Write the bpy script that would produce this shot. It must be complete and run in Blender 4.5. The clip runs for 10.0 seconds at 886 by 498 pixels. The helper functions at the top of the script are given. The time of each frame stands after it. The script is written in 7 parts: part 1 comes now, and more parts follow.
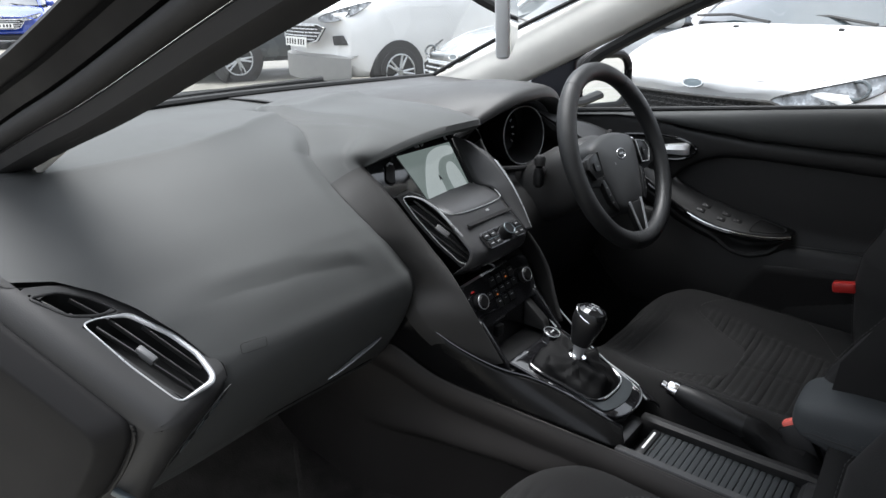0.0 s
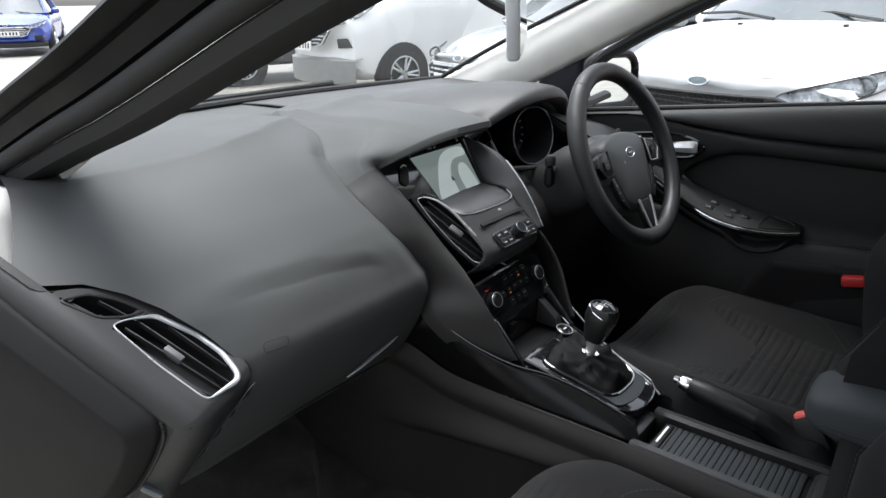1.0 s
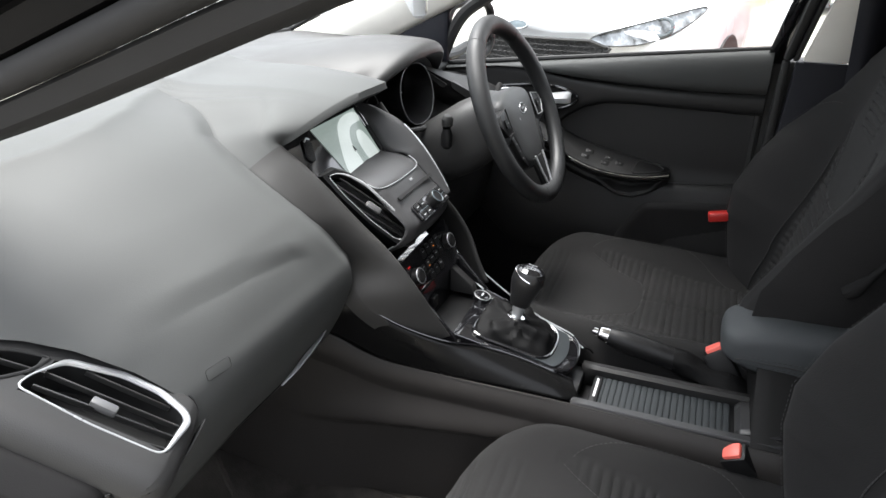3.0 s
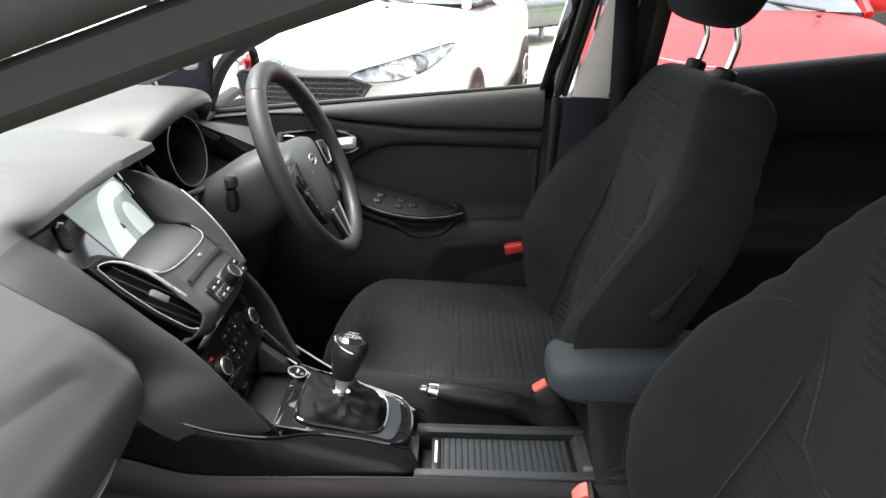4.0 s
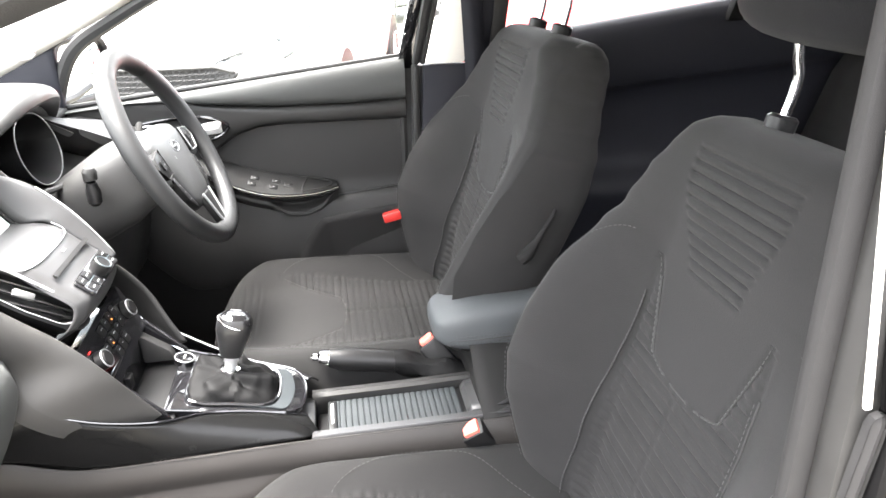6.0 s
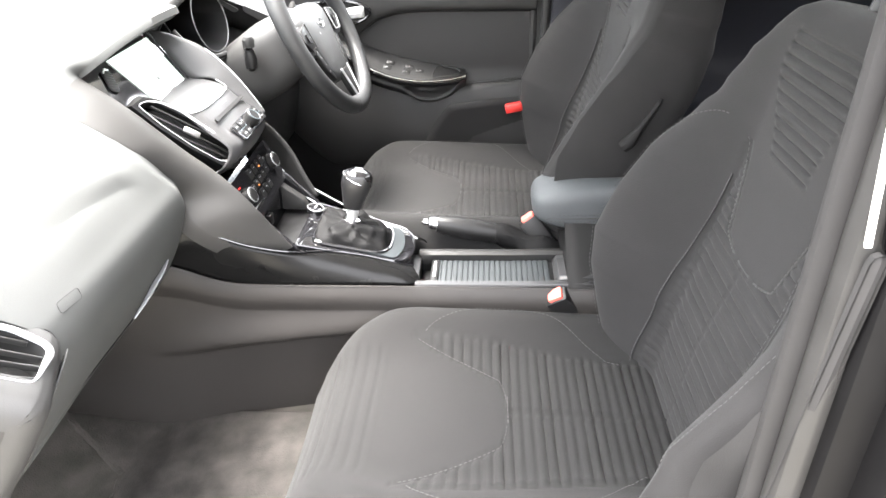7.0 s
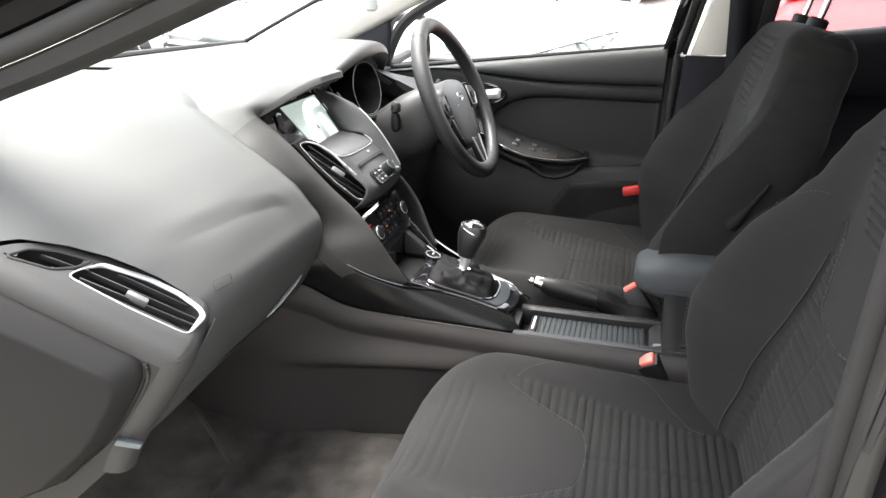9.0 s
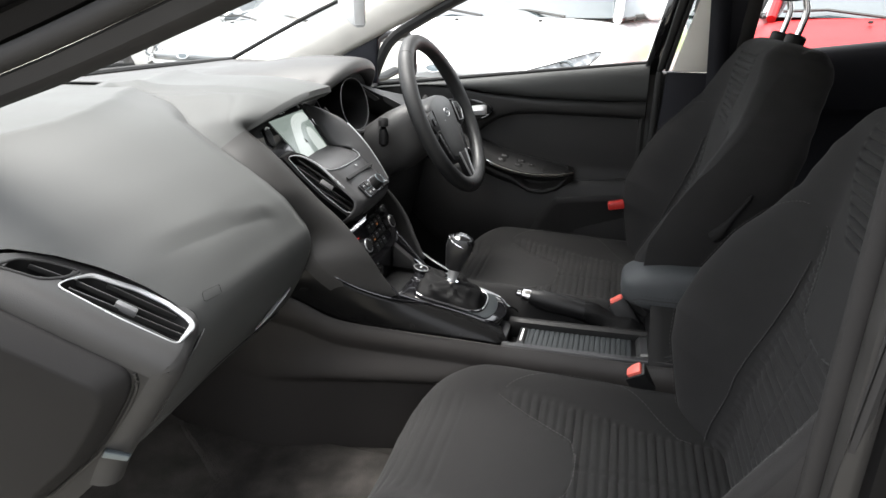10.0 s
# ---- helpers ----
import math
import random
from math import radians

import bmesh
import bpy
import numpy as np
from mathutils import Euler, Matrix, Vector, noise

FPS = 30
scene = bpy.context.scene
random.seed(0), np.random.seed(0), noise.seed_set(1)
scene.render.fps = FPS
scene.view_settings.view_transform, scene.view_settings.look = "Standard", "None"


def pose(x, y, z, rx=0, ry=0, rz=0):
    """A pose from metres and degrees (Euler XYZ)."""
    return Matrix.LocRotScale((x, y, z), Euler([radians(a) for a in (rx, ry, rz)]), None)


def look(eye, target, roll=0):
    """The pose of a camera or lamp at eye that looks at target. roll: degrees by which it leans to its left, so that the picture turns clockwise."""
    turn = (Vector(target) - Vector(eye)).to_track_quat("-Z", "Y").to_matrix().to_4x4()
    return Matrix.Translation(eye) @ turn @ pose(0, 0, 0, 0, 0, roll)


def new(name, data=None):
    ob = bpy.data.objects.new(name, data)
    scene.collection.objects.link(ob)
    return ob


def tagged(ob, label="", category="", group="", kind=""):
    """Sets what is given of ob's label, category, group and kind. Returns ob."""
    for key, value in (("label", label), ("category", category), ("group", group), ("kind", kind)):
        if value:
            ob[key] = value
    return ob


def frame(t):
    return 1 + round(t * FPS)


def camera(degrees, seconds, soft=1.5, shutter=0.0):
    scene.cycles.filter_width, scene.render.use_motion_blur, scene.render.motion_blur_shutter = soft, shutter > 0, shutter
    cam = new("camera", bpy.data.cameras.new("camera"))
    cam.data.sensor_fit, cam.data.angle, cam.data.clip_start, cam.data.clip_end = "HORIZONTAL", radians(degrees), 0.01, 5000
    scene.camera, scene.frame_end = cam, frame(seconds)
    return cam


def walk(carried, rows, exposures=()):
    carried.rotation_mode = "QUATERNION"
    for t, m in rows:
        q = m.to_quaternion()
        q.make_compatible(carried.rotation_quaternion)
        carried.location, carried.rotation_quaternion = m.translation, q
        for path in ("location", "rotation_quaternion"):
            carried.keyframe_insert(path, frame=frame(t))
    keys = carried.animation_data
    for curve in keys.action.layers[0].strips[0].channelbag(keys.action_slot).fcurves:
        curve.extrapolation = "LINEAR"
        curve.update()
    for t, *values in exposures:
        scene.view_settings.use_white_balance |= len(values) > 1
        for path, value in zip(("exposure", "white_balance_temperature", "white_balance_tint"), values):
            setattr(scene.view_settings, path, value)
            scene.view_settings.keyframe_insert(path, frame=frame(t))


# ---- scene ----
cam = camera(66.4, 10.0)
PATH = [
    (0, (-0.999, -0.478, 1.177), (0.471, 0.688, 0.483), 0.3),
    (0.5, (-1.008, -0.473, 1.182), (0.471, 0.691, 0.505), 0.3),
    (1, (-1.025, -0.479, 1.182), (0.436, 0.7, 0.491), -0.6),
    (1.5, (-1.002, -0.505, 1.179), (0.411, 0.722, 0.475), -0.1),
    (2, (-1.053, -0.427, 1.184), (0.467, 0.662, 0.474), 0.3),
    (2.2, (-1.08, -0.362, 1.208), (0.501, 0.606, 0.455), -0.4),
    (3.3, (-1.013, -0.235, 1.19), (0.744, 0.256, 0.371), 1.8),
    (3.5, (-0.991, -0.208, 1.184), (0.816, 0.123, 0.393), 2.5),
    (4, (-0.942, -0.165, 1.207), (0.913, -0.156, 0.46), 1.5),
    (4.5, (-0.924, -0.167, 1.213), (0.949, -0.374, 0.543), 1.6),
    (5, (-0.929, -0.168, 1.209), (0.922, -0.542, 0.551), 1.8),
    (5.2, (-0.936, -0.161, 1.203), (0.904, -0.587, 0.545), 2.0),
    (6.3, (-1.039, -0.223, 1.187), (0.742, -0.392, 0.292), -2.8),
    (6.5, (-1.067, -0.236, 1.18), (0.685, -0.301, 0.218), -2.6),
    (7, (-1.144, -0.256, 1.165), (0.587, -0.129, 0.172), -1.9),
    (7.5, (-1.202, -0.275, 1.162), (0.526, -0.018, 0.188), -1.7),
    (8, (-1.238, -0.284, 1.151), (0.501, 0.076, 0.232), -0.5),
    (8.5, (-1.266, -0.298, 1.142), (0.491, 0.178, 0.313), -0.6),
    (9, (-1.276, -0.307, 1.132), (0.517, 0.19, 0.399), 0.3),
    (9.5, (-1.29, -0.303, 1.123), (0.533, 0.191, 0.465), 0.7),
    (10, (-1.289, -0.305, 1.122), (0.535, 0.156, 0.443), 0.5),
]
EXPOSURE = [(0.0, 1.80, 6150, 10), (1.2, 1.82, 6150, 10), (2.2, 2.10, 6200, 10), (3.3, 2.76, 6450, 10), (4.0, 2.90, 6500, 10), (4.5, 3.61, 6500, 10), (5.0, 4.08, 6500, 10), (6.3, 5.01, 6650, 11), (7.0, 4.97, 6650, 11), (7.5, 4.69, 6650, 11), (8.5, 4.19, 6650, 11), (9.0, 3.54, 6600, 10), (9.5, 2.84, 6550, 10), (10.0, 2.67, 6550, 10)]
walk(cam, [(t, look(eye, target, roll)) for t, eye, target, roll in PATH], EXPOSURE)

# ---- daylight: a bright overcast sky with a soft sun
world = bpy.data.worlds.new("overcast_sky")
scene.world = world
world.use_nodes = True
wt = world.node_tree
sky = wt.nodes.new("ShaderNodeTexSky")
sky.sky_type, sky.sun_disc = "NISHITA", False
sky.sun_elevation, sky.sun_rotation = radians(78), radians(13)
sky.air_density, sky.dust_density, sky.ozone_density = 1.0, 4.0, 1.0
pale = wt.nodes.new("ShaderNodeHueSaturation")
pale.inputs["Saturation"].default_value = 0.18
pale.inputs["Value"].default_value = 1.0
wt.links.new(sky.outputs[0], pale.inputs["Color"])
wt.links.new(pale.outputs[0], wt.nodes["Background"].inputs["Color"])
wt.nodes["Background"].inputs["Strength"].default_value = 0.15
sun = new("sun", bpy.data.lights.new("sun", "SUN"))
sun.data.energy, sun.data.angle, sun.data.color = 1.7, radians(35), (1.0, 0.97, 0.93)
sun.matrix_world = look((0.45, 1.9, 9.0), (0, 0, 0))

# ---- materials
def mat(name, colour, rough=0.5, metal=0.0, grain=0.0, size=0.002, mottle=0.0, mottle_size=0.08, coat=0.0, spec=0.5, sheen=0.0, wear=0.0):
    """A surface with fine grain relief, soft colour mottling and uneven gloss, at real-world size."""
    m = bpy.data.materials.new(name)
    m.use_nodes = True
    nt = m.node_tree
    b = nt.nodes["Principled BSDF"]
    b.inputs["Base Color"].default_value = (*colour, 1)
    b.inputs["Roughness"].default_value = rough
    b.inputs["Metallic"].default_value = metal
    b.inputs["Coat Weight"].default_value = coat
    b.inputs["Coat Roughness"].default_value = 0.04
    b.inputs["Specular IOR Level"].default_value = spec
    b.inputs["Sheen Weight"].default_value = sheen
    b.inputs["Sheen Roughness"].default_value = 0.6
    co = nt.nodes.new("ShaderNodeTexCoord")
    if mottle > 0:
        n = nt.nodes.new("ShaderNodeTexNoise")
        n.inputs["Scale"].default_value = 1 / mottle_size
        n.inputs["Detail"].default_value = 5
        nt.links.new(co.outputs["Object"], n.inputs["Vector"])
        r = nt.nodes.new("ShaderNodeMapRange")
        r.inputs["From Min"].default_value, r.inputs["From Max"].default_value = 0.3, 0.7
        r.inputs["To Min"].default_value, r.inputs["To Max"].default_value = 1 - mottle, 1 + mottle
        nt.links.new(n.outputs["Fac"], r.inputs["Value"])
        mul = nt.nodes.new("ShaderNodeMix")
        mul.data_type, mul.blend_type = "RGBA", "MULTIPLY"
        mul.inputs["Factor"].default_value = 1
        mul.inputs["A"].default_value = (*colour, 1)
        nt.links.new(r.outputs[0], mul.inputs["B"])
        nt.links.new(mul.outputs["Result"], b.inputs["Base Color"])
        r2 = nt.nodes.new("ShaderNodeMapRange")
        r2.inputs["From Min"].default_value, r2.inputs["From Max"].default_value = 0.3, 0.7
        r2.inputs["To Min"].default_value, r2.inputs["To Max"].default_value = max(0.02, rough - 0.06 - wear), min(1, rough + 0.06)
        nt.links.new(n.outputs["Fac"], r2.inputs["Value"])
        nt.links.new(r2.outputs[0], b.inputs["Roughness"])
    if grain > 0:
        g = nt.nodes.new("ShaderNodeTexNoise")
        g.inputs["Scale"].default_value = 1 / size
        g.inputs["Detail"].default_value = 2
        nt.links.new(co.outputs["Object"], g.inputs["Vector"])
        bump = nt.nodes.new("ShaderNodeBump")
        bump.inputs["Strength"].default_value = grain
        bump.inputs["Distance"].default_value = size * 0.4
        nt.links.new(g.outputs["Fac"], bump.inputs["Height"])
        nt.links.new(bump.outputs[0], b.inputs["Normal"])
    return m


def weave(name, colour, pitch=0.0016, strength=0.3, rough=0.9):
    """Woven cloth: two crossed threads in relief and in tone."""
    m = mat(name, colour, rough, mottle=0.12, mottle_size=0.05, sheen=0.03, spec=0.15)
    nt = m.node_tree
    b = nt.nodes["Principled BSDF"]
    co = nt.nodes.new("ShaderNodeTexCoord")
    v = nt.nodes.new("ShaderNodeTexVoronoi")
    v.inputs["Scale"].default_value = 1 / pitch
    nt.links.new(co.outputs["Object"], v.inputs["Vector"])
    bump = nt.nodes.new("ShaderNodeBump")
    bump.invert = True
    bump.inputs["Strength"].default_value = strength
    bump.inputs["Distance"].default_value = pitch * 0.5
    nt.links.new(v.outputs["Distance"], bump.inputs["Height"])
    nt.links.new(bump.outputs[0], b.inputs["Normal"])
    return m


def glass(name, colour=(1, 1, 1), ior=1.45, rough=0.0):
    """Thin pane: clear, with its mirror gloss."""
    m = bpy.data.materials.new(name)
    m.use_nodes = True
    nt = m.node_tree
    nt.nodes.remove(nt.nodes["Principled BSDF"])
    t = nt.nodes.new("ShaderNodeBsdfTransparent")
    t.inputs[0].default_value = (*colour, 1)
    g = nt.nodes.new("ShaderNodeBsdfGlossy")
    g.inputs["Roughness"].default_value = rough
    w = nt.nodes.new("ShaderNodeLayerWeight")
    w.inputs[0].default_value = 0.5
    pw = nt.nodes.new("ShaderNodeMath")
    pw.operation = "POWER"
    pw.inputs[1].default_value = 4.0
    nt.links.new(w.outputs["Facing"], pw.inputs[0])
    f = nt.nodes.new("ShaderNodeMath")
    f.operation = "MULTIPLY_ADD"
    f.inputs[1].default_value, f.inputs[2].default_value = 0.7, (ior - 1) ** 2 / (ior + 1) ** 2
    nt.links.new(pw.outputs[0], f.inputs[0])
    mix = nt.nodes.new("ShaderNodeMixShader")
    nt.links.new(f.outputs[0], mix.inputs[0])
    nt.links.new(t.outputs[0], mix.inputs[1])
    nt.links.new(g.outputs[0], mix.inputs[2])
    nt.links.new(mix.outputs[0], nt.nodes["Material Output"].inputs["Surface"])
    return m


def lit(name, colour, strength):
    m = mat(name, (0.01, 0.01, 0.01), 0.2)
    b = m.node_tree.nodes["Principled BSDF"]
    b.inputs["Emission Color"].default_value = (*colour, 1)
    b.inputs["Emission Strength"].default_value = strength
    return m


SOFT = mat("soft_touch_dashboard", (0.050, 0.0517, 0.051), 0.62, spec=0.20, grain=0.3, size=0.0014, mottle=0.06, mottle_size=0.2)
TRIM = mat("grained_trim_plastic", (0.0160, 0.0158, 0.0158), 0.5, grain=0.3, size=0.0012, mottle=0.08, mottle_size=0.12, spec=0.24)
TAUPE = mat("warm_charcoal_plastic", (0.0190, 0.0172, 0.0161), 0.5, grain=0.3, size=0.0012, mottle=0.08, mottle_size=0.15, spec=0.24)
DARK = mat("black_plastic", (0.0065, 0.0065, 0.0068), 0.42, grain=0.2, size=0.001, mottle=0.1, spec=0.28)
FLANK_SHADED = mat("shaded_flank_plastic", (0.0248, 0.0242, 0.0236), 0.5, grain=0.3, size=0.0012, mottle=0.08, mottle_size=0.15, spec=0.24)
RADIO = mat("satin_black_fascia", (0.034, 0.034, 0.035), 0.36, grain=0.1, size=0.001, mottle=0.08, spec=0.32)
GLOSS = mat("piano_black", (0.008, 0.008, 0.009), 0.08, mottle=0.1, coat=0.6)
GUN = mat("gunmetal_satin", (0.10, 0.12, 0.13), 0.35, metal=0.6, mottle=0.08)
CHROME = mat("chrome", (0.78, 0.78, 0.79), 0.12, metal=1.0, mottle=0.05)
BRIGHT = mat("bright_painted_silver", (0.72, 0.73, 0.74), 0.32, metal=0.35, mottle=0.04)
INLAY = mat("dark_satin_inlay", (0.024, 0.028, 0.030), 0.35, metal=0.4, mottle=0.08)
COVER = mat("dark_cover_plastic", (0.0125, 0.0122, 0.0122), 0.55, spec=0.12, grain=0.3, size=0.0012, mottle=0.08, mottle_size=0.12)
DOORCLOTH = mat("door_insert_vinyl", (0.0148, 0.0146, 0.0148), 0.58, spec=0.26, grain=0.3, size=0.0012, mottle=0.08, mottle_size=0.12)
SLAT = mat("blue_grey_shutter", (0.021, 0.024, 0.026), 0.55, spec=0.3, mottle=0.06, grain=0.2, size=0.001)
SATIN = mat("satin_silver", (0.50, 0.51, 0.52), 0.30, metal=0.6, mottle=0.05)
CLOTH = weave("charcoal_cloth", (0.0146, 0.0143, 0.0144))
CLOTH2 = weave("ribbed_charcoal_cloth", (0.0098, 0.0096, 0.0096), 0.0012, 0.4)
HEADCLOTH = weave("dark_headrest_cloth", (0.0062, 0.0063, 0.0072))
THREAD = mat("pale_thread", (0.040, 0.040, 0.040), 0.8, mottle=0.2, mottle_size=0.004)
DTHREAD = mat("dark_thread", (0.02, 0.02, 0.02), 0.8, mottle=0.2, mottle_size=0.004)
HUBVINYL = mat("airbag_cover_vinyl", (0.036, 0.037, 0.038), 0.55, spec=0.35, grain=0.3, size=0.0014, mottle=0.06)
LEATHER = mat("black_leather", (0.0135, 0.0140, 0.0146), 0.58, grain=0.5, size=0.0018, mottle=0.12, wear=0.1, spec=0.36)
ARMLEATHER = mat("armrest_leatherette", (0.043, 0.047, 0.050), 0.68, grain=0.45, size=0.0016, mottle=0.08, wear=0.06, spec=0.3)
MATT = mat("matt_charcoal_plastic", (0.012, 0.0118, 0.0118), 0.8, spec=0.12, grain=0.3, size=0.0012, mottle=0.1)
KNOB = mat("polished_knob_leather", (0.010, 0.010, 0.0105), 0.28, grain=0.35, size=0.0018, mottle=0.1)
GAITER = mat("soft_gaiter_leather", (0.0042, 0.0042, 0.0044), 0.7, spec=0.12, grain=0.5, size=0.0018, mottle=0.12)
PIANO = mat("piano_black_flank", (0.005, 0.005, 0.0051), 0.22, spec=0.16, mottle=0.1)
LEG = mat("dull_silver_spoke", (0.42, 0.43, 0.44), 0.36, metal=0.7, mottle=0.06)
TABGREY = mat("grey_vent_tab", (0.13, 0.13, 0.13), 0.35, metal=0.2, mottle=0.06)
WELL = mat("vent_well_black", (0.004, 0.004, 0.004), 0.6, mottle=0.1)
VANE = mat("vent_vane_plastic", (0.017, 0.0168, 0.0165), 0.34, mottle=0.1)
PANEL = mat("grained_vent_panel", (0.029, 0.0288, 0.0286), 0.52, grain=0.35, size=0.0013, mottle=0.08, mottle_size=0.12, spec=0.3)
PILLARFELT = mat("black_pillar_felt", (0.0235, 0.0232, 0.0232), 0.75, spec=0.22, grain=0.4, size=0.001, mottle=0.1)
MATCLOTH = mat("worn_mat_carpet", (0.026, 0.0238, 0.0222), 0.95, spec=0.1, grain=1.0, size=0.003, mottle=0.45, mottle_size=0.05, wear=0.15)
CARPET = mat("dark_carpet", (0.034, 0.0318, 0.029), 0.95, grain=1.0, size=0.003, mottle=0.35, mottle_size=0.06, spec=0.05)
RUBBER = mat("door_rubber", (0.013, 0.013, 0.013), 0.6, grain=0.2, size=0.002, mottle=0.15, spec=0.3)
SEALFELT = mat("flocked_seal", (0.0165, 0.0160, 0.0160), 0.75, grain=0.5, size=0.001, mottle=0.1, spec=0.2)
PALE = mat("pale_grey_pillar_trim", (0.70, 0.68, 0.63), 0.75, grain=0.3, size=0.0015, mottle=0.05)
HEADLINER = mat("headliner_cloth", (0.66, 0.64, 0.60), 0.95, grain=0.4, size=0.002, mottle=0.05)
NAVY = mat("dark_navy_trim", (0.0105, 0.0110, 0.0150), 0.6, grain=0.3, size=0.0015, mottle=0.1, spec=0.2)
RED = mat("red_plastic", (0.42, 0.022, 0.018), 0.4, mottle=0.08, grain=0.1, size=0.001)
REDPALE = mat("faded_red_buckle", (0.72, 0.13, 0.10), 0.4, mottle=0.08, grain=0.1, size=0.001)
DOORBLACK = mat("black_door_paint", (0.0035, 0.0034, 0.0036), 0.5, mottle=0.1, spec=0.09)
BODYBLACK = mat("black_car_paint", (0.006, 0.006, 0.008), 0.12, mottle=0.1, coat=0.8)
PRINT = mat("white_print", (0.7, 0.7, 0.7), 0.5)
GREYPRINT = mat("grey_print", (0.35, 0.36, 0.37), 0.5)
WINDOW = glass("window_glass", (0.96, 0.98, 0.97))
MIRROR = mat("mirror_silver", (0.9, 0.92, 0.92), 0.01, metal=1.0)
SCREEN = lit("map_screen", (0.50, 0.60, 0.55), 0.085)
SCREENPALE = lit("map_screen_pale_roads", (0.78, 0.86, 0.82), 0.130)
ORANGE = lit("orange_indicator", (1.0, 0.30, 0.08), 0.16)
REDLAMP = lit("red_indicator", (1.0, 0.05, 0.05), 0.10)


# ---- mesh helpers
def blend(x, a, b):
    t = min(1, max(0, (x - a) / (b - a)))
    return t * t * (3 - 2 * t)


def cr(points, n, closed=False):
    """A smooth curve of n points through the given ones."""
    p = [Vector(q) for q in points]
    m = len(p)
    out = []
    spans = m if closed else m - 1
    for i in range(n):
        f = i * spans / (n if closed else n - 1)
        k = min(int(f), spans - 1)
        u = f - k
        if closed:
            a, b, c, d = p[(k - 1) % m], p[k % m], p[(k + 1) % m], p[(k + 2) % m]
        else:
            a, b, c, d = p[max(k - 1, 0)], p[k], p[k + 1], p[min(k + 2, m - 1)]
        out.append(0.5 * ((2 * b) + (c - a) * u + (2 * a - 5 * b + 4 * c - d) * u * u + (3 * b - 3 * c + d - a) * u * u * u))
    return out


def part(name, bm, material, parent=None, label="", smooth=True, bevel=0.0, thick=0.0, sub=0, angle=35):
    """Links a bmesh as one mesh object, under a thing or a part where one is given."""
    bmesh.ops.recalc_face_normals(bm, faces=bm.faces)
    me = bpy.data.meshes.new(name)
    bm.to_mesh(me)
    bm.free()
    me.materials.append(material)
    if smooth:
        me.shade_smooth()
        me.set_sharp_from_angle(angle=radians(angle))
    ob = new(name, me)
    if parent:
        ob.parent = parent
    if label:
        ob["label"] = label
    if thick:
        s = ob.modifiers.new("thick", "SOLIDIFY")
        s.thickness, s.offset = thick, 0
    if bevel:
        b = ob.modifiers.new("bevel", "BEVEL")
        b.width, b.segments, b.limit_method = bevel, 2, "ANGLE"
    if sub:
        s = ob.modifiers.new("sub", "SUBSURF")
        s.levels = s.render_levels = sub
    return ob


def thing(name, label, category, group="", kind="", at=(0, 0, 0)):
    e = new(name)
    e.empty_display_size = 0.05
    e.location = at
    return tagged(e, label, category, group, kind)


def loft(rows, closed=False, ends=False, bm=None):
    """A skin over rows of equally many points; closed: each row is a ring; ends: with its ends filled."""
    bm = bm or bmesh.new()
    v = [[bm.verts.new(p) for p in r] for r in rows]
    n = len(rows[0])
    for a, b in zip(v, v[1:]):
        for i in range(n if closed else n - 1):
            j = (i + 1) % n
            bm.faces.new((a[i], a[j], b[j], b[i]))
    if ends:
        bm.faces.new(v[0])
        bm.faces.new(list(reversed(v[-1])))
    return bm


def tube(points, r, sides=10, closed=False, bm=None, flat=1.0, up=(0, 0, 1), ends=True):
    """A rod along a curve; r: one radius, or one a point; flat: its height to its width."""
    p = [Vector(q) for q in points]
    n = len(p)
    rows = []
    for i in range(n):
        t = (p[(i + 1) % n] - p[i - 1]) if closed else (p[min(i + 1, n - 1)] - p[max(i - 1, 0)])
        t.normalize()
        s = t.cross(Vector(up))
        s = s.normalized() if s.length > 1e-4 else Vector((1, 0, 0))
        w = s.cross(t).normalized()
        k = r[i] if isinstance(r, (list, tuple)) else r
        rows.append([p[i] + k * (math.cos(a) * s + flat * math.sin(a) * w) for a in [2 * math.pi * j / sides for j in range(sides)]])
    if closed:
        rows.append(rows[0])
    return loft(rows, True, ends and not closed, bm)


def box(x0, x1, y0, y1, z0, z1, r=0.0, seg=2, bm=None, m=None):
    """A block with rounded edges."""
    b = bmesh.new()
    bmesh.ops.create_cube(b, size=1)
    bmesh.ops.transform(b, verts=b.verts, matrix=Matrix.Translation(((x0 + x1) / 2, (y0 + y1) / 2, (z0 + z1) / 2)) @ Matrix.Diagonal((abs(x1 - x0), abs(y1 - y0), abs(z1 - z0), 1)))
    if r:
        bmesh.ops.bevel(b, geom=b.edges[:] + b.verts[:], offset=r, segments=seg, profile=0.5, affect="EDGES")
    if m is not None:
        bmesh.ops.transform(b, verts=b.verts, matrix=m)
    return join(bm, b)


def join(bm, b):
    if bm is None:
        return b
    me = bpy.data.meshes.new("scratch")
    b.to_mesh(me)
    b.free()
    bm.from_mesh(me)
    bpy.data.meshes.remove(me)
    return bm


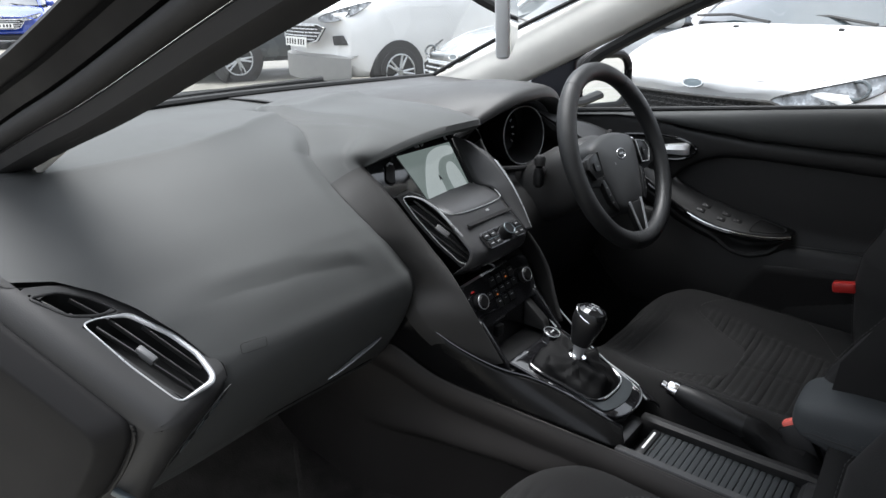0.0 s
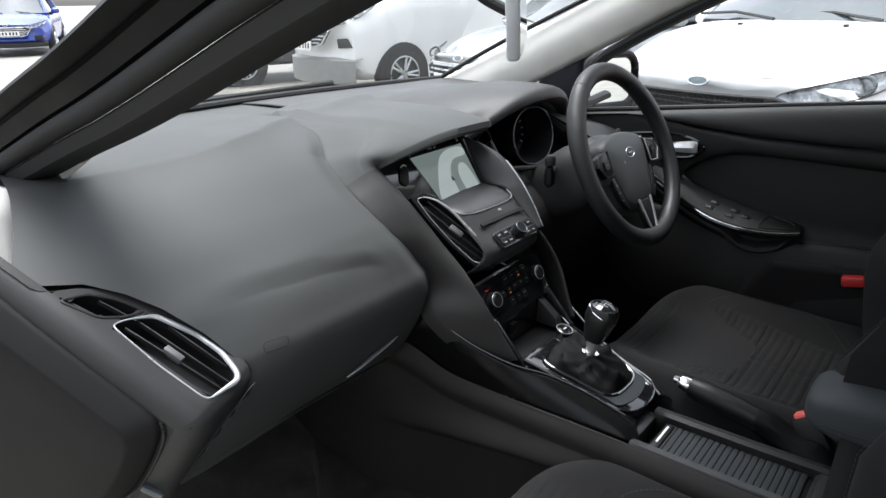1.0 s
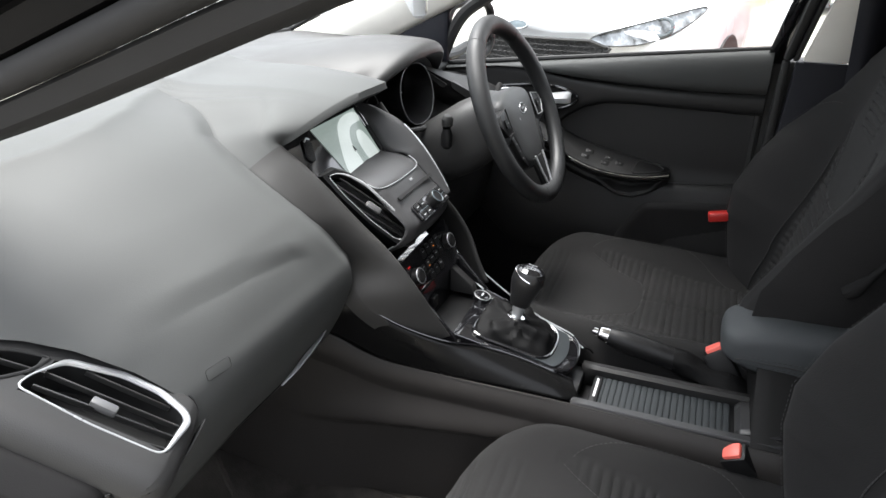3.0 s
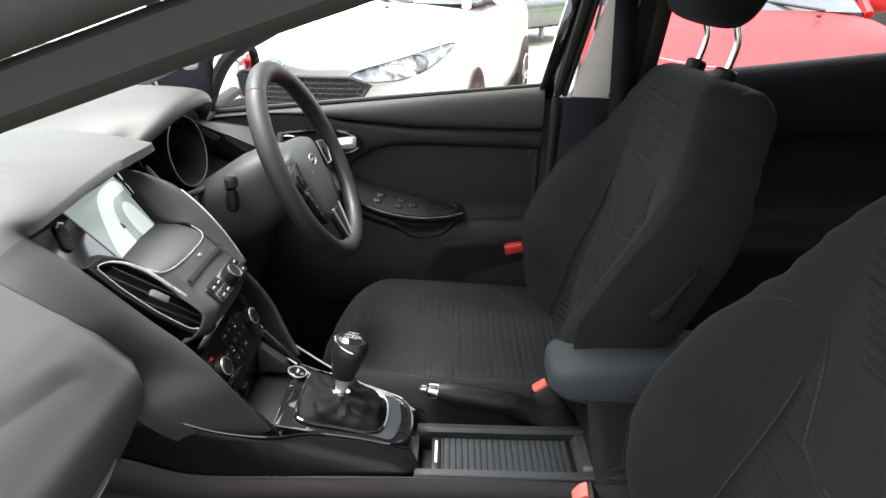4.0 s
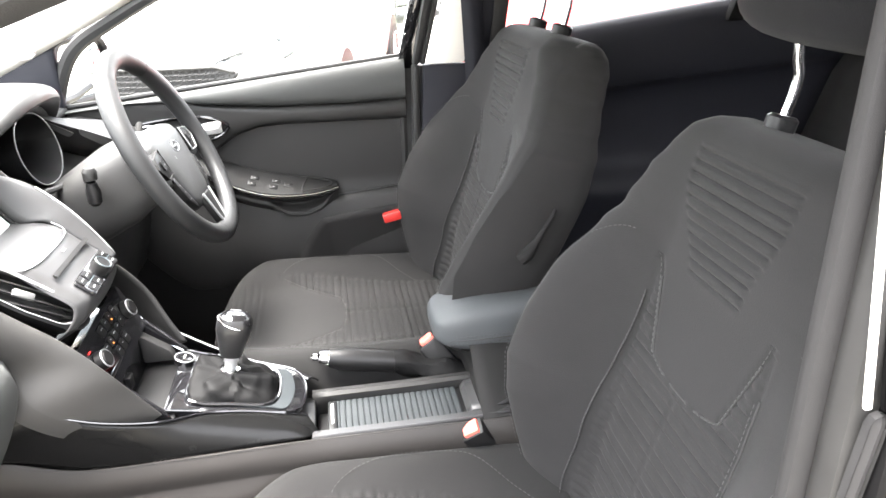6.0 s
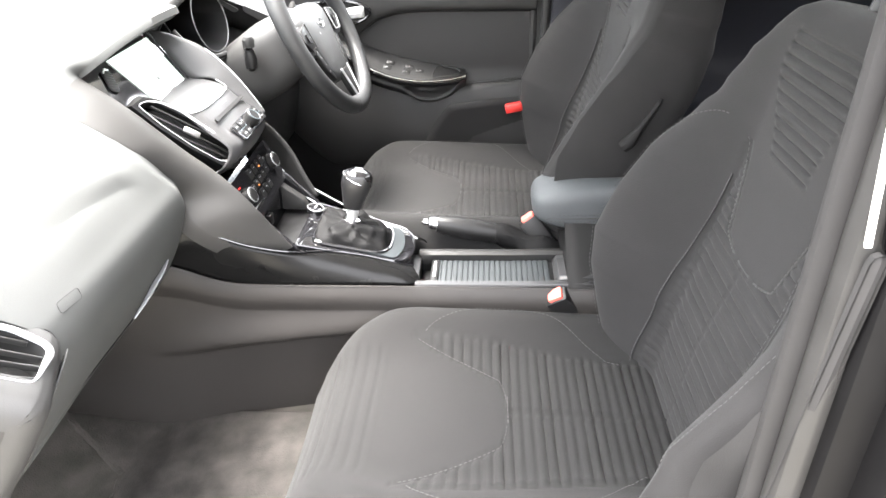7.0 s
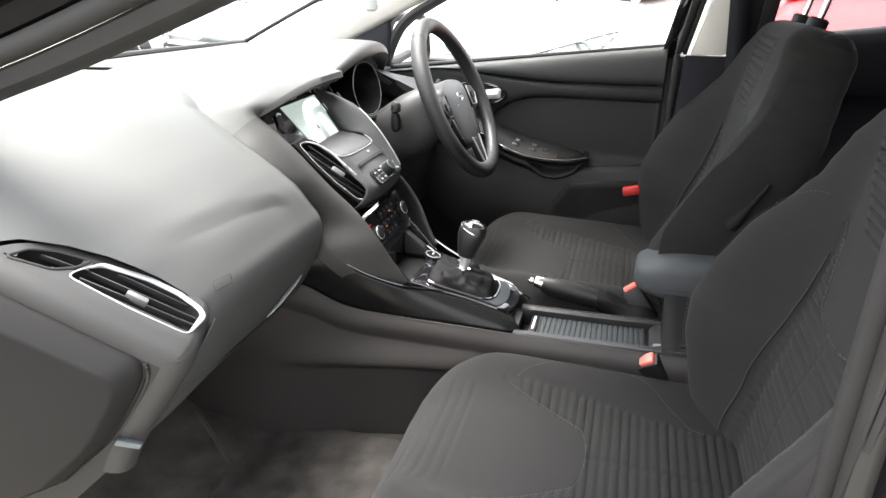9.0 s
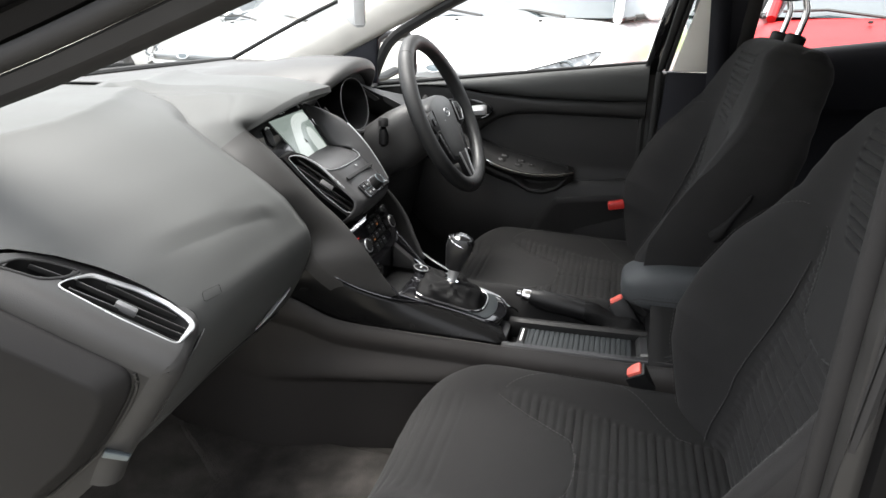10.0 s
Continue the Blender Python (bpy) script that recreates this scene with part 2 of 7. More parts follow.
def plate(outline, depth, m, r=0.0, bm=None, hole=None):
    """A flat piece cut to an outline in its own x, y, from z=0 to z=depth, laid by m; r: rounding of its edges."""
    b = bmesh.new()
    f = b.faces.new([b.verts.new((x, y, 0)) for x, y in outline])
    got = bmesh.ops.extrude_face_region(b, geom=[f])
    bmesh.ops.translate(b, verts=[g for g in got["geom"] if isinstance(g, bmesh.types.BMVert)], vec=(0, 0, depth))
    bmesh.ops.recalc_face_normals(b, faces=b.faces)
    if r:
        bmesh.ops.bevel(b, geom=b.edges[:], offset=r, segments=2, profile=0.5, affect="EDGES")
    bmesh.ops.transform(b, verts=b.verts, matrix=m)
    return join(bm, b)


def lathe(profile, m, sides=24, bm=None):
    """A turned piece: (radius, height) pairs about z, laid by m."""
    rows = [[m @ Vector((r * math.cos(a), r * math.sin(a), h)) for a in [2 * math.pi * j / sides for j in range(sides)]] for r, h in profile]
    return loft(rows, True, True, bm)


def basis(o, x, y):
    """The frame at o with the given directions of x and, nearly, y."""
    x = Vector(x).normalized()
    z = x.cross(Vector(y)).normalized()
    y = z.cross(x)
    m = Matrix((x, y, z)).transposed().to_4x4()
    m.translation = Vector(o)
    return m


def words(text, size, material, m, parent, name="lettering", depth=0.0004):
    c = bpy.data.curves.new(name, "FONT")
    c.body, c.size, c.extrude, c.align_x, c.align_y = text, size, depth, "CENTER", "CENTER"
    tmp = bpy.data.objects.new(name, c)
    me = bpy.data.meshes.new_from_object(tmp)
    bpy.data.objects.remove(tmp)
    bpy.data.curves.remove(c)
    me.materials.clear()
    me.materials.append(material)
    ob = new(name, me)
    ob.matrix_world = m
    ob.parent = parent
    return ob


def stitches(curve, material, parent, name="stitching", length=0.005, gap=0.003, r=0.00055, lift=(0, 0, 0)):
    """A row of separate stitches along a curve."""
    bm = bmesh.new()
    p = [Vector(q) + Vector(lift) for q in curve]
    d = [0.0]
    for a, b in zip(p, p[1:]):
        d.append(d[-1] + (b - a).length)

    def on(s):
        for i in range(len(p) - 1):
            if d[i + 1] >= s:
                return p[i].lerp(p[i + 1], (s - d[i]) / max(d[i + 1] - d[i], 1e-9))
        return p[-1]
    s = 0.0
    while s + length < d[-1]:
        tube([on(s), on(s + length / 2), on(s + length)], [r * 0.7, r, r * 0.7], 5, bm=bm)
        s += length + gap
    return part(name, bm, material, parent)


def rounded(w, h, r, n=5):
    """The outline of a rectangle w by h about the origin with corners of radius r."""
    out = []
    for cx, cy, a0 in ((w / 2 - r, h / 2 - r, 0), (-w / 2 + r, h / 2 - r, 90), (-w / 2 + r, -h / 2 + r, 180), (w / 2 - r, -h / 2 + r, 270)):
        for i in range(n + 1):
            a = radians(a0 + 90 * i / n)
            out.append((cx + r * math.cos(a), cy + r * math.sin(a)))
    return out

# ---- the setting: ground, and the shell of the car the camera looks into
def asphalt():
    m = mat("wet_pale_asphalt", (0.175, 0.166, 0.143), 0.7, grain=0.6, size=0.012, mottle=0.22, mottle_size=0.7, wear=0.25)
    return m


bm = bmesh.new()
bmesh.ops.create_grid(bm, x_segments=60, y_segments=60, size=400)
for v in bm.verts:
    d = max(0.0, v.co.xy.length - 40)
    v.co.z = 0.02 * math.sin(v.co.x * 0.21) * min(d, 10) / 10
tagged(part("ground", bm, asphalt()), "pale worn asphalt of the car park", "ground", kind="structure")

FLOOR = 0.24
# carpeted floor with its toe board and tunnel sides
prof = [(-1.75, 0.34), (-1.15, 0.34), (-1.0, 0.27), (-0.6, FLOOR), (0.0, FLOOR), (0.38, FLOOR), (0.52, FLOOR + 0.03), (0.66, FLOOR + 0.14), (0.78, FLOOR + 0.32), (0.82, 0.62)]
rows = []
for y, z in cr([(0, y, z) for y, z in prof], 44) and [(p.y, p.z) for p in cr([(0, y, z) for y, z in prof], 44)]:
    rows.append([(x, y, z + 0.006 * noise.noise(Vector((x * 9, y * 9, 0)))) for x in np.linspace(-0.66, 0.66, 34)])
tagged(part("floor", loft(rows), CARPET, thick=0.012), "worn dark grey carpet covering the footwell floor", "floor", kind="structure")

# roof with a cloth headliner under it
def roof(z0, half, name, material, label):
    rows = []
    for y in np.linspace(0.02, -1.75, 24):
        drop = 0.05 * max(0, (y + 0.3) / 0.32) ** 2 + 0.10 * max(0, (-1.0 - y) / 0.75) ** 2
        rows.append([(x, y, z0 - drop - 0.06 * (abs(x) / half) ** 3) for x in np.linspace(-half, half, 17)])
    return tagged(part(name, loft(rows), material, thick=0.012), label, "roof" if name == "roof" else "ceiling", kind="structure")


roof(1.40, 0.60, "ceiling", HEADLINER, "pale grey cloth headliner under the roof")
roof(1.43, 0.64, "roof", BODYBLACK, "black painted steel car roof")

# windscreen
WS_EDGE = [(0.83, 0.965), (0.60, 1.075), (0.346, 1.184), (0.15, 1.265), (0.0, 1.325)]
def ws_point(u, v):
    """u across from -1 to 1, v up from 0 to 1."""
    e = cr([(0, y, z) for y, z in WS_EDGE], 41)[round(v * 40)]
    half = 0.60 - 0.05 * v
    return Vector((half * u, e.y + 0.085 * (1 - u * u) * (1 - 0.6 * v), e.z + 0.03 * (1 - u * u) * (1 - v) * 0.0 + 0.02 * (1 - u * u) * v))


rows = [[ws_point(u, v) for u in np.linspace(-1, 1, 25)] for v in np.linspace(0, 1, 13)]
w = tagged(part("window_1", loft(rows), WINDOW), "curved clear windscreen glass", "windscreen", kind="structure")
w.visible_shadow = False
# black ceramic edge and seal round the windscreen
bm = tube([ws_point(u, 0) + Vector((0, 0.004, -0.004)) for u in np.linspace(-1, 1, 33)], 0.011, 8, flat=0.8)
part("window_seal", bm, RUBBER, w, "black rubber lower windscreen seal")
for s in (-1, 1):
    part("window_seal", tube([ws_point(s, v) for v in np.linspace(0, 1, 21)], 0.006, 8), RUBBER, w, "thin black windscreen edge")

# bonnet and scuttle ahead of the windscreen
rows = []
for y in np.linspace(0.93, 1.95, 16):
    t = (y - 0.93) / 1.02
    rows.append([(x, y - 0.16 * (x / 0.8) ** 2, 0.955 - 0.16 * t ** 1.6 - 0.05 * (x / 0.8) ** 2 - 0.03 * (abs(x) / 0.8) ** 6) for x in np.linspace(-0.82, 0.82, 21)])
tagged(part("bonnet", loft(rows), BODYBLACK, thick=0.01), "glossy black painted bonnet of the car", "bonnet", kind="structure")
bm = box(-0.60, 0.60, 0.86, 0.95, 0.925, 0.945, 0.008)
scut = tagged(part("scuttle", bm, DARK), "black plastic scuttle under the windscreen", "scuttle", kind="structure")
part("wiper", tube(cr([(-0.45, 0.93, 0.958), (-0.1, 0.955, 0.962), (0.28, 0.962, 0.966)], 20), 0.007, 8, flat=1.6), RUBBER, scut, "black parked windscreen wiper")

# front bulkhead and rear end that close the cabin
tagged(part("wall_front", box(-0.66, 0.66, 0.84, 0.88, 0.2, 0.93, 0.01), DARK), "black bulkhead under the windscreen", "bulkhead", kind="structure")
tagged(part("wall_rear", box(-0.66, 0.66, -1.82, -1.78, 0.2, 1.36, 0.01), NAVY), "dark trimmed tail of the cabin", "tailgate", kind="structure")


# far front pillar: pale trim between windscreen edge and door window
def pillar(s, outer):
    a = cr([(s * 0.61, 0.86, 0.945), (s * 0.60, 0.60, 1.062), (s * 0.585, 0.346, 1.176), (s * 0.57, 0.15, 1.258), (s * 0.555, -0.02, 1.33)], 24)
    b = cr([(s * 0.615, 0.62, 0.915), (s * 0.61, 0.44, 1.003), (s * 0.60, 0.25, 1.095), (s * 0.59, 0.08, 1.177), (s * 0.57, -0.20, 1.285)], 24)
    rows = [[p.lerp(q, k) + Vector((-s * 0.022 * math.sin(math.pi * k), 0, 0)) for k in np.linspace(0, 1, 9)] for p, q in zip(a, b)]
    t = tagged(part("pillar_trim", loft(rows), PALE, thick=0.006), "pale grey moulded front pillar trim", "pillar trim", kind="structure")
    return t


pillar(1, True)
pillar(-1, True)

rows = [[Vector((-0.676 - 0.010 * math.sin(math.pi * k), y0 + (y1 - y0) * k, z)) for k in np.linspace(0, 1, 8)] for z, y0, y1 in ((0.70, 0.66, 0.86), (0.80, 0.64, 0.86), (0.88, 0.62, 0.84), (0.93, 0.60, 0.80))]
tagged(part("pillar_foot", loft(rows), PALE, thick=0.008), "pale grey foot of the front pillar trim", "pillar trim", kind="structure")

# near front pillar of the open door: flocked strip, rubber seal and black paint
NEAR = [(-0.645, 0.83, 0.850), (-0.648, 0.691, 0.908), (-0.648, 0.551, 0.958), (-0.648, 0.434, 0.998), (-0.648, 0.332, 1.031), (-0.648, 0.246, 1.061), (-0.648, 0.173, 1.088), (-0.648, 0.109, 1.112), (-0.648, 0.053, 1.133), (-0.648, -0.044, 1.168), (-0.648, -0.121, 1.195), (-0.648, -0.19, 1.217), (-0.64, -0.45, 1.265), (-0.63, -0.80, 1.285), (-0.62, -1.10, 1.28)]
line = cr(NEAR, 60)
def strip(offsets, name, material, label, parent=None):
    """A band that follows the door opening: pairs of (across, outward) from its lower edge."""
    rows = []
    for i, p in enumerate(line):
        t = (line[min(i + 1, 59)] - line[max(i - 1, 0)]).normalized()
        n = Vector((-1, 0, 0)).cross(t).normalized()
        if n.z < 0:
            n = -n
        wide = 0.5 + 0.5 * blend(-p.y, -0.05, 0.12)
        rows.append([p + n * (a if a < 0.05 else 0.05 + (a - 0.05) * wide) + Vector((-1, 0, 0)) * o for a, o in offsets])
    return part(name, loft(rows), material, parent, label)


op = thing("door_frame", "black painted door opening with rubber seal and flocked strip", "door frame", kind="structure")
strip([(-0.002, -0.035), (0.0, 0.0), (0.004, 0.006), (0.020, 0.012), (0.024, 0.008), (0.024, -0.02)], "flocked_strip", PILLARFELT, "dark flocked inner strip", op)
arc = [(0.037 - 0.013 * math.cos(a), 0.012 + 0.015 * math.sin(a)) for a in np.linspace(-0.3, math.pi + 0.3, 12)]
strip(arc, "rubber_seal", PILLARFELT, "soft dark rubber door seal", op)
strip([(0.048, 0.0), (0.054, 0.022), (0.096, 0.030), (0.100, 0.036), (0.104, 0.030), (0.138, 0.050), (0.150, 0.046), (0.158, 0.03), (0.160, -0.03)], "painted_pillar", DOORBLACK, "glossy black painted pillar", op)

# near middle pillar
bp = thing("middle_pillar", "near middle pillar with pale upper trim, grey seal and black paint", "pillar", kind="structure")
def upright(x0, x1, y0, y1, z0, z1, lean, name, material, label, r=0.008):
    m = Matrix.Identity(4)
    bm = box(x0, x1, y0, y1, z0, z1, r)
    for v in bm.verts:
        v.co.y += lean * min(0.0, v.co.z - 0.88)
        v.co.x += 0.0 if v.co.z < 0.95 else -math.copysign(1, v.co.x) * 0.22 * (v.co.z - 0.95)
    return part(name, bm, material, bp, label)


upright(-0.662, -0.658, -0.5605, -0.5545, 0.890, 1.34, 0.0, "upper_trim", PALE, "pale grey upper trim", 0.0012)
upright(-0.667, -0.655, -0.70, -0.568, 0.885, 1.34, 0.0, "inner_trim", DOORBLACK, "charcoal upper trim")
upright(-0.664, -0.655, -0.578, -0.562, 0.26, 0.884, -0.09, "lower_trim", SEALFELT, "charcoal lower trim")
upright(-0.676, -0.660, -0.585, -0.562, 0.26, 1.34, -0.10, "inner_lip", SEALFELT, "soft grey inner lip", 0.006)
upright(-0.700, -0.664, -0.612, -0.578, 0.26, 1.34, -0.10, "grey_seal", mat("grey_rubber_seal", (0.020, 0.0195, 0.019), 0.5, spec=0.25, mottle=0.1), "soft grey door seal", 0.015)
upright(-0.715, -0.66, -0.78, -0.606, 0.22, 1.34, -0.10, "painted_pillar", DOORBLACK, "black paint", 0.012)
upright(-0.755, -0.70, -0.665, -0.64, 0.22, 1.34, -0.10, "weather_strip", DOORBLACK, "black weather strip", 0.008)

# near sill and the closed rear door behind the middle pillar
tagged(part("wall_far", box(0.632, 0.68, -0.62, 0.86, 0.18, 0.62, 0.01), DARK), "dark lower side of the cabin", "side wall", kind="structure")
tagged(part("door_sill", box(-0.74, -0.62, -0.75, 0.70, 0.20, 0.315, 0.02), DARK), "black plastic door sill", "sill", kind="structure")
rows = [[(-0.80 + 0.05 * abs(2 * k - 0.9) ** 2, y, 0.25 + 0.78 * k) for k in np.linspace(0, 1, 12)] for y in np.linspace(-0.70, -1.60, 14)]
tagged(part("rear_door_near", loft(rows), DOORBLACK, thick=0.02), "closed black rear door", "rear door", kind="structure")
tagged(part("wall_near", box(-0.70, -0.66, -1.80, -0.72, 0.25, 1.06, 0.01), NAVY), "dark inner trim of the rear door", "door trim", kind="structure")

# far side behind the front door: middle pillar, belt, rear door
fp = thing("middle_pillar", "far middle pillar with pale upper trim and dark lower trim", "pillar", kind="structure")
def slanted(points, depth, name, material, label, parent, x=0.60, r=0.004):
    """A flat trim piece cut to (y, z) points, standing in from the car's side and leaning in with it."""
    bm = plate([(y, z) for y, z in points], depth, Matrix(((0, 0, -1, x), (1, 0, 0, 0), (0, 1, 0, 0), (0, 0, 0, 1))), r)
    for v in bm.verts:
        v.co.x -= 0.16 * max(0.0, v.co.z - 0.96)
    return part(name, bm, material, parent, label)


slanted([(-0.432, 0.966), (-0.515, 0.966), (-0.56, 1.21), (-0.60, 1.36), (-0.53, 1.36), (-0.492, 1.20)], 0.02, "upper_trim", PALE, "pale grey upper trim", fp, 0.60)
slanted([(-0.385, 0.30), (-0.60, 0.30), (-0.60, 0.964), (-0.42, 0.964)], 0.025, "lower_trim", NAVY, "dark navy lower trim", fp, 0.605)
# added dark box that closes the open gap behind the door trim
part("gap_blocker", box(0.625, 0.70, -0.46, -0.34, 0.25, 0.96, 0.01), RUBBER, fp, "dark block added to fill the door gap")
slanted([(-0.515, 0.966), (-0.60, 0.966), (-0.64, 1.36), (-0.56, 1.36)], 0.016, "rear_trim", NAVY, "dark rear edge", fp, 0.60)
slanted([(-0.574, 1.0), (-0.606, 1.0), (-0.64, 1.36), (-0.60, 1.36)], 0.022, "door_frame_strip", TRIM, "grey strip beside the rear window", fp, 0.60)
slanted([(-0.395, 0.965), (-0.412, 0.965), (-0.50, 1.36), (-0.47, 1.36)], 0.03, "rubber_seal", RUBBER, "black rubber seal", fp, 0.615, 0.006)
slanted([(-0.375, 0.35), (-0.392, 0.35), (-0.412, 0.965), (-0.395, 0.965)], 0.03, "rubber_seal", RUBBER, "black rubber seal", fp, 0.615, 0.006)
slanted([(-0.413, 0.966), (-0.424, 0.966), (-0.512, 1.36), (-0.50, 1.36)], 0.03, "rubber_seal", RUBBER, "second black rubber seal", fp, 0.61, 0.004)

belt = thing("seat_belt", "dark navy seat belt hanging from its shoulder anchor", "seat belt")
rows = [[Vector((0.56 - 0.13 * max(0, z - 0.96), y + k, z)) for k in (-0.024, 0.024)] for y, z in [(-0.545, 0.55), (-0.545, 0.75), (-0.538, 0.95), (-0.53, 1.05), (-0.518, 1.19)]]
part("webbing", loft(rows), NAVY, belt, thick=0.0015)
part("anchor", box(0.50, 0.545, -0.565, -0.475, 1.185, 1.225, 0.012), DARK, belt, "black plastic shoulder loop")
part("bolt_cover", box(0.505, 0.54, -0.545, -0.495, 1.225, 1.262, 0.012), TRIM, belt)
part("guide", tube([(0.573, -0.468, 1.11), (0.555, -0.478, 1.19)], 0.004, 8), SATIN, belt, "bright metal adjuster rail")

# far rear door
rr = thing("rear_door_far", "closed far rear door with dark trim and window", "rear door", kind="structure")
prof = [(0.645, 1.045), (0.628, 1.052), (0.612, 1.04), (0.602, 0.98), (0.605, 0.90), (0.63, 0.86), (0.635, 0.70), (0.60, 0.64), (0.59, 0.60), (0.61, 0.52), (0.60, 0.30)]
rows = []
for y in np.linspace(-0.605, -1.75, 30):
    sl = 0.072 * (-0.605 - y) / 0.57
    rows.append([(x, y, z + (sl - 0.045) * max(0, (z - 0.6) / 0.45)) for x, z in [(p.x, p.z) for p in cr([(x, 0, z) for x, z in prof], 30)]])
part("trim_panel", loft(rows), NAVY, rr, "dark navy moulded trim", thick=0.006)
part("window_seal", tube([(0.632, -0.60, 1.006), (0.632, -0.90, 1.032), (0.632, -1.20, 1.052)], 0.005, 8), RUBBER, rr)
slanted([(-1.17, 1.03), (-1.75, 1.06), (-1.75, 1.36), (-1.22, 1.36), (-1.20, 1.16)], 0.03, "rear_quarter", GAITER, "dark rear quarter trim", rr, 0.63, 0.01)
g = part("pane", loft([[(0.635, y, 1.0 + 0.03 * (-0.6 - y)), (0.60, y, 1.20), (0.565, y, 1.36)] for y in np.linspace(-0.60, -1.22, 8)]), WINDOW, rr, "clear rear side window")
g.visible_shadow = False

# sides of the roof above the doors
for s in (1, -1):
    pts = cr([(s * 0.565, -0.16, 1.285), (s * 0.56, -0.5, 1.335), (s * 0.555, -1.0, 1.345), (s * 0.54, -1.6, 1.32)], 24)
    tagged(part("roof_rail", tube(pts, 0.035, 10), HEADLINER if s > 0 else SEALFELT), "padded roof rail above the doors", "roof rail", kind="structure")

# rear bench
bench = thing("rear_bench", "dark charcoal cloth rear bench seat in shadow", "rear seat")
rows = [[(x, y, z + 0.012 * math.cos(x * 5)) for x in np.linspace(-0.60, 0.60, 20)] for y, z in [(-0.98, 0.34), (-0.965, 0.46), (-1.0, 0.52), (-1.12, 0.525), (-1.40, 0.50)]]
part("cushion", loft(rows), CLOTH, bench, thick=0.02)
rows = [[(x, y, z + 0.01 * math.cos(x * 5)) for x in np.linspace(-0.60, 0.60, 20)] for y, z in [(-1.36, 0.46), (-1.40, 0.60), (-1.50, 0.90), (-1.53, 0.95), (-1.58, 0.96), (-1.62, 0.90)]]
part("backrest", loft(rows), CLOTH, bench, thick=0.02)

# ---- driver's door, closed, on the far side
dd = thing("door_1", "closed driver's door with charcoal trim and clear window", "car door", kind="structure")
def sill(y):
    """Height of the lower window edge."""
    return 0.937 - 0.105 * y


def roll_foot(y):
    """The crease under the top roll of the door."""
    return np.interp(y, [-0.40, -0.25, -0.09, 0.04, 0.10, 0.24, 0.42], [0.884, 0.880, 0.881, 0.890, 0.896, 0.907, 0.888])


def arch(y):
    """The rounded upper edge of the door insert."""
    return np.interp(y, [-0.40, -0.35, -0.22, -0.10, -0.03, 0.02, 0.063, 0.085, 0.10], [0.838, 0.838, 0.840, 0.841, 0.837, 0.823, 0.797, 0.772, 0.74])


ys = np.linspace(0.42, -0.378, 90)
rows = []
for y in ys:
    zt, zb = sill(y), roll_foot(y)
    h = zt - zb
    rows.append([Vector((x, y, zt - h * f)) for x, f in ((0.664, 0.02), (0.640, -0.07), (0.622, -0.05), (0.610, 0.06), (0.603, 0.25), (0.600, 0.50), (0.602, 0.74), (0.609, 0.90), (0.622, 1.0), (0.634, 1.03))])
part("upper_pad", loft([cr(r, 30) for r in rows]), SOFT, dd, "soft charcoal top roll", angle=70)
rows = []
for y in ys:
    zt = roll_foot(y) + 0.002
    zb = arch(y) if y < 0.10 else 0.70
    front = blend(y, 0.03, 0.10)
    rows.append(cr([(0.632, y, zt), (0.617, y, zt - 0.004), (0.609, y, zt - 0.012), (0.608, y, zt + (zb - zt) * 0.6), (0.611, y, zb + 0.006), (0.618 - 0.006 * front, y, zb + 0.0005), (0.628 - 0.014 * front, y, zb - 0.004)], 24))
part("upper_panel", loft(rows), TRIM, dd, "charcoal panel under the top roll", angle=60)
rows = []
for y in ys:
    zt = (arch(y) if y < 0.10 else 0.74) + 0.001
    zb = 0.645
    rows.append([Vector((0.626 - 0.004 * math.sin(math.pi * k) - 0.012 * blend(k, 0.72, 1.0), y, zt + (zb - zt) * k)) for k in np.linspace(0, 1, 24)])
part("insert_panel", loft(rows), DOORCLOTH, dd, "dark fine-grained door insert")
part("rear_edge", tube([Vector((0.628 + 0.0 * k, -0.372, 0.40 + 0.56 * k)) for k in np.linspace(0, 1, 12)], 0.010, 8), TRIM, dd, "rounded rear edge of the door trim")
# lower door with rounded front corner, and the flat panel over the map pocket
def foot(y):
    return 0.435 + max(0.0, (y - 0.16)) ** 1.5 * 2.6 - 0.10 * max(0.0, 0.05 - y)


def low_top(y):
    return np.interp(y, [-0.378, -0.18, -0.05, 0.10, 0.42], [0.675, 0.655, 0.650, 0.690, 0.70])


rows = []
for y in np.linspace(0.42, -0.378, 70):
    zt, zb = low_top(y), foot(y)
    rows.append([Vector((0.624, y, zt + 0.004)), Vector((0.616, y, zt))] + [Vector((0.613 - 0.030 * math.sin(math.pi * min(1, 0.06 + 0.94 * k)) ** 0.6, y, zt - 0.003 + (min(zb, zt - 0.01) - zt) * k)) for k in np.linspace(0, 1, 20)])
part("lower_panel", loft(rows), TRIM, dd, "charcoal lower door panel", angle=60)
edge = cr([(0.582, -0.085, 0.49), (0.580, -0.105, 0.54), (0.579, -0.15, 0.604), (0.580, -0.175, 0.614), (0.582, -0.26, 0.624), (0.586, -0.372, 0.634)], 30)
rows = [[p, p + Vector((-0.004, -0.004, -0.003)), p + Vector((-0.003, -0.02 * (1 - i / 29), -0.012 - 0.01 * i / 29)), Vector((0.588, p.y - 0.05 * (1 - i / 29), max(0.40, p.z - 0.16)))] for i, p in enumerate(edge)]
part("pocket_panel", loft(rows), COVER, dd, "dark panel over the map pocket", angle=60)

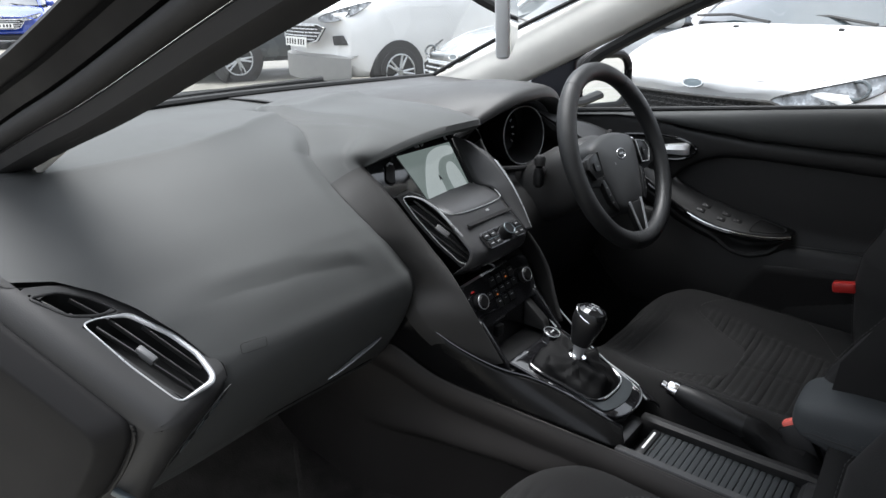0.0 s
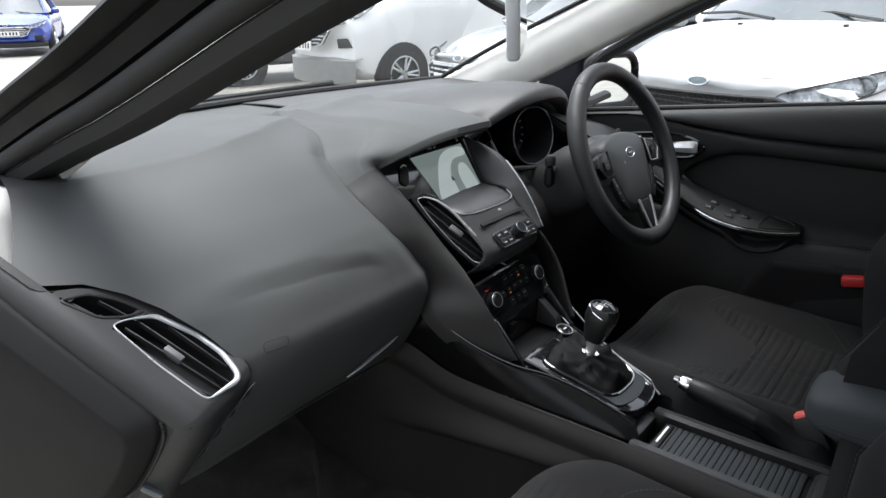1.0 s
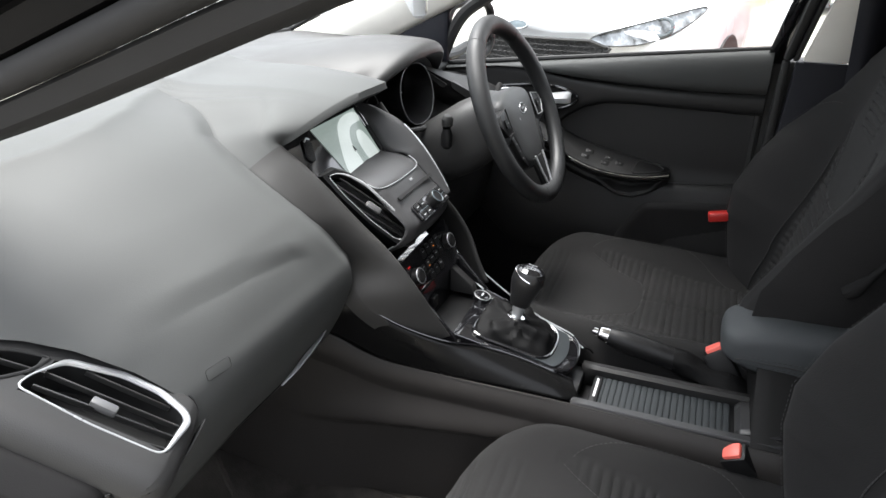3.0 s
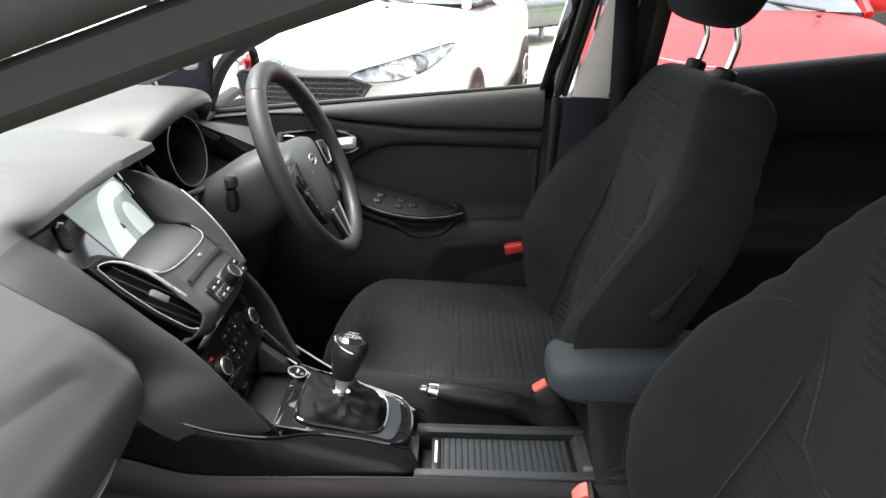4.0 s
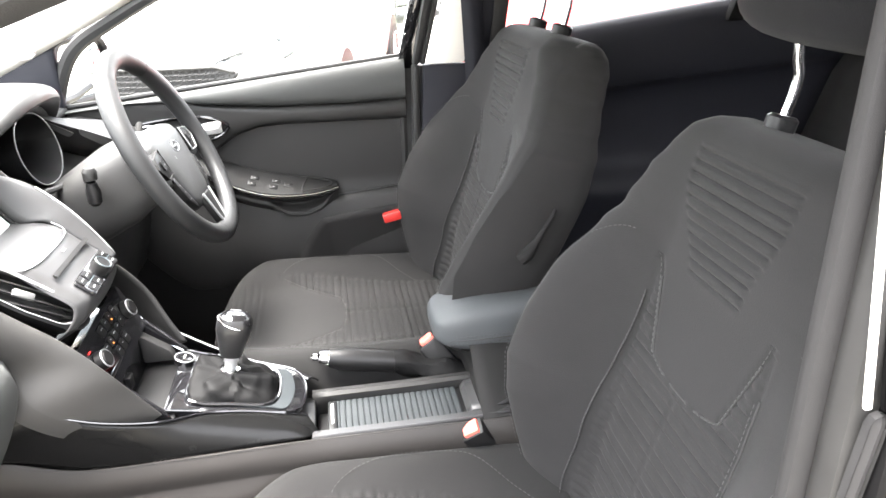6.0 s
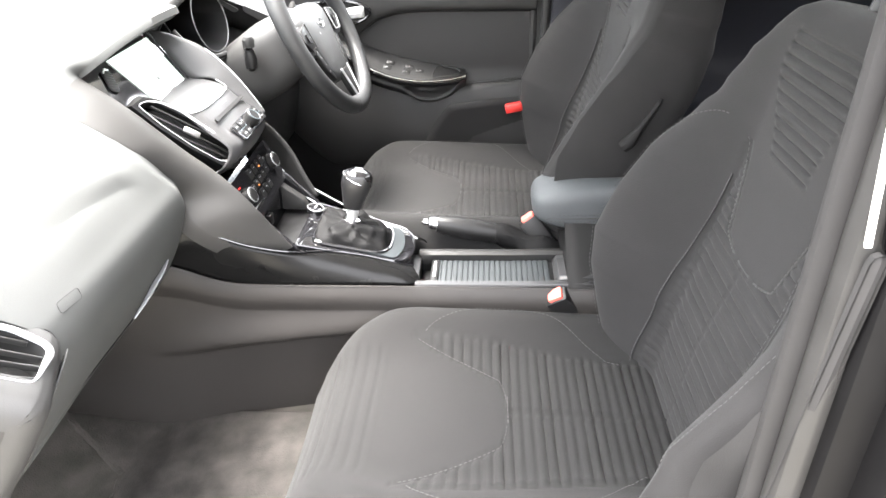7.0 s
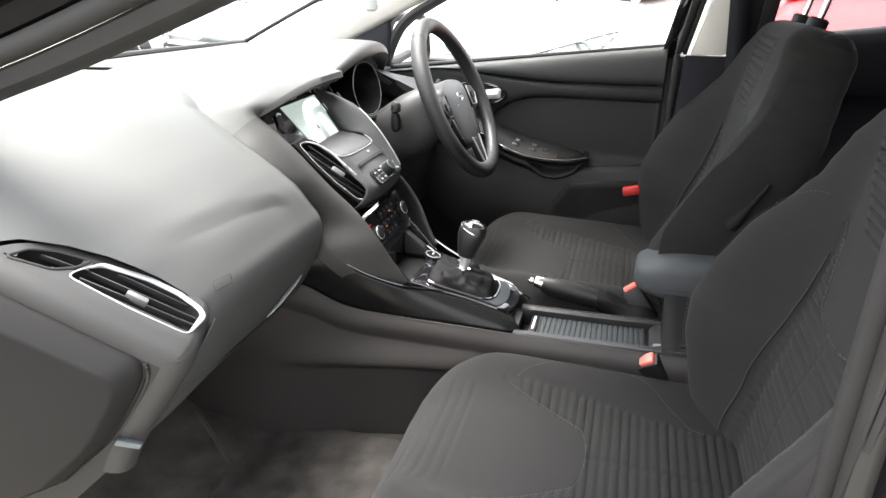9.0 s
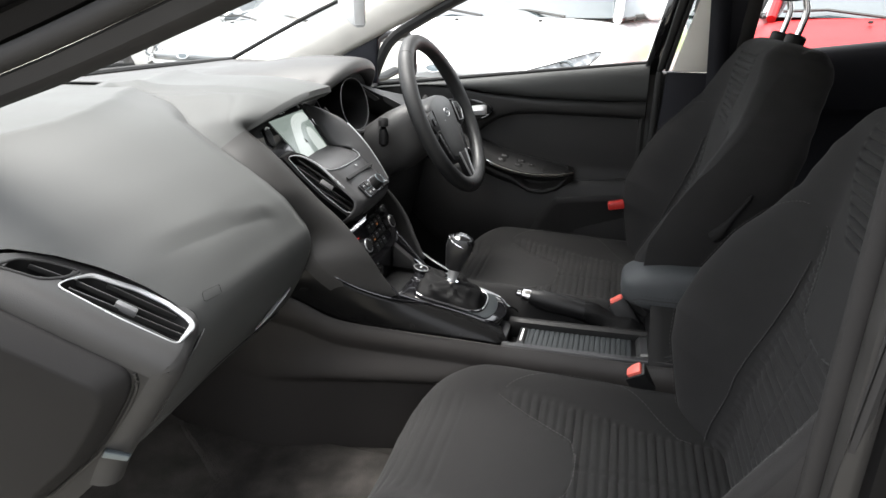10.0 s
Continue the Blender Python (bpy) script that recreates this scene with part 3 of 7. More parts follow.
# armrest with pull cup, gloss switch plate and chrome strip
ARM = cr([(0.600, 0.200, 0.785), (0.590, 0.145, 0.762), (0.578, 0.090, 0.735), (0.570, 0.040, 0.711), (0.566, -0.010, 0.692), (0.566, -0.055, 0.682), (0.568, -0.100, 0.678), (0.573, -0.140, 0.678), (0.580, -0.175, 0.681), (0.590, -0.202, 0.685)], 60)
rows, plate_rows = [], []
for i, p in enumerate(ARM):
    f = i / 59
    lift = 0.038 * math.sin(math.pi * min(1.0, 0.16 + 0.84 * f)) ** 0.8 + 0.002
    cupy = blend(-p.y, 0.035, 0.065) * (1 - blend(-p.y, 0.150, 0.185))
    lip = np.interp(-p.y, [-0.2, 0.03, 0.055, 0.08, 0.12, 0.16, 0.19, 0.21], [p.z - 0.035, p.z - 0.030, 0.648, 0.631, 0.627, 0.640, 0.664, p.z - 0.010])
    plate_rows.append([Vector((0.628, p.y, p.z + lift + 0.002)), Vector((0.616, p.y, p.z + lift)), p.lerp(Vector((0.616, p.y, p.z + lift)), 0.4) + Vector((0, 0, 0.001)), p + Vector((0.006, 0, 0.004)), p + Vector((0.001, 0, 0.002))])
    tuck = 0.010 + 0.022 * cupy
    rows.append(cr([p + Vector((0.001, 0, -0.001)), p + Vector((0.001, 0, -0.006)), p + Vector((0.004 + 0.4 * tuck * cupy, 0, -0.010 - 0.004 * cupy)), Vector((p.x + tuck, p.y, (p.z + lip) / 2 - 0.004)), Vector((p.x + 0.008 + 0.004 * cupy, p.y, lip + 0.006)), Vector((p.x + 0.010, p.y, lip - 0.001)), Vector((0.606, p.y, lip - 0.022)), Vector((0.622, p.y, lip - 0.026))], 26))
part("armrest", loft(rows), TRIM, dd, "charcoal armrest with pull cup", angle=60)
part("switch_plate", loft(plate_rows), DARK, dd, "gloss black switch plate", thick=0.002)
part("gloss_edge", tube([p + Vector((0.0, 0, -0.0045)) for p in ARM[8:]], 0.0048, 8, flat=0.8), GLOSS, dd, "gloss black armrest edge")
part("chrome_strip", tube([p + Vector((-0.0038, 0, 0.0005)) for p in ARM[12:]], 0.0021, 6), CHROME, dd, "thin chrome strip")
part("pull_cup_lip", tube(cr([(0.577, -0.045, 0.652), (0.577, -0.062, 0.640), (0.578, -0.085, 0.629), (0.580, -0.12, 0.626), (0.584, -0.155, 0.637), (0.592, -0.175, 0.652)], 30), 0.0035, 8), TRIM, dd, "rounded lower lip of the pull cup")
for i, off in ((25, 0.30), (26, 0.62), (32, 0.30), (33, 0.62), (37, 0.46)):
    p, q = plate_rows[i][3], plate_rows[i][1]
    at = p.lerp(q, off)
    m = basis(at, (0, -1, -0.25), q - p)
    sw = part("window_switch", box(-0.010, 0.010, -0.006, 0.006, -0.002, 0.0035, 0.002, m=m), DARK, dd)
    part("symbol", box(-0.0022, 0.0022, -0.0012, 0.0012, 0.0035, 0.0040, m=m), TABGREY, sw)
cup = [plate_rows[i][3].lerp(plate_rows[i][1], f) + Vector((-0.001, 0, 0.002)) for i, f in ((42, 0.10), (46, 0.08), (50, 0.10), (54, 0.2), (55, 0.6), (53, 0.9), (48, 0.92), (44, 0.9))]
part("tray_rim", tube(cr(cup, 40, True), 0.0016, 6, True), TRIM, dd, "rim of the small tray behind the switches")
part("lower_seam", tube([(0.612 - 0.004 * k, -0.20 - 0.17 * k, 0.657 + 0.017 * k) for k in np.linspace(0, 1, 8)], 0.0022, 6), DARK, dd)

# inner handle in its dish
hz = 0.843
dish = cr([(0.604, 0.245, hz + 0.012), (0.604, 0.16, hz + 0.026), (0.604, 0.08, hz + 0.026), (0.604, 0.035, hz + 0.004), (0.604, 0.07, hz - 0.024), (0.604, 0.15, hz - 0.026), (0.604, 0.23, hz - 0.012)], 40, True)
part("handle_rim", tube(dish, 0.004, 8, True), GLOSS, dd, "gloss black handle surround")
bm = bmesh.new()
ctr = bm.verts.new((0.622, 0.14, hz))
ring = [bm.verts.new(p) for p in dish]
for i in range(40):
    bm.faces.new((ctr, ring[i], ring[(i + 1) % 40]))
part("handle_dish", bm, DARK, dd)
lever = [(0.606, 0.135, hz - 0.006), (0.598, 0.115, hz - 0.004), (0.592, 0.085, hz), (0.596, 0.058, hz + 0.002), (0.606, 0.05, hz + 0.002)]
lc = cr(lever, 16)
rows = []
for i, p in enumerate(lc):
    w = 0.004 + 0.0095 * math.sin(math.pi * (0.15 + 0.6 * i / 15)) * (0.4 + 0.6 * i / 15) * 1.3
    rows.append([p + Vector((0.006, 0, -w)), p + Vector((-0.002, 0, -w * 0.8)), p + Vector((-0.006, 0, 0)), p + Vector((-0.002, 0, w * 0.8)), p + Vector((0.006, 0, w))])
part("door_handle", loft(rows), BRIGHT, dd, "satin silver inner door handle", thick=0.002)
bt = cr([(0.602, 0.235, hz + 0.004), (0.602, 0.215, hz + 0.013), (0.602, 0.19, hz + 0.010), (0.602, 0.195, hz - 0.008), (0.602, 0.22, hz - 0.010)], 20, True)
part("lock_button_rim", tube(bt, 0.002, 6, True), CHROME, dd, "chrome-ringed lock button")

# door window and its frame
fr = thing("window_2", "clear driver's door window in a black frame", "window", kind="structure")
a = cr([(0.625, 0.395, 0.915), (0.62, 0.34, 1.02), (0.61, 0.24, 1.085), (0.60, 0.08, 1.165), (0.585, -0.15, 1.265), (0.575, -0.30, 1.32), (0.57, -0.46, 1.345)], 40)
part("upper_frame", tube(a, 0.013, 8, flat=1.2), RUBBER, fr, "black rubber upper frame")
part("rear_frame", loft([[(x, y - 0.10 * (z - 0.97) / 0.4 * 0.9, z) for y in (-0.365, -0.40)] for z, x in [(0.955, 0.628), (1.1, 0.605), (1.345, 0.567)]]), GLOSS, fr, "black rear frame", thick=0.02)
part("window_seal", tube([(0.628, y, sill(y) + 0.006) for y in np.linspace(0.39, -0.385, 12)], 0.006, 8), RUBBER, fr, "black lower window seal")
g = part("pane", loft([[Vector((0.632 - 0.16 * max(0, z - 0.95), y, z)) for y in np.linspace(0.42 - (max(0, z - 0.92)) * 1.9, -0.39 - 0.2 * (z - 0.95), 12)] for z in np.linspace(0.90, 1.34, 10)]), WINDOW, fr)
g.visible_shadow = False
# black corner that carries the outer mirror
tri = plate([(0.50, 0.905), (0.375, 0.905), (0.372, 1.03), (0.345, 1.05), (0.44, 1.01), (0.50, 0.975)], 0.02, Matrix(((0, 0, -1, 0.628), (1, 0, 0, 0), (0, 1, 0, 0), (0, 0, 0, 1))), 0.006)
part("mirror_corner", tri, NAVY, fr, "dark triangular mirror mount")

dm = thing("door_mirror", "black-backed outer door mirror reflecting a red car", "door mirror", at=(0, 0, 0))
o = rounded(0.185, 0.145, 0.045)
mm = basis((0.832, 0.397, 0.960), (0.93, -0.36, 0.0), (0.0, 0.04, 1))
part("housing", plate(rounded(0.205, 0.17, 0.055), -0.06, mm, 0.012), DARK, dm, "black mirror housing")
part("rim", tube([mm @ Vector((x * 1.0, y * 1.0, 0.006)) for x, y in o], 0.012, 10, True), DARK, dm, "thick black mirror rim")
part("mirror_glass", plate([(x * 0.93, y * 0.91) for x, y in o], 0.002, mm @ Matrix.Translation((0, 0, 0.004))), MIRROR, dm, "silvered mirror glass")
part("foot", tube([(0.63, 0.40, 0.915), (0.70, 0.39, 0.915), (0.76, 0.37, 0.93)], 0.02, 10, flat=0.6), DARK, dm)

# ---- dashboard
dash = thing("dashboard", "charcoal soft-touch dashboard with chrome-edged air vents and display", "dashboard")
MID = -0.012          # centre line of the middle console

PAD = [(0.93, 0.952), (0.80, 0.958), (0.66, 0.965), (0.53, 0.957), (0.43, 0.932), (0.345, 0.884), (0.288, 0.840), (0.266, 0.819), (0.247, 0.796), (0.228, 0.758), (0.216, 0.728), (0.220, 0.690), (0.244, 0.630), (0.276, 0.580), (0.31, 0.562), (0.50, 0.56)]
END = [(0.93, 0.935), (0.78, 0.938), (0.66, 0.934), (0.56, 0.922), (0.46, 0.897), (0.376, 0.862), (0.315, 0.821), (0.28, 0.796), (0.260, 0.776), (0.236, 0.751), (0.222, 0.728), (0.218, 0.690), (0.238, 0.630), (0.268, 0.580), (0.30, 0.562), (0.50, 0.56)]
def top_crease(x, y):
    """The sharp crease that runs across the top of the dash: how far it stands up at (x, y)."""
    d = y - np.interp(x, [-0.69, -0.60, -0.50, -0.45, -0.39, -0.30, -0.25, -0.10, 0.04, 0.12], [0.578, 0.552, 0.516, 0.500, 0.498, 0.522, 0.550, 0.598, 0.645, 0.67])
    return 0.0135 * math.exp(-abs(d) / (0.080 if d > 0 else 0.034))


def pad_point(w, i):
    """Across the pad from the vent panel (w=0) to the crease of the middle ribbon (w=1), i down its section."""
    a, b = END_C[i], PAD_C[i]
    x0 = np.interp(a.z, [0.56, 0.62, 0.66, 0.70, 0.74, 0.776, 0.812, 0.834, 0.853, 0.862, 0.875], [-0.665, -0.665, -0.635, -0.590, -0.584, -0.606, -0.636, -0.664, -0.70, -0.745, -0.765])
    if a.y > 0.40:
        x0 = np.interp(a.y, [0.40, 0.47, 0.56, 0.70, 0.93], [-0.765, -0.730, -0.695, -0.66, -0.62])
    if b.y > 0.62:
        x1 = -0.19
    else:
        x1 = np.interp(b.z, [0.56, 0.60, 0.66, 0.70, 0.74, 0.775, 0.81, 0.84, 0.865, 0.885, 0.91, 0.932, 0.943, 0.955], [-0.200, -0.192, -0.180, -0.176, -0.186, -0.208, -0.232, -0.246, -0.252, -0.252, -0.247, -0.234, -0.207, -0.19])
    x = x0 + (x1 - x0) * w
    h = blend(b.z, 0.76, 0.92)
    k = h * blend(x, -0.68, -0.34) + (1 - h) * blend(x, -0.64, -0.42)
    p = a.lerp(b, k)
    # moulded fold along the face of the pad: a crisp upper edge that fades downwards
    if p.y < 0.5:
        fold = np.interp(x, [-0.62, -0.50, -0.41, -0.32, -0.28], [0.808, 0.814, 0.812, 0.800, 0.786])
        d = fold - p.z
        g = 0.0050 * blend(d, -0.012, 0.014) * math.exp(-max(0.0, d - 0.012) / 0.034) * blend(x, -0.62, -0.46) * (1 - blend(x, -0.325, -0.272))
        p = p + Vector((0, 0.75 * g, -0.66 * g))
    e = blend(x, x1 - 0.050, x1)
    dip = np.interp(b.z, [0.80, 0.86, 0.885, 0.932, 0.943, 0.952], [0.0, 0.003, 0.006, 0.008, 0.004, 0.0]) if b.y < 0.62 else 0.0
    return Vector((x, p.y + 0.020 * e * e * (1 - blend(p.z, 0.72, 0.86)), p.z - 0.004 * e * e * (1 - blend(b.z, 0.93, 0.955)) - dip * e * e + (top_crease(x, p.y) if p.z > 0.87 else 0.0)))


NP = 300
END_C, PAD_C = cr([(0, y, z) for y, z in END], NP), cr([(0, y, z) for y, z in PAD], NP)
part("passenger_pad", loft([[pad_point(w, i) for i in range(NP)] for w in np.linspace(0, 1, 90)]), SOFT, dash, "soft charcoal passenger pad and glovebox", angle=50)
def pad_at(x, z):
    """The point of the pad's face at (x, z)."""
    best = min((pad_point(w, i) for w in np.linspace(0, 1, 60) for i in range(NP // 4, NP - 20, 2)), key=lambda p: (p.x - x) ** 2 + (p.z - z) ** 2)
    return best


mark = pad_at(-0.521, 0.739)
ma = basis(mark + Vector((0, -0.0012, 0)), (1, -0.05, -0.09), (0, 0.25, 0.97))
part("airbag_mark", tube([ma @ Vector((x, y, 0)) for x, y in rounded(0.040, 0.014, 0.004)], 0.00032, 5, True), COVER, dash, "faint moulded airbag mark")
# silver sliver standing in for the reflection on the pad's under-curve
part("glovebox_highlight", tube(cr([(-0.374, 0.250, 0.606), (-0.345, 0.243, 0.617), (-0.318, 0.240, 0.626), (-0.290, 0.238, 0.633), (-0.262, 0.240, 0.638)], 20), [0.001 + 0.0034 * math.sin(math.pi * (0.04 + 0.92 * k / 19)) for k in range(20)], 8, flat=0.6), LEG, dash, "bright highlight put along the glovebox's lower edge")
part("glovebox_gap", tube([Vector((x, 0.279 + 0.0, 0.578)) for x in np.linspace(-0.56, -0.25, 20)], 0.0035, 6), DARK, dash)

# vent panel at the open door end, in its own frame: x down the slope, y inboard, z out of it
mv = basis((-0.645, 0.253, 0.770), (0.35, -0.76, -0.56), (0.88, 0.42, 0.12))
prof = cr([(-0.24, 0.0, 0), (-0.16, 0.0, 0), (-0.06, 0.0, 0), (0.01, 0.0, 0), (0.064, 0.0, 0), (0.079, -0.004, 0), (0.088, -0.014, 0), (0.092, -0.034, 0), (0.0925, -0.09, 0), (0.092, -0.164, 0), (0.098, -0.21, 0)], 90)
rows, ends = [], []
for k, p in enumerate(prof):
    t = (prof[min(k + 1, 89)] - prof[max(k - 1, 0)]).normalized()
    nrm = Vector((-t.y, t.x, 0))
    run = p.x if p.y > -0.01 else 0.10 - p.y * 0.6
    vb = np.interp(run, [-0.24, -0.18, -0.165, -0.150, -0.130, -0.105, -0.058, 0.009, 0.040, 0.070, 0.088, 0.11, 0.135, 0.165, 0.20], [-0.05, -0.05, -0.044, -0.014, 0.012, 0.027, 0.046, 0.055, 0.055, 0.051, 0.044, 0.036, 0.010, -0.030, -0.040])
    sec = [(vb, -0.010), (vb, -0.0035), (vb - 0.0025, -0.0006)] + [(vb - 0.004 + (-0.042 - vb + 0.004) * q, 0.0) for q in np.linspace(0, 1, 9)] + [(-0.051, -0.0012), (-0.060, -0.006), (-0.067, -0.014), (-0.0705, -0.024), (-0.071, -0.034)]
    rows.append([mv @ Vector((p.x + nrm.x * d, v, p.y + nrm.y * d)) for v, d in sec])
    ends.append((p.x - nrm.x * 0.03, p.y - nrm.y * 0.03))
OV = [(-0.082, -0.029), (-0.077, -0.009), (-0.058, 0.023), (-0.004, 0.038), (0.037, 0.038), (0.070, 0.026), (0.077, 0.015), (0.069, -0.031), (0.061, -0.036), (-0.006, -0.036)]
SV = [(-0.146, -0.045), (-0.133, -0.012), (-0.106, 0.008), (-0.071, 0.020), (-0.080, -0.007), (-0.099, -0.031)]
def within(poly, x, y):
    odd = False
    for (x0, y0), (x1, y1) in zip(poly, poly[1:] + poly[:1]):
        if (y0 > y) != (y1 > y) and x < x0 + (x1 - x0) * (y - y0) / (y1 - y0):
            odd = not odd
    return odd


bm = loft(rows)
back = mv.inverted()
cut = [f for f in bm.faces if any(within(o, *(back @ f.calc_center_median()).xy) for o in (OV, SV)) and (back @ f.calc_center_median()).z > -0.004]
bmesh.ops.delete(bm, geom=cut, context="FACES")
part("vent_panel", bm, PANEL, dash, "charcoal end panel round the vents", angle=60)
side_m = mv @ Matrix(((1, 0, 0, 0), (0, 0, -1, -0.0705), (0, 1, 0, 0), (0, 0, 0, 1)))
part("end_wall", plate(ends + [(0.02, -0.42), (-0.42, -0.42), (-0.42, 0.0)], -0.01, side_m), TRIM, dash, "charcoal end wall", smooth=False)
cover = [(p.x, p.y) for p in cr([(-0.23, -0.020, 0), (-0.12, -0.027, 0), (-0.01, -0.031, 0), (0.026, -0.033, 0), (0.042, -0.043, 0), (0.050, -0.066, 0), (0.053, -0.12, 0), (0.051, -0.168, 0)], 24)] + [(0.030, -0.25), (-0.03, -0.34), (-0.10, -0.40), (-0.36, -0.40), (-0.36, -0.020)]
cc = Vector((-0.13, -0.22, 0))
part_rows = [[side_m @ Vector((cc.x + (x - cc.x) * f, cc.y + (y - cc.y) * f, z)) for x, y in cover] for f, z in ((0.992, -0.010), (0.992, 0.002), (0.986, 0.006), (0.976, 0.0085), (0.885, 0.027), (0.870, 0.0290), (0.855, 0.0296), (0.6, 0.0302))]
sc = part("side_cover", loft(part_rows, True, True), COVER, dash, "removable charcoal side cover", angle=50)
part("cover_gap", tube([side_m @ Vector((x * 1.0 + 0.003, y + 0.002, 0.0006)) for x, y in cover[12:26]], 0.0030, 6), WELL, sc, "dark joint round the cover")
part("cover_tab", plate([(0.058, -0.152), (0.088, -0.145), (0.088, -0.154), (0.058, -0.163)], 0.008, side_m @ Matrix.Translation((0, 0, 0.0)), 0.002), GUN, dash, "pale cover tab edge")
mslot = mv @ basis((0.0930, 0, 0), (0, 1, 0), (0, 0, 1))
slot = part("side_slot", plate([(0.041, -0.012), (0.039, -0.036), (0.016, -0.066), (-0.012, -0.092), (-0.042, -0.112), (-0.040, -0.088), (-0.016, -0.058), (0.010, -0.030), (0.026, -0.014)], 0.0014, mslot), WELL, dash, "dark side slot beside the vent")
for v, n in ((0.022, -0.030), (0.004, -0.052), (-0.016, -0.074)):
    part("blade", plate([(v, n), (v + 0.012, n - 0.006), (v - 0.006, n - 0.022), (v - 0.008, n - 0.014)], 0.0012, mslot @ Matrix.Translation((0, 0, 0.0012))), GUN, slot)
rim_line = [r[1] for r in rows[22:72]]
part("panel_gap", tube([p + Vector((0.0012, 0, 0.0006)) for p in rim_line], 0.0013, 6), DARK, dash, "dark gap round the vent panel")


def air_vent(m, outline, slats, parent, tab, name="air_vent", bright=True, rim_r=0.0034):
    """A vent in its own frame: x along, y across, z out: rim, deep dark well, vanes and a tab."""
    rim = []
    k = len(outline)
    for i in range(k):
        a, b, c = [Vector((*outline[(i + d) % k], 0)) for d in (-1, 0, 1)]
        p, q = b.lerp(a, min(0.4, 0.008 / (a - b).length)), b.lerp(c, min(0.4, 0.008 / (c - b).length))
        rim += [p.lerp(b, u).lerp(b.lerp(q, u), u) for u in (0, 0.33, 0.67, 1)]
    inside = [(p.x, p.y) for p in rim]
    mid = sum(rim, Vector()) / len(rim)
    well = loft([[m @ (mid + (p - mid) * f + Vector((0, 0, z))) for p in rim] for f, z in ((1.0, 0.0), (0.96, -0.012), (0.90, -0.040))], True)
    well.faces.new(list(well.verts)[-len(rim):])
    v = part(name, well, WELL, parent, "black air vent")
    part("rim", tube([m @ p for p in rim], [rim_r * (0.34 + 0.86 * blend(p.y + 0.25 * p.x, -0.020, 0.016)) for p in rim] if bright else 0.0022, 8, True, flat=0.8, up=m.to_3x3() @ Vector((0, 0, 1))), SATIN if bright else TRIM, v, "satin chrome rim" if bright else "charcoal rim")
    def span(y):
        xs = []
        for (x0, y0), (x1, y1) in zip(inside, inside[1:] + inside[:1]):
            if (y0 - y) * (y1 - y) < 0:
                xs.append(x0 + (x1 - x0) * (y - y0) / (y1 - y0))
        return (min(xs), max(xs)) if len(xs) > 1 else None
    for y0, y1 in slats:
        b = bmesh.new()
        got = [(x, y0 + (y1 - y0) * u) for u in np.linspace(0, 1, 25) for x in [-0.2 + 0.4 * u] if within(inside, x, y0 + (y1 - y0) * u)]
        if len(got) > 1:
            (xa, ya), (xb, yb) = got[0], got[-1]
            d = Vector((xb - xa, yb - ya, 0))
            mm = m @ basis((xa, ya, 0), d, (-d.y, d.x, 0))
            part("vane", box(-0.004, d.length + 0.004, -0.0012, 0.0012, -0.0105, -0.0036, 0.0008, m=mm), VANE, v)
    if tab:
        part("tab", box(tab[0] - 0.0135, tab[0] + 0.0135, tab[1] - 0.0050, tab[1] + 0.0050, -0.008, 0.002, 0.002, m=m), TABGREY, v, "ribbed adjusting tab")
    return v


air_vent(mv, OV, [(-0.066, -0.003), (-0.026, 0.004), (-0.001, 0.014), (0.024, 0.030)], dash, (-0.004, -0.008))
air_vent(mv, SV, [(-0.045, 0.030), (-0.020, 0.050)], dash, None, "demister_vent", False)

# one skin: the ribbon that sweeps up from the console and turns into the hood over the display
inner = cr([(-0.184, 0.342, 0.900), (-0.174, 0.314, 0.872), (-0.163, 0.286, 0.840), (-0.152, 0.257, 0.804), (-0.146, 0.225, 0.770), (-0.143, 0.190, 0.738), (-0.143, 0.159, 0.705), (-0.139, 0.132, 0.666), (-0.128, 0.110, 0.623), (-0.118, 0.086, 0.580)], 44)
def pad_edge(z, y_most=0.62):
    """The edge of the passenger pad at a height of its section."""
    i = min((k for k in range(NP) if PAD_C[k].y < y_most), key=lambda k: abs(PAD_C[k].z - z) + (1 if PAD_C[k].z > 0.93 and PAD_C[k].y > 0.53 else 0))
    return pad_point(1, i)


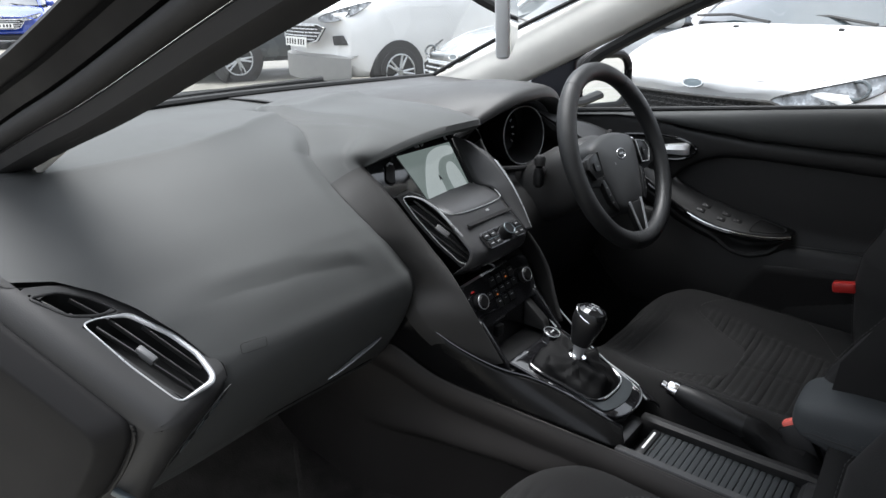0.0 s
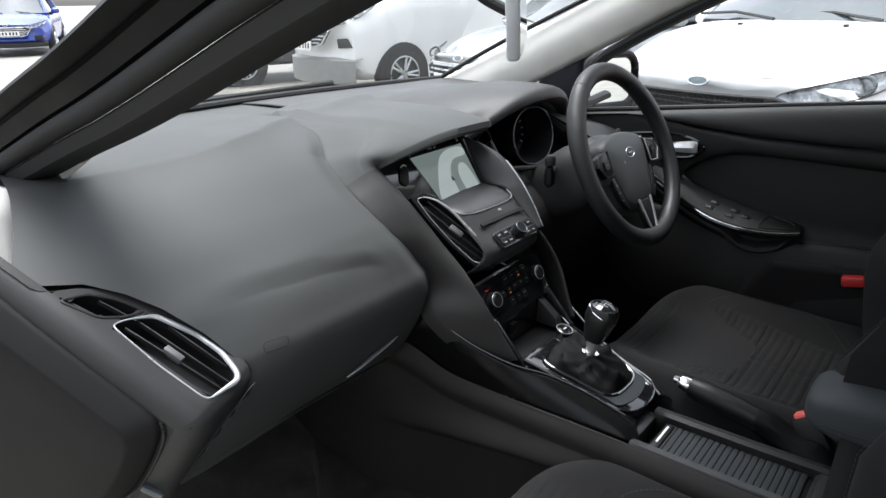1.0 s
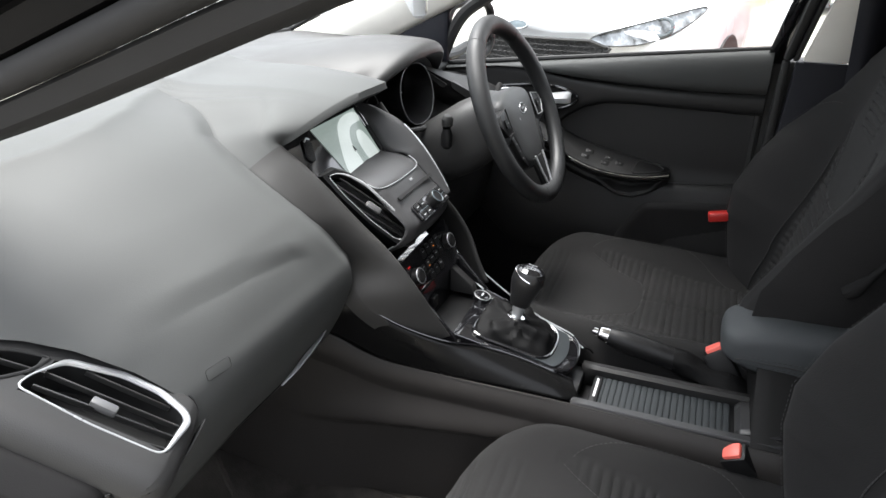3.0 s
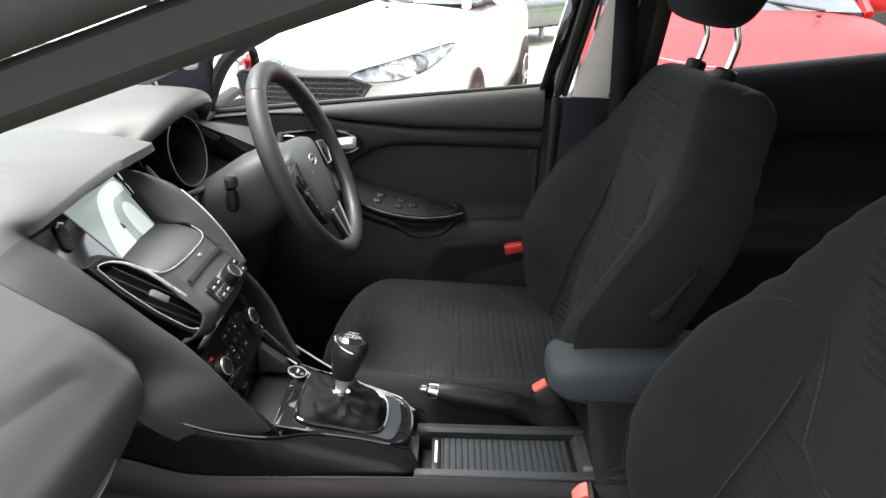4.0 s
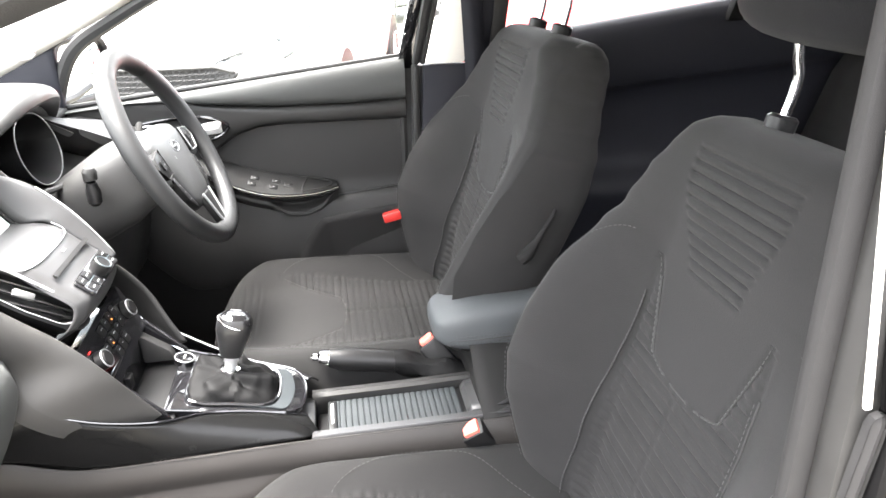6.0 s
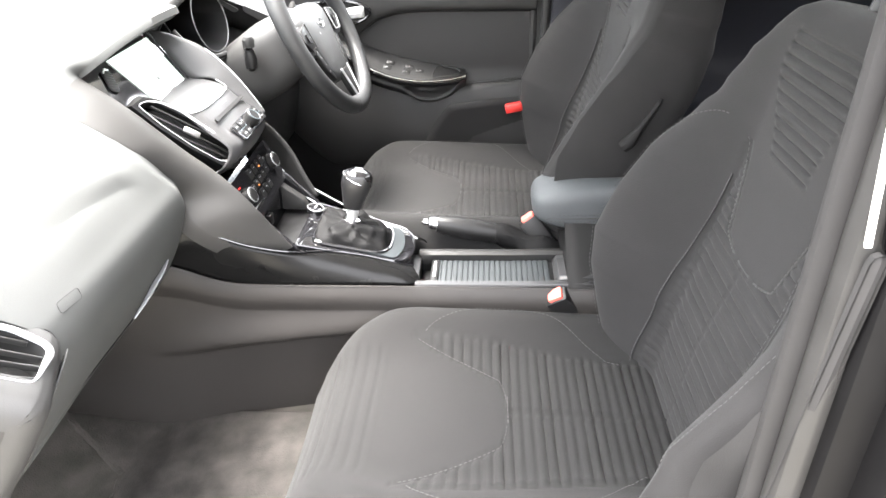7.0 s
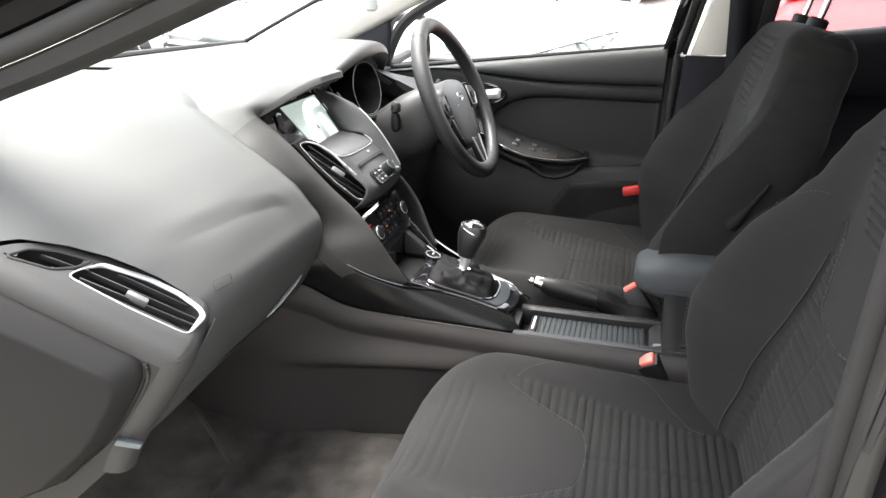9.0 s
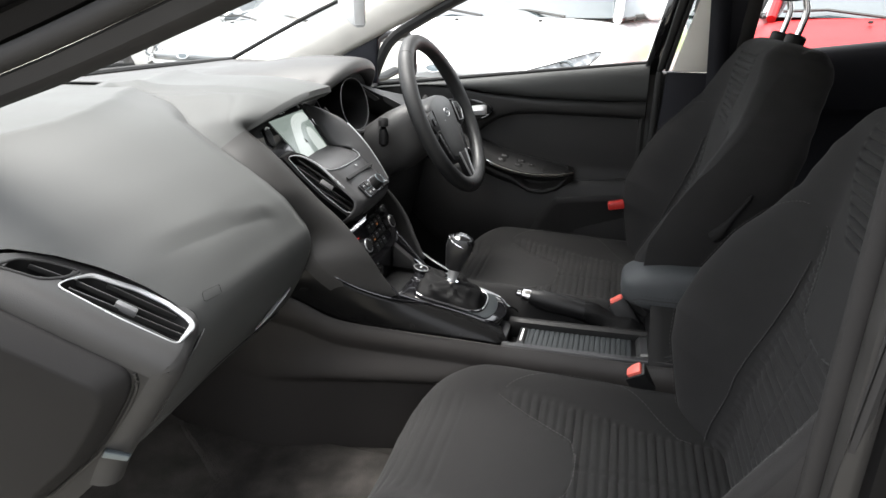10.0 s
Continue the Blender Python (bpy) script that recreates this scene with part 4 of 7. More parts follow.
SPAN = [((-0.118, 0.086, 0.580), Vector((-0.128, 0.108, 0.570))), ((-0.128, 0.110, 0.623), Vector((-0.166, 0.168, 0.604))), ((-0.139, 0.132, 0.666), Vector((-0.190, 0.218, 0.660))),
        ((-0.143, 0.159, 0.705), pad_edge(0.705)), ((-0.143, 0.190, 0.738), pad_edge(0.742)), ((-0.146, 0.225, 0.770), pad_edge(0.775)), ((-0.152, 0.257, 0.804), pad_edge(0.808)),
        ((-0.163, 0.286, 0.840), pad_edge(0.838)), ((-0.174, 0.314, 0.872), pad_edge(0.866)), ((-0.184, 0.340, 0.898), pad_edge(0.888)), ((-0.190, 0.340, 0.907), pad_edge(0.908)),
        ((-0.183, 0.327, 0.919), pad_edge(0.928)), ((-0.160, 0.317, 0.931), pad_edge(0.940)), ((-0.125, 0.310, 0.940), pad_edge(0.952)), ((-0.08, 0.304, 0.948), pad_point(1, min(range(NP), key=lambda k: abs(PAD_C[k].y - 0.60)))),
        ((-0.02, 0.297, 0.955), Vector((-0.10, 0.72, 0.962))), ((0.05, 0.293, 0.957), Vector((0.0, 0.74, 0.966))), ((0.092, 0.298, 0.955), Vector((0.06, 0.74, 0.966))), ((0.110, 0.325, 0.949), Vector((0.12, 0.74, 0.964))), ((0.116, 0.40, 0.944), Vector((0.13, 0.74, 0.962)))]
ns = 8 * (len(SPAN) - 1) + 1
E_C, K_C = cr([e for e, _ in SPAN], ns), cr([k for _, k in SPAN], ns)
rows = []
for i, (e, k) in enumerate(zip(E_C, K_C)):
    s = i / 8
    top = blend(s, 8.0, 13.0)
    k = k - Vector((0, 0, top_crease(k.x, k.y) if k.z > 0.87 and s < 14.2 else 0.0))
    out = Vector((-0.35, -0.72, 0.60)).lerp(Vector((0, 0, 1)), top).normalized() * (0.0015 + 0.0125 * blend(s, 3.0, 7.5))
    under = [e + Vector((0.014, 0.055, -0.014)) * (1 - top) + Vector((0.0, 0.060, -0.032)) * top, e + Vector((0.007, 0.012, -0.004)) * (1 - top) + Vector((0.0, 0.014, -0.022)) * top]
    roll_ = e + Vector((0, -0.0030, -0.011)) * top + Vector((0.0015, 0.0, -0.0005)) * (1 - top)
    r = []
    for u in np.linspace(0, 1, 34):
        v = u ** 1.25
        h = (1 - top) * math.sin(math.pi * v ** 0.62) ** 0.9 + top * 6.75 * v * (1 - v) ** 2
        p = e.lerp(k, v) + out * h
        # the soft line where the hood's crown meets its shoulder
        g = 0.0022 * math.exp(-((u - 0.50 + 0.02 * (s - 11)) / 0.035) ** 2) * blend(s, 9.2, 10.2) * (1 - blend(s, 13.2, 14.6))
        p -= Vector((0, 0, g))
        if p.z > 0.85:
            p.z += top_crease(p.x, p.y) * max(blend(p.y, 0.44, 0.52), blend(v, 0.75, 1.0))
        r.append(p)
    back_edge = [k + Vector((-0.006, 0.02, -0.012)) * (1 - blend(s, 12, 14)) + Vector((0, 0.02, -0.004)) * blend(s, 12, 14)]
    rows.append(under + [roll_] + r + back_edge)
cutoff = 8 * 9 + 2
# the ribbon's colour is darker than the hood's to carry the shade on it
part("flank", loft(rows[:cutoff + 1]), FLANK_SHADED, dash, "charcoal flank of the middle console, coloured darker for shade", angle=60)
part("display_hood", loft(rows[cutoff:]), SOFT, dash, "soft charcoal hood over the display", angle=60)
mir = lambda p: Vector((2 * MID - p.x, p.y, p.z))
rows = [[p.lerp(p + Vector((-0.022, 0.05, -0.03)), k) for k in np.linspace(0, 1, 6)] for p in inner]
part("flank", loft([[mir(p) for p in r] for r in rows]), TRIM, dash, "charcoal far flank", thick=0.003, angle=60)

# upper deck of the dash on the driver's side, with the instrument hood
rows = []
for x in np.linspace(-0.06, 0.66, 45):
    d = 1 - min(1, abs(x - 0.325) / 0.215) ** 2.6
    d = max(0, d)
    f = 0.31 + 0.07 * (1 - d)
    zl = 0.905 + 0.078 * d
    rows.append(cr([(x, 0.93, 0.955), (x, 0.78, 0.962), (x, 0.62, 0.958 + 0.018 * d), (x, 0.48, 0.945 + 0.050 * d), (x, 0.40, 0.928 + 0.070 * d), (x, f + 0.02, zl + 0.012 * d), (x, f, zl), (x, f + 0.004, zl - 0.018), (x, f + 0.06, zl - 0.028)], 30))
part("scuttle_deck", loft([[(x, y, 0.952 + 0.004 * k) for k, y in ((0, 0.95), (0.6, 0.84), (1, 0.74), (0.6, 0.68))] for x in np.linspace(-0.34, 0.02, 12)]), SOFT, dash, "soft charcoal deck under the windscreen", thick=0.003)
part("instrument_hood", loft(rows), PANEL, dash, "soft charcoal hood over the instruments", thick=0.003)

# instruments
part("instrument_back", box(0.10, 0.50, 0.44, 0.46, 0.76, 0.96, 0.01), GLOSS, dash, "black instrument face")
part("binnacle", loft([[(0.31 + (0.19 if k == 0 else 0.165) * math.cos(a), 0.375 + 0.075 * k - 0.10 * math.sin(a) * 0.3, 0.858 + (0.105 if k == 0 else 0.09) * math.sin(a)) for a in np.linspace(-math.pi, math.pi, 40)] for k in (0, 0.5, 1)]), DARK, dash, "black instrument binnacle", thick=0.003)
for cx, cy, cz, rw, rh in ((0.155, 0.372, 0.872, 0.058, 0.050), (0.315, 0.330, 0.888, 0.084, 0.060)):
    ring = [Vector((cx + rw * math.copysign(abs(math.cos(a)) ** 0.85, math.cos(a)) + 0.012 * math.sin(a), cy + 0.018 * math.sin(a), cz + rh * math.sin(a))) for a in np.linspace(0, 2 * math.pi, 49)[:-1]]
    dial = part("gauge_ring", tube(ring, 0.0013, 6, True), TABGREY, dash, "thin bright gauge ring")
    mid = Vector((cx + 0.01, cy + 0.09, cz))
    part("gauge_wall", loft([ring + ring[:1], [p.lerp(mid, 0.18) + Vector((0, 0.07, 0)) for p in ring + ring[:1]]]), DARK, dial, "black gauge cowl")
    face = basis((cx + 0.01, cy + 0.068, cz), (1, 0, 0), (0, 0.2, 1))
    part("gauge_face", lathe([(0.0, 0.001), (rh * 1.05, 0.001), (rh * 1.05, 0.0), (0.0, 0.0)], face @ Matrix.Diagonal((rw / rh, 1, 1, 1)), 32), GLOSS, dial, "black gauge face")
    for i in range(13):
        a = radians(220 - i * 260 / 12)
        part("tick", box(-0.0012, 0.0012, rh * 0.66, rh * 0.80, 0.001, 0.002, m=face @ Matrix.Rotation(a - math.pi / 2, 4, "Z")), GREYPRINT, dial)
part("tripscreen", plate(rounded(0.05, 0.05, 0.006), 0.002, basis((0.308, 0.432, 0.86), (1, 0, 0), (0, 0.15, 1))), GLOSS, dash)
part("lower_ring", tube(cr([(0.15, 0.345, 0.835), (0.19, 0.31, 0.835), (0.25, 0.29, 0.83), (0.31, 0.29, 0.83)], 20), 0.006, 8), TRIM, dash, "grey lower binnacle edge")

# driver's end of the dash: two vents and knee panel
air_vent(basis((0.492, 0.268, 0.862), (0.25, -0.86, -0.44), (-0.15, 0.45, -0.88)), [(-0.060, -0.010), (-0.054, 0.004), (0.030, 0.016), (0.052, 0.010), (0.048, -0.008)], [(-0.004, 0.0), (0.004, 0.010)], dash, None, rim_r=0.0016)
air_vent(basis((0.468, 0.345, 0.900), (0.25, -0.86, -0.44), (-0.15, 0.45, -0.88)), [(-0.030, -0.006), (-0.026, 0.004), (0.026, 0.014), (0.034, 0.002)], [(0.0, 0.0)], dash, None, "demister_vent", False)
rows = [[Vector((0.44 + 0.055 * k, 0.385 - 0.012 * k, 0.930 - 0.02 * k)), Vector((0.470 + 0.05 * k, 0.315 - 0.015 * k, 0.897 - 0.008 * k)), Vector((0.492 + 0.05 * k, 0.250 - 0.012 * k, 0.866 - 0.006 * k)), Vector((0.505 + 0.06 * k, 0.205, 0.838 - 0.01 * k))] for k in np.linspace(-0.6, 2.0, 10)]
skirt = [[p + d for p in rows[0]] for d in (Vector((0.020, 0.020, -0.055)), Vector((0.008, 0.012, -0.028)))]
part("end_panel", loft([cr(r, 16) for r in skirt + rows]), TRIM, dash, "charcoal end panel that carries the driver's vents", thick=0.003, angle=70)
rows = []
for x in np.linspace(0.10, 0.64, 30):
    s = blend(x, 0.44, 0.54)
    rows.append(cr([(x, 0.44, 0.845 + 0.035 * s), (x, 0.40 - 0.06 * s, 0.838 + 0.045 * s), (x, 0.345 - 0.095 * s, 0.820 + 0.025 * s), (x, 0.26 - 0.03 * s, 0.77), (x, 0.235, 0.70), (x, 0.25, 0.60), (x, 0.30, 0.50), (x, 0.40, 0.44)], 24))
part("knee_panel", loft(rows), TRIM, dash, "charcoal driver's knee panel", thick=0.004)
part("kick_strip", tube(cr([(0.50, 0.262, 0.62), (0.52, 0.28, 0.55), (0.56, 0.31, 0.49)], 12), 0.006, 6, flat=0.3), DARK, dash)

# ---- display and radio in the middle of the dash
unit = thing("infotainment_unit", "gloss black display and radio unit with lit map screen", "infotainment")
ms = basis((MID, 0.318, 0.868), (0.995, 0.06, 0), (0, 0.62, 0.785))          # screen plane, z faces the seats
part("bezel", plate([(-0.182, 0.050), (-0.13, 0.066), (-0.05, 0.082), (0.05, 0.086), (0.108, 0.080), (0.128, 0.055), (0.160, -0.018), (0.125, -0.032), (0.095, -0.050), (0.08, -0.066), (-0.08, -0.066), (-0.098, -0.048), (-0.128, -0.032), (-0.166, -0.018)][::-1], -0.012, ms @ Matrix.Translation((0, 0, -0.003))), GLOSS, unit, "gloss black screen surround")
lit_area = [(-0.084, 0.050), (-0.068, -0.056), (0.068, -0.056), (0.083, 0.050)]
scr = part("screen", plate(lit_area, 0.001, ms @ Matrix.Translation((0.0, 0.0, -0.0025))), SCREEN, unit, "grey-green lit map screen")
def road(pts):
    return [(x, y) for x, y in [(p.x, p.y) for p in cr([(a, b, 0) for a, b in pts], 40, True)]]
part("map_area", plate(road([(-0.066, -0.045), (-0.02, 0.022), (0.02, 0.044), (0.072, 0.044), (0.076, 0.026), (0.03, 0.022), (0.0, -0.004), (-0.012, -0.050)]), 0.0004, ms @ Matrix.Translation((0, 0, -0.0012))), SCREENPALE, scr, "pale map area")
part("map_area", plate(road([(0.022, -0.050), (0.022, -0.012), (0.040, 0.010), (0.060, 0.002), (0.060, -0.050)]), 0.0004, ms @ Matrix.Translation((0, 0, -0.0012))), SCREENPALE, scr, "pale map area")
part("map_arrow", plate([(0.0, 0.007), (-0.0045, -0.006), (0.0, -0.003), (0.0045, -0.006)], 0.0005, ms @ Matrix.Translation((-0.004, -0.014, -0.0006))), DARK, scr, "dark position arrow")
words("10:20   14°", 0.0065, GREYPRINT, ms @ Matrix.Translation((-0.01, 0.058, -0.002)), unit)
part("sensor", plate(rounded(0.005, 0.008, 0.002), 0.001, ms @ Matrix.Translation((-0.082, 0.058, -0.0028))), GREYPRINT, unit)
part("sensor", plate(rounded(0.006, 0.008, 0.002), 0.001, ms @ Matrix.Translation((0.079, 0.060, -0.0028))), GREYPRINT, unit)
part("bezel_edge", tube([ms @ Vector((0.092, 0.070, 0.0)), ms @ Vector((0.074, -0.058, 0.0))], 0.0022, 6), DARK, unit, "raised screen edge")
# far cheek beside the screen and the small grilles
for s in (-1, 1):
    gm = ms @ Matrix.Translation((s * 0.126, 0.022, 0.0)) @ Matrix.Rotation(s * 0.62, 4, "Z")
    g = part("speaker_grille", plate(rounded(0.020, 0.042, 0.008), 0.003, gm @ Matrix.Translation((0, 0, -0.002)), 0.001), DARK, unit, "small black mesh grille")
    for k in range(7):
        part("rib", box(-0.008, 0.008, -0.017 + 0.005 * k, -0.0155 + 0.005 * k, 0.0005, 0.002, m=gm), TRIM, g)
    part("grille_tip", tube([gm @ Vector(p) for p in ((-0.009, 0.012, 0.002), (-0.004, 0.020, 0.0025), (0.004, 0.021, 0.002))], 0.0016, 6), SATIN, g, "bright grille tip")
# shelf, slot and key panel: the face bulges towards the seats
face = cr([(0, 0.300, 0.834), (0, 0.284, 0.831), (0, 0.250, 0.827), (0, 0.224, 0.820), (0, 0.214, 0.813), (0, 0.197, 0.797), (0, 0.180, 0.782), (0, 0.163, 0.768), (0, 0.155, 0.757), (0, 0.157, 0.742), (0, 0.168, 0.727), (0, 0.19, 0.712), (0, 0.21, 0.705)], 48)
rows = []
for u in np.linspace(-1, 1, 29):
    rows.append([Vector((MID + u * (0.088 + 0.012 * (1 - blend(p.z, 0.72, 0.76))), p.y + 0.010 * u * u + 0.010 * blend(abs(u), 0.8, 1), p.z)) for p in face])
part("radio_face", loft(rows), RADIO, unit, "satin black radio face", thick=0.002, angle=60)
sh = cr([(MID - 0.087, 0.245, 0.826), (MID - 0.078, 0.226, 0.8175), (MID - 0.04, 0.2155, 0.8165), (MID + 0.04, 0.2155, 0.8165), (MID + 0.078, 0.226, 0.8175), (MID + 0.087, 0.245, 0.826)], 30)
part("shelf_edge", tube(sh, 0.0010, 6), LEG, unit, "bright shelf edge")
mf = basis((MID, 0.1965, 0.7985), (1, 0, 0), (0, 0.73, 0.68))
part("disc_slot", plate(rounded(0.140, 0.0065, 0.003), 0.0035, mf @ Matrix.Translation((0.003, 0.0, -0.0005))), WELL, unit, "black disc slot")
words("MIC", 0.006, GREYPRINT, mf @ Matrix.Translation((0.006, 0.014, 0.0032)), unit)
mk = basis((MID, 0.1665, 0.7715), (1, 0, 0), (0, 0.76, 0.65))
kp = part("key_panel", plate(rounded(0.122, 0.034, 0.007), 0.0045, mk @ Matrix.Translation((0.002, 0.0, -0.001)), 0.001), GLOSS, unit, "gloss black key panel")
for i, (x, y) in enumerate([(-0.048, 0.0085), (-0.028, 0.0085), (0.030, 0.0085), (0.049, 0.0085), (-0.046, -0.0085), (-0.027, -0.0085), (0.031, -0.0085), (0.049, -0.0085)]):
    k = part("key", plate(rounded(0.017, 0.0135, 0.002), 0.0015, mk @ Matrix.Translation((x + 0.002, y, 0.0035)), 0.0004), DARK, kp)
    part("key_symbol", plate(rounded(0.008, 0.0016, 0.0005), 0.0004, mk @ Matrix.Translation((x + 0.002, y, 0.0051))), GREYPRINT, k)
for x in (-0.036, 0.040):
    part("key_bar", plate(rounded(0.034, 0.0016, 0.0007), 0.001, mk @ Matrix.Translation((x + 0.002, 0.0, 0.0045))), GUN, kp, "bright key divider")
kn = part("volume_knob", lathe([(0.0, 0.017), (0.011, 0.017), (0.0125, 0.0155), (0.0132, 0.0), (0.0, 0.0)], mk @ Matrix.Translation((0.003, 0.0, 0.0035)), 28), DARK, unit, "black volume knob")
part("knob_ring", tube([mk @ Matrix.Translation((0.003, 0.0, 0.0205)) @ Vector((0.0115 * math.cos(a), 0.0115 * math.sin(a), 0)) for a in np.linspace(0, 2 * math.pi, 28)[:-1]], 0.0012, 6, True), GUN, kn, "satin knob ring")
# middle vents, one each side
mvc = basis((-0.116, 0.222, 0.797), (0.076, -0.114, -0.11), (0.78, -0.45, 0.3))
CV = [(-0.091, -0.002), (-0.080, 0.011), (-0.060, 0.019), (-0.030, 0.0215), (0.030, 0.0125), (0.080, 0.002), (0.088, -0.005), (0.082, -0.016), (0.061, -0.028), (0.006, -0.024), (-0.049, -0.014)]
for m in (mvc,):
    air_vent(m, CV, [(-0.022, -0.012), (-0.004, -0.006), (0.008, 0.008), (0.020, 0.018)], unit, (0.001, -0.003), rim_r=0.0021)
    edge = [(x * 1.10 + (0.003 if x > 0 else -0.003), y * 1.0 + (0.006 if y > 0 else -0.008)) for x, y in CV]
    part("vent_surround", loft([[m @ Vector((x, y, -0.0015)) for x, y in CV], [m @ Vector((x * 0.4 + e * 0.6, y * 0.4 + f * 0.6, -0.002)) for (x, y), (e, f) in zip(CV, edge)], [m @ Vector((e, f, -0.012)) for e, f in edge], [m @ Vector((e, f, -0.04)) for e, f in edge]], True), DARK, unit, "satin black vent surround", angle=60)

# far vent: a narrow chrome-lined strip beside the radio
A = cr([(0.108, 0.312, 0.896), (0.119, 0.278, 0.874), (0.121, 0.238, 0.834), (0.115, 0.203, 0.792), (0.100, 0.172, 0.755)], 30)
B = [p + Vector((-0.019, -0.009, 0.007)) * math.sin(math.pi * (0.06 + 0.88 * i / 29)) for i, p in enumerate(A)]
R = cr([(0.085, 0.360, 0.916), (0.073, 0.322, 0.869), (0.068, 0.290, 0.832), (0.077, 0.254, 0.827), (0.077, 0.218, 0.797), (0.078, 0.170, 0.755)], 30)
fv = part("air_vent", loft([[p.lerp(q, k) + Vector((0, 0.004 * math.sin(math.pi * k), 0)) for k in np.linspace(0, 1, 5)] for p, q in zip(A[8:], B[8:])]), WELL, unit, "black far air vent", thick=0.002)
part("grille", loft([[p.lerp(q, k) for k in np.linspace(0, 1, 4)] for p, q in zip(A[:8], B[:8])]), DARK, unit, "black far demister grille", thick=0.002)
for k in (0.35, 0.65):
    part("vane", tube([p.lerp(q, k) + Vector((0, -0.001, 0.001)) for p, q in zip(A[9:-1], B[9:-1])], 0.0012, 5), VANE, fv)
part("rim", tube(A[8:], 0.0017, 6), SATIN, fv, "satin chrome rim")
part("rim", tube(B[8:], 0.0015, 6), SATIN, fv, "satin chrome rim")
part("vent_surround", loft([[p.lerp(q, k) + Vector((0, -0.003 * math.sin(math.pi * k), 0.002 * math.sin(math.pi * k))) for k in np.linspace(0, 1, 6)] for p, q in zip(B, R)]), RADIO, unit, "satin black cheek beside the radio", thick=0.002)
part("vent_skirt", loft([[p, p + Vector((0.010, 0.012, -0.012)), p + Vector((0.006, 0.05, -0.03))] for p in A]), TRIM, unit, "charcoal skirt of the far vent", thick=0.002)

# ---- heater panel
heat = thing("heater_panel", "black heater control panel with two ringed dials", "heater controls")
mh = basis((MID, 0.162, 0.662), (0.998, 0.0, 0.05), (0.0, 0.42, 0.90))
part("panel", plate(rounded(0.205, 0.085, 0.01), -0.02, mh), GLOSS, heat, "gloss black panel")
for x in (-0.073, 0.073):
    d = part("dial", lathe([(0.0, 0.014), (0.010, 0.014), (0.014, 0.010), (0.0155, 0.0), (0.0, 0.0)], mh @ Matrix.Translation((x, 0.004, 0.001)), 28), DARK, heat, "ribbed black dial")
    part("dial_ring", tube([mh @ Matrix.Translation((x, 0.004, 0.012)) @ Vector((0.0135 * math.cos(a), 0.0135 * math.sin(a), 0)) for a in np.linspace(0, 2 * math.pi, 28)[:-1]], 0.0011, 6, True), LEG, d, "satin dial ring")
for i in range(5):
    for j in range(3):
        x, y = -0.040 + 0.020 * i, 0.024 - 0.021 * j
        if (i, j) in ((0, 2), (4, 2), (0, 0)):
            continue
        k = part("key", plate(rounded(0.016, 0.013 if j == 1 else 0.017, 0.003), 0.002, mh @ Matrix.Translation((x, y, 0.0005))), DARK, heat)
        part("key_symbol", plate(rounded(0.006 + 0.002 * ((i * 2 + j) % 3 - 1), 0.0014, 0.0005), 0.0004, mh @ Matrix.Translation((x, y + 0.003, 0.0028))), GREYPRINT, k)
        if (i, j) in ((1, 1), (3, 0)):
            part("lamp", plate(rounded(0.0028, 0.0022, 0.0008), 0.0006, mh @ Matrix.Translation((x, y - 0.004, 0.0028))), ORANGE, k, "orange indicator")
part("lamp", plate(rounded(0.008, 0.002, 0.0008), 0.0006, mh @ Matrix.Translation((-0.080, 0.026, 0.001))), REDLAMP, heat, "red indicator")

# ---- steering wheel
wheel = thing("steering_wheel", "black leather three-spoke steering wheel with silver lower spoke", "steering wheel")
WC = Vector((0.313, 0.101, 0.871))
mw = basis(WC, (1, -0.03, 0), (0.036, 0.42, 0.907))         # x right, y up the rim, z towards the driver
R = 0.182
def rim_arc(a0, a1, n):
    return [mw @ Vector((R * math.cos(radians(a)), R * math.sin(radians(a)) * (1.0 if a % 360 < 180 else 0.985), 0.004)) for a in np.linspace(a0, a1, n)]


up = mw.to_3x3() @ Vector((0, 0, 1))
for a0, a1, k in ((56, 124, 1), (124, 252, 0), (252, 288, 1), (288, 416, 0)):
    grip = [0.0190 + (0.0 if k else 0.0014 * math.exp(-((a_ - (150 if a0 == 124 else 390)) / 22) ** 2)) for a_ in np.linspace(a0, a1, 40)]
    part("rim", tube(rim_arc(a0 + 0.3, a1 - 0.3, 40), grip, 14, up=up, flat=0.9, ends=True), LEATHER, wheel, "black leather rim")
for a in (56, 124, 252, 288):
    part("rim_seam", tube(rim_arc(a - 0.35, a + 0.35, 3), 0.0186, 14, up=up, flat=0.9), DTHREAD, wheel)
mwh = mw @ Matrix.Translation((0, -0.018, 0.002))
hub = [(-0.092, 0.046), (-0.058, 0.064), (0.0, 0.071), (0.058, 0.064), (0.092, 0.046), (0.088, 0.0), (0.072, -0.048), (0.052, -0.090), (0.0, -0.102), (-0.052, -0.090), (-0.072, -0.048), (-0.088, 0.0)]
hub_c = [(p.x, p.y) for p in cr([(x, y, 0) for x, y in hub], 48, True)]
rows = []
for s, z in ((1.0, -0.05), (1.0, -0.018), (0.985, -0.010), (0.94, -0.003), (0.86, 0.001), (0.6, 0.005), (0.3, 0.0075), (0.02, 0.008)):
    rows.append([mwh @ Vector((x * s, y * s, z)) for x, y in hub_c])
part("airbag_cover", loft(rows, True, True), HUBVINYL, wheel, "smooth black airbag cover")
lg = mwh @ Matrix.Translation((0, 0.022, 0.004))
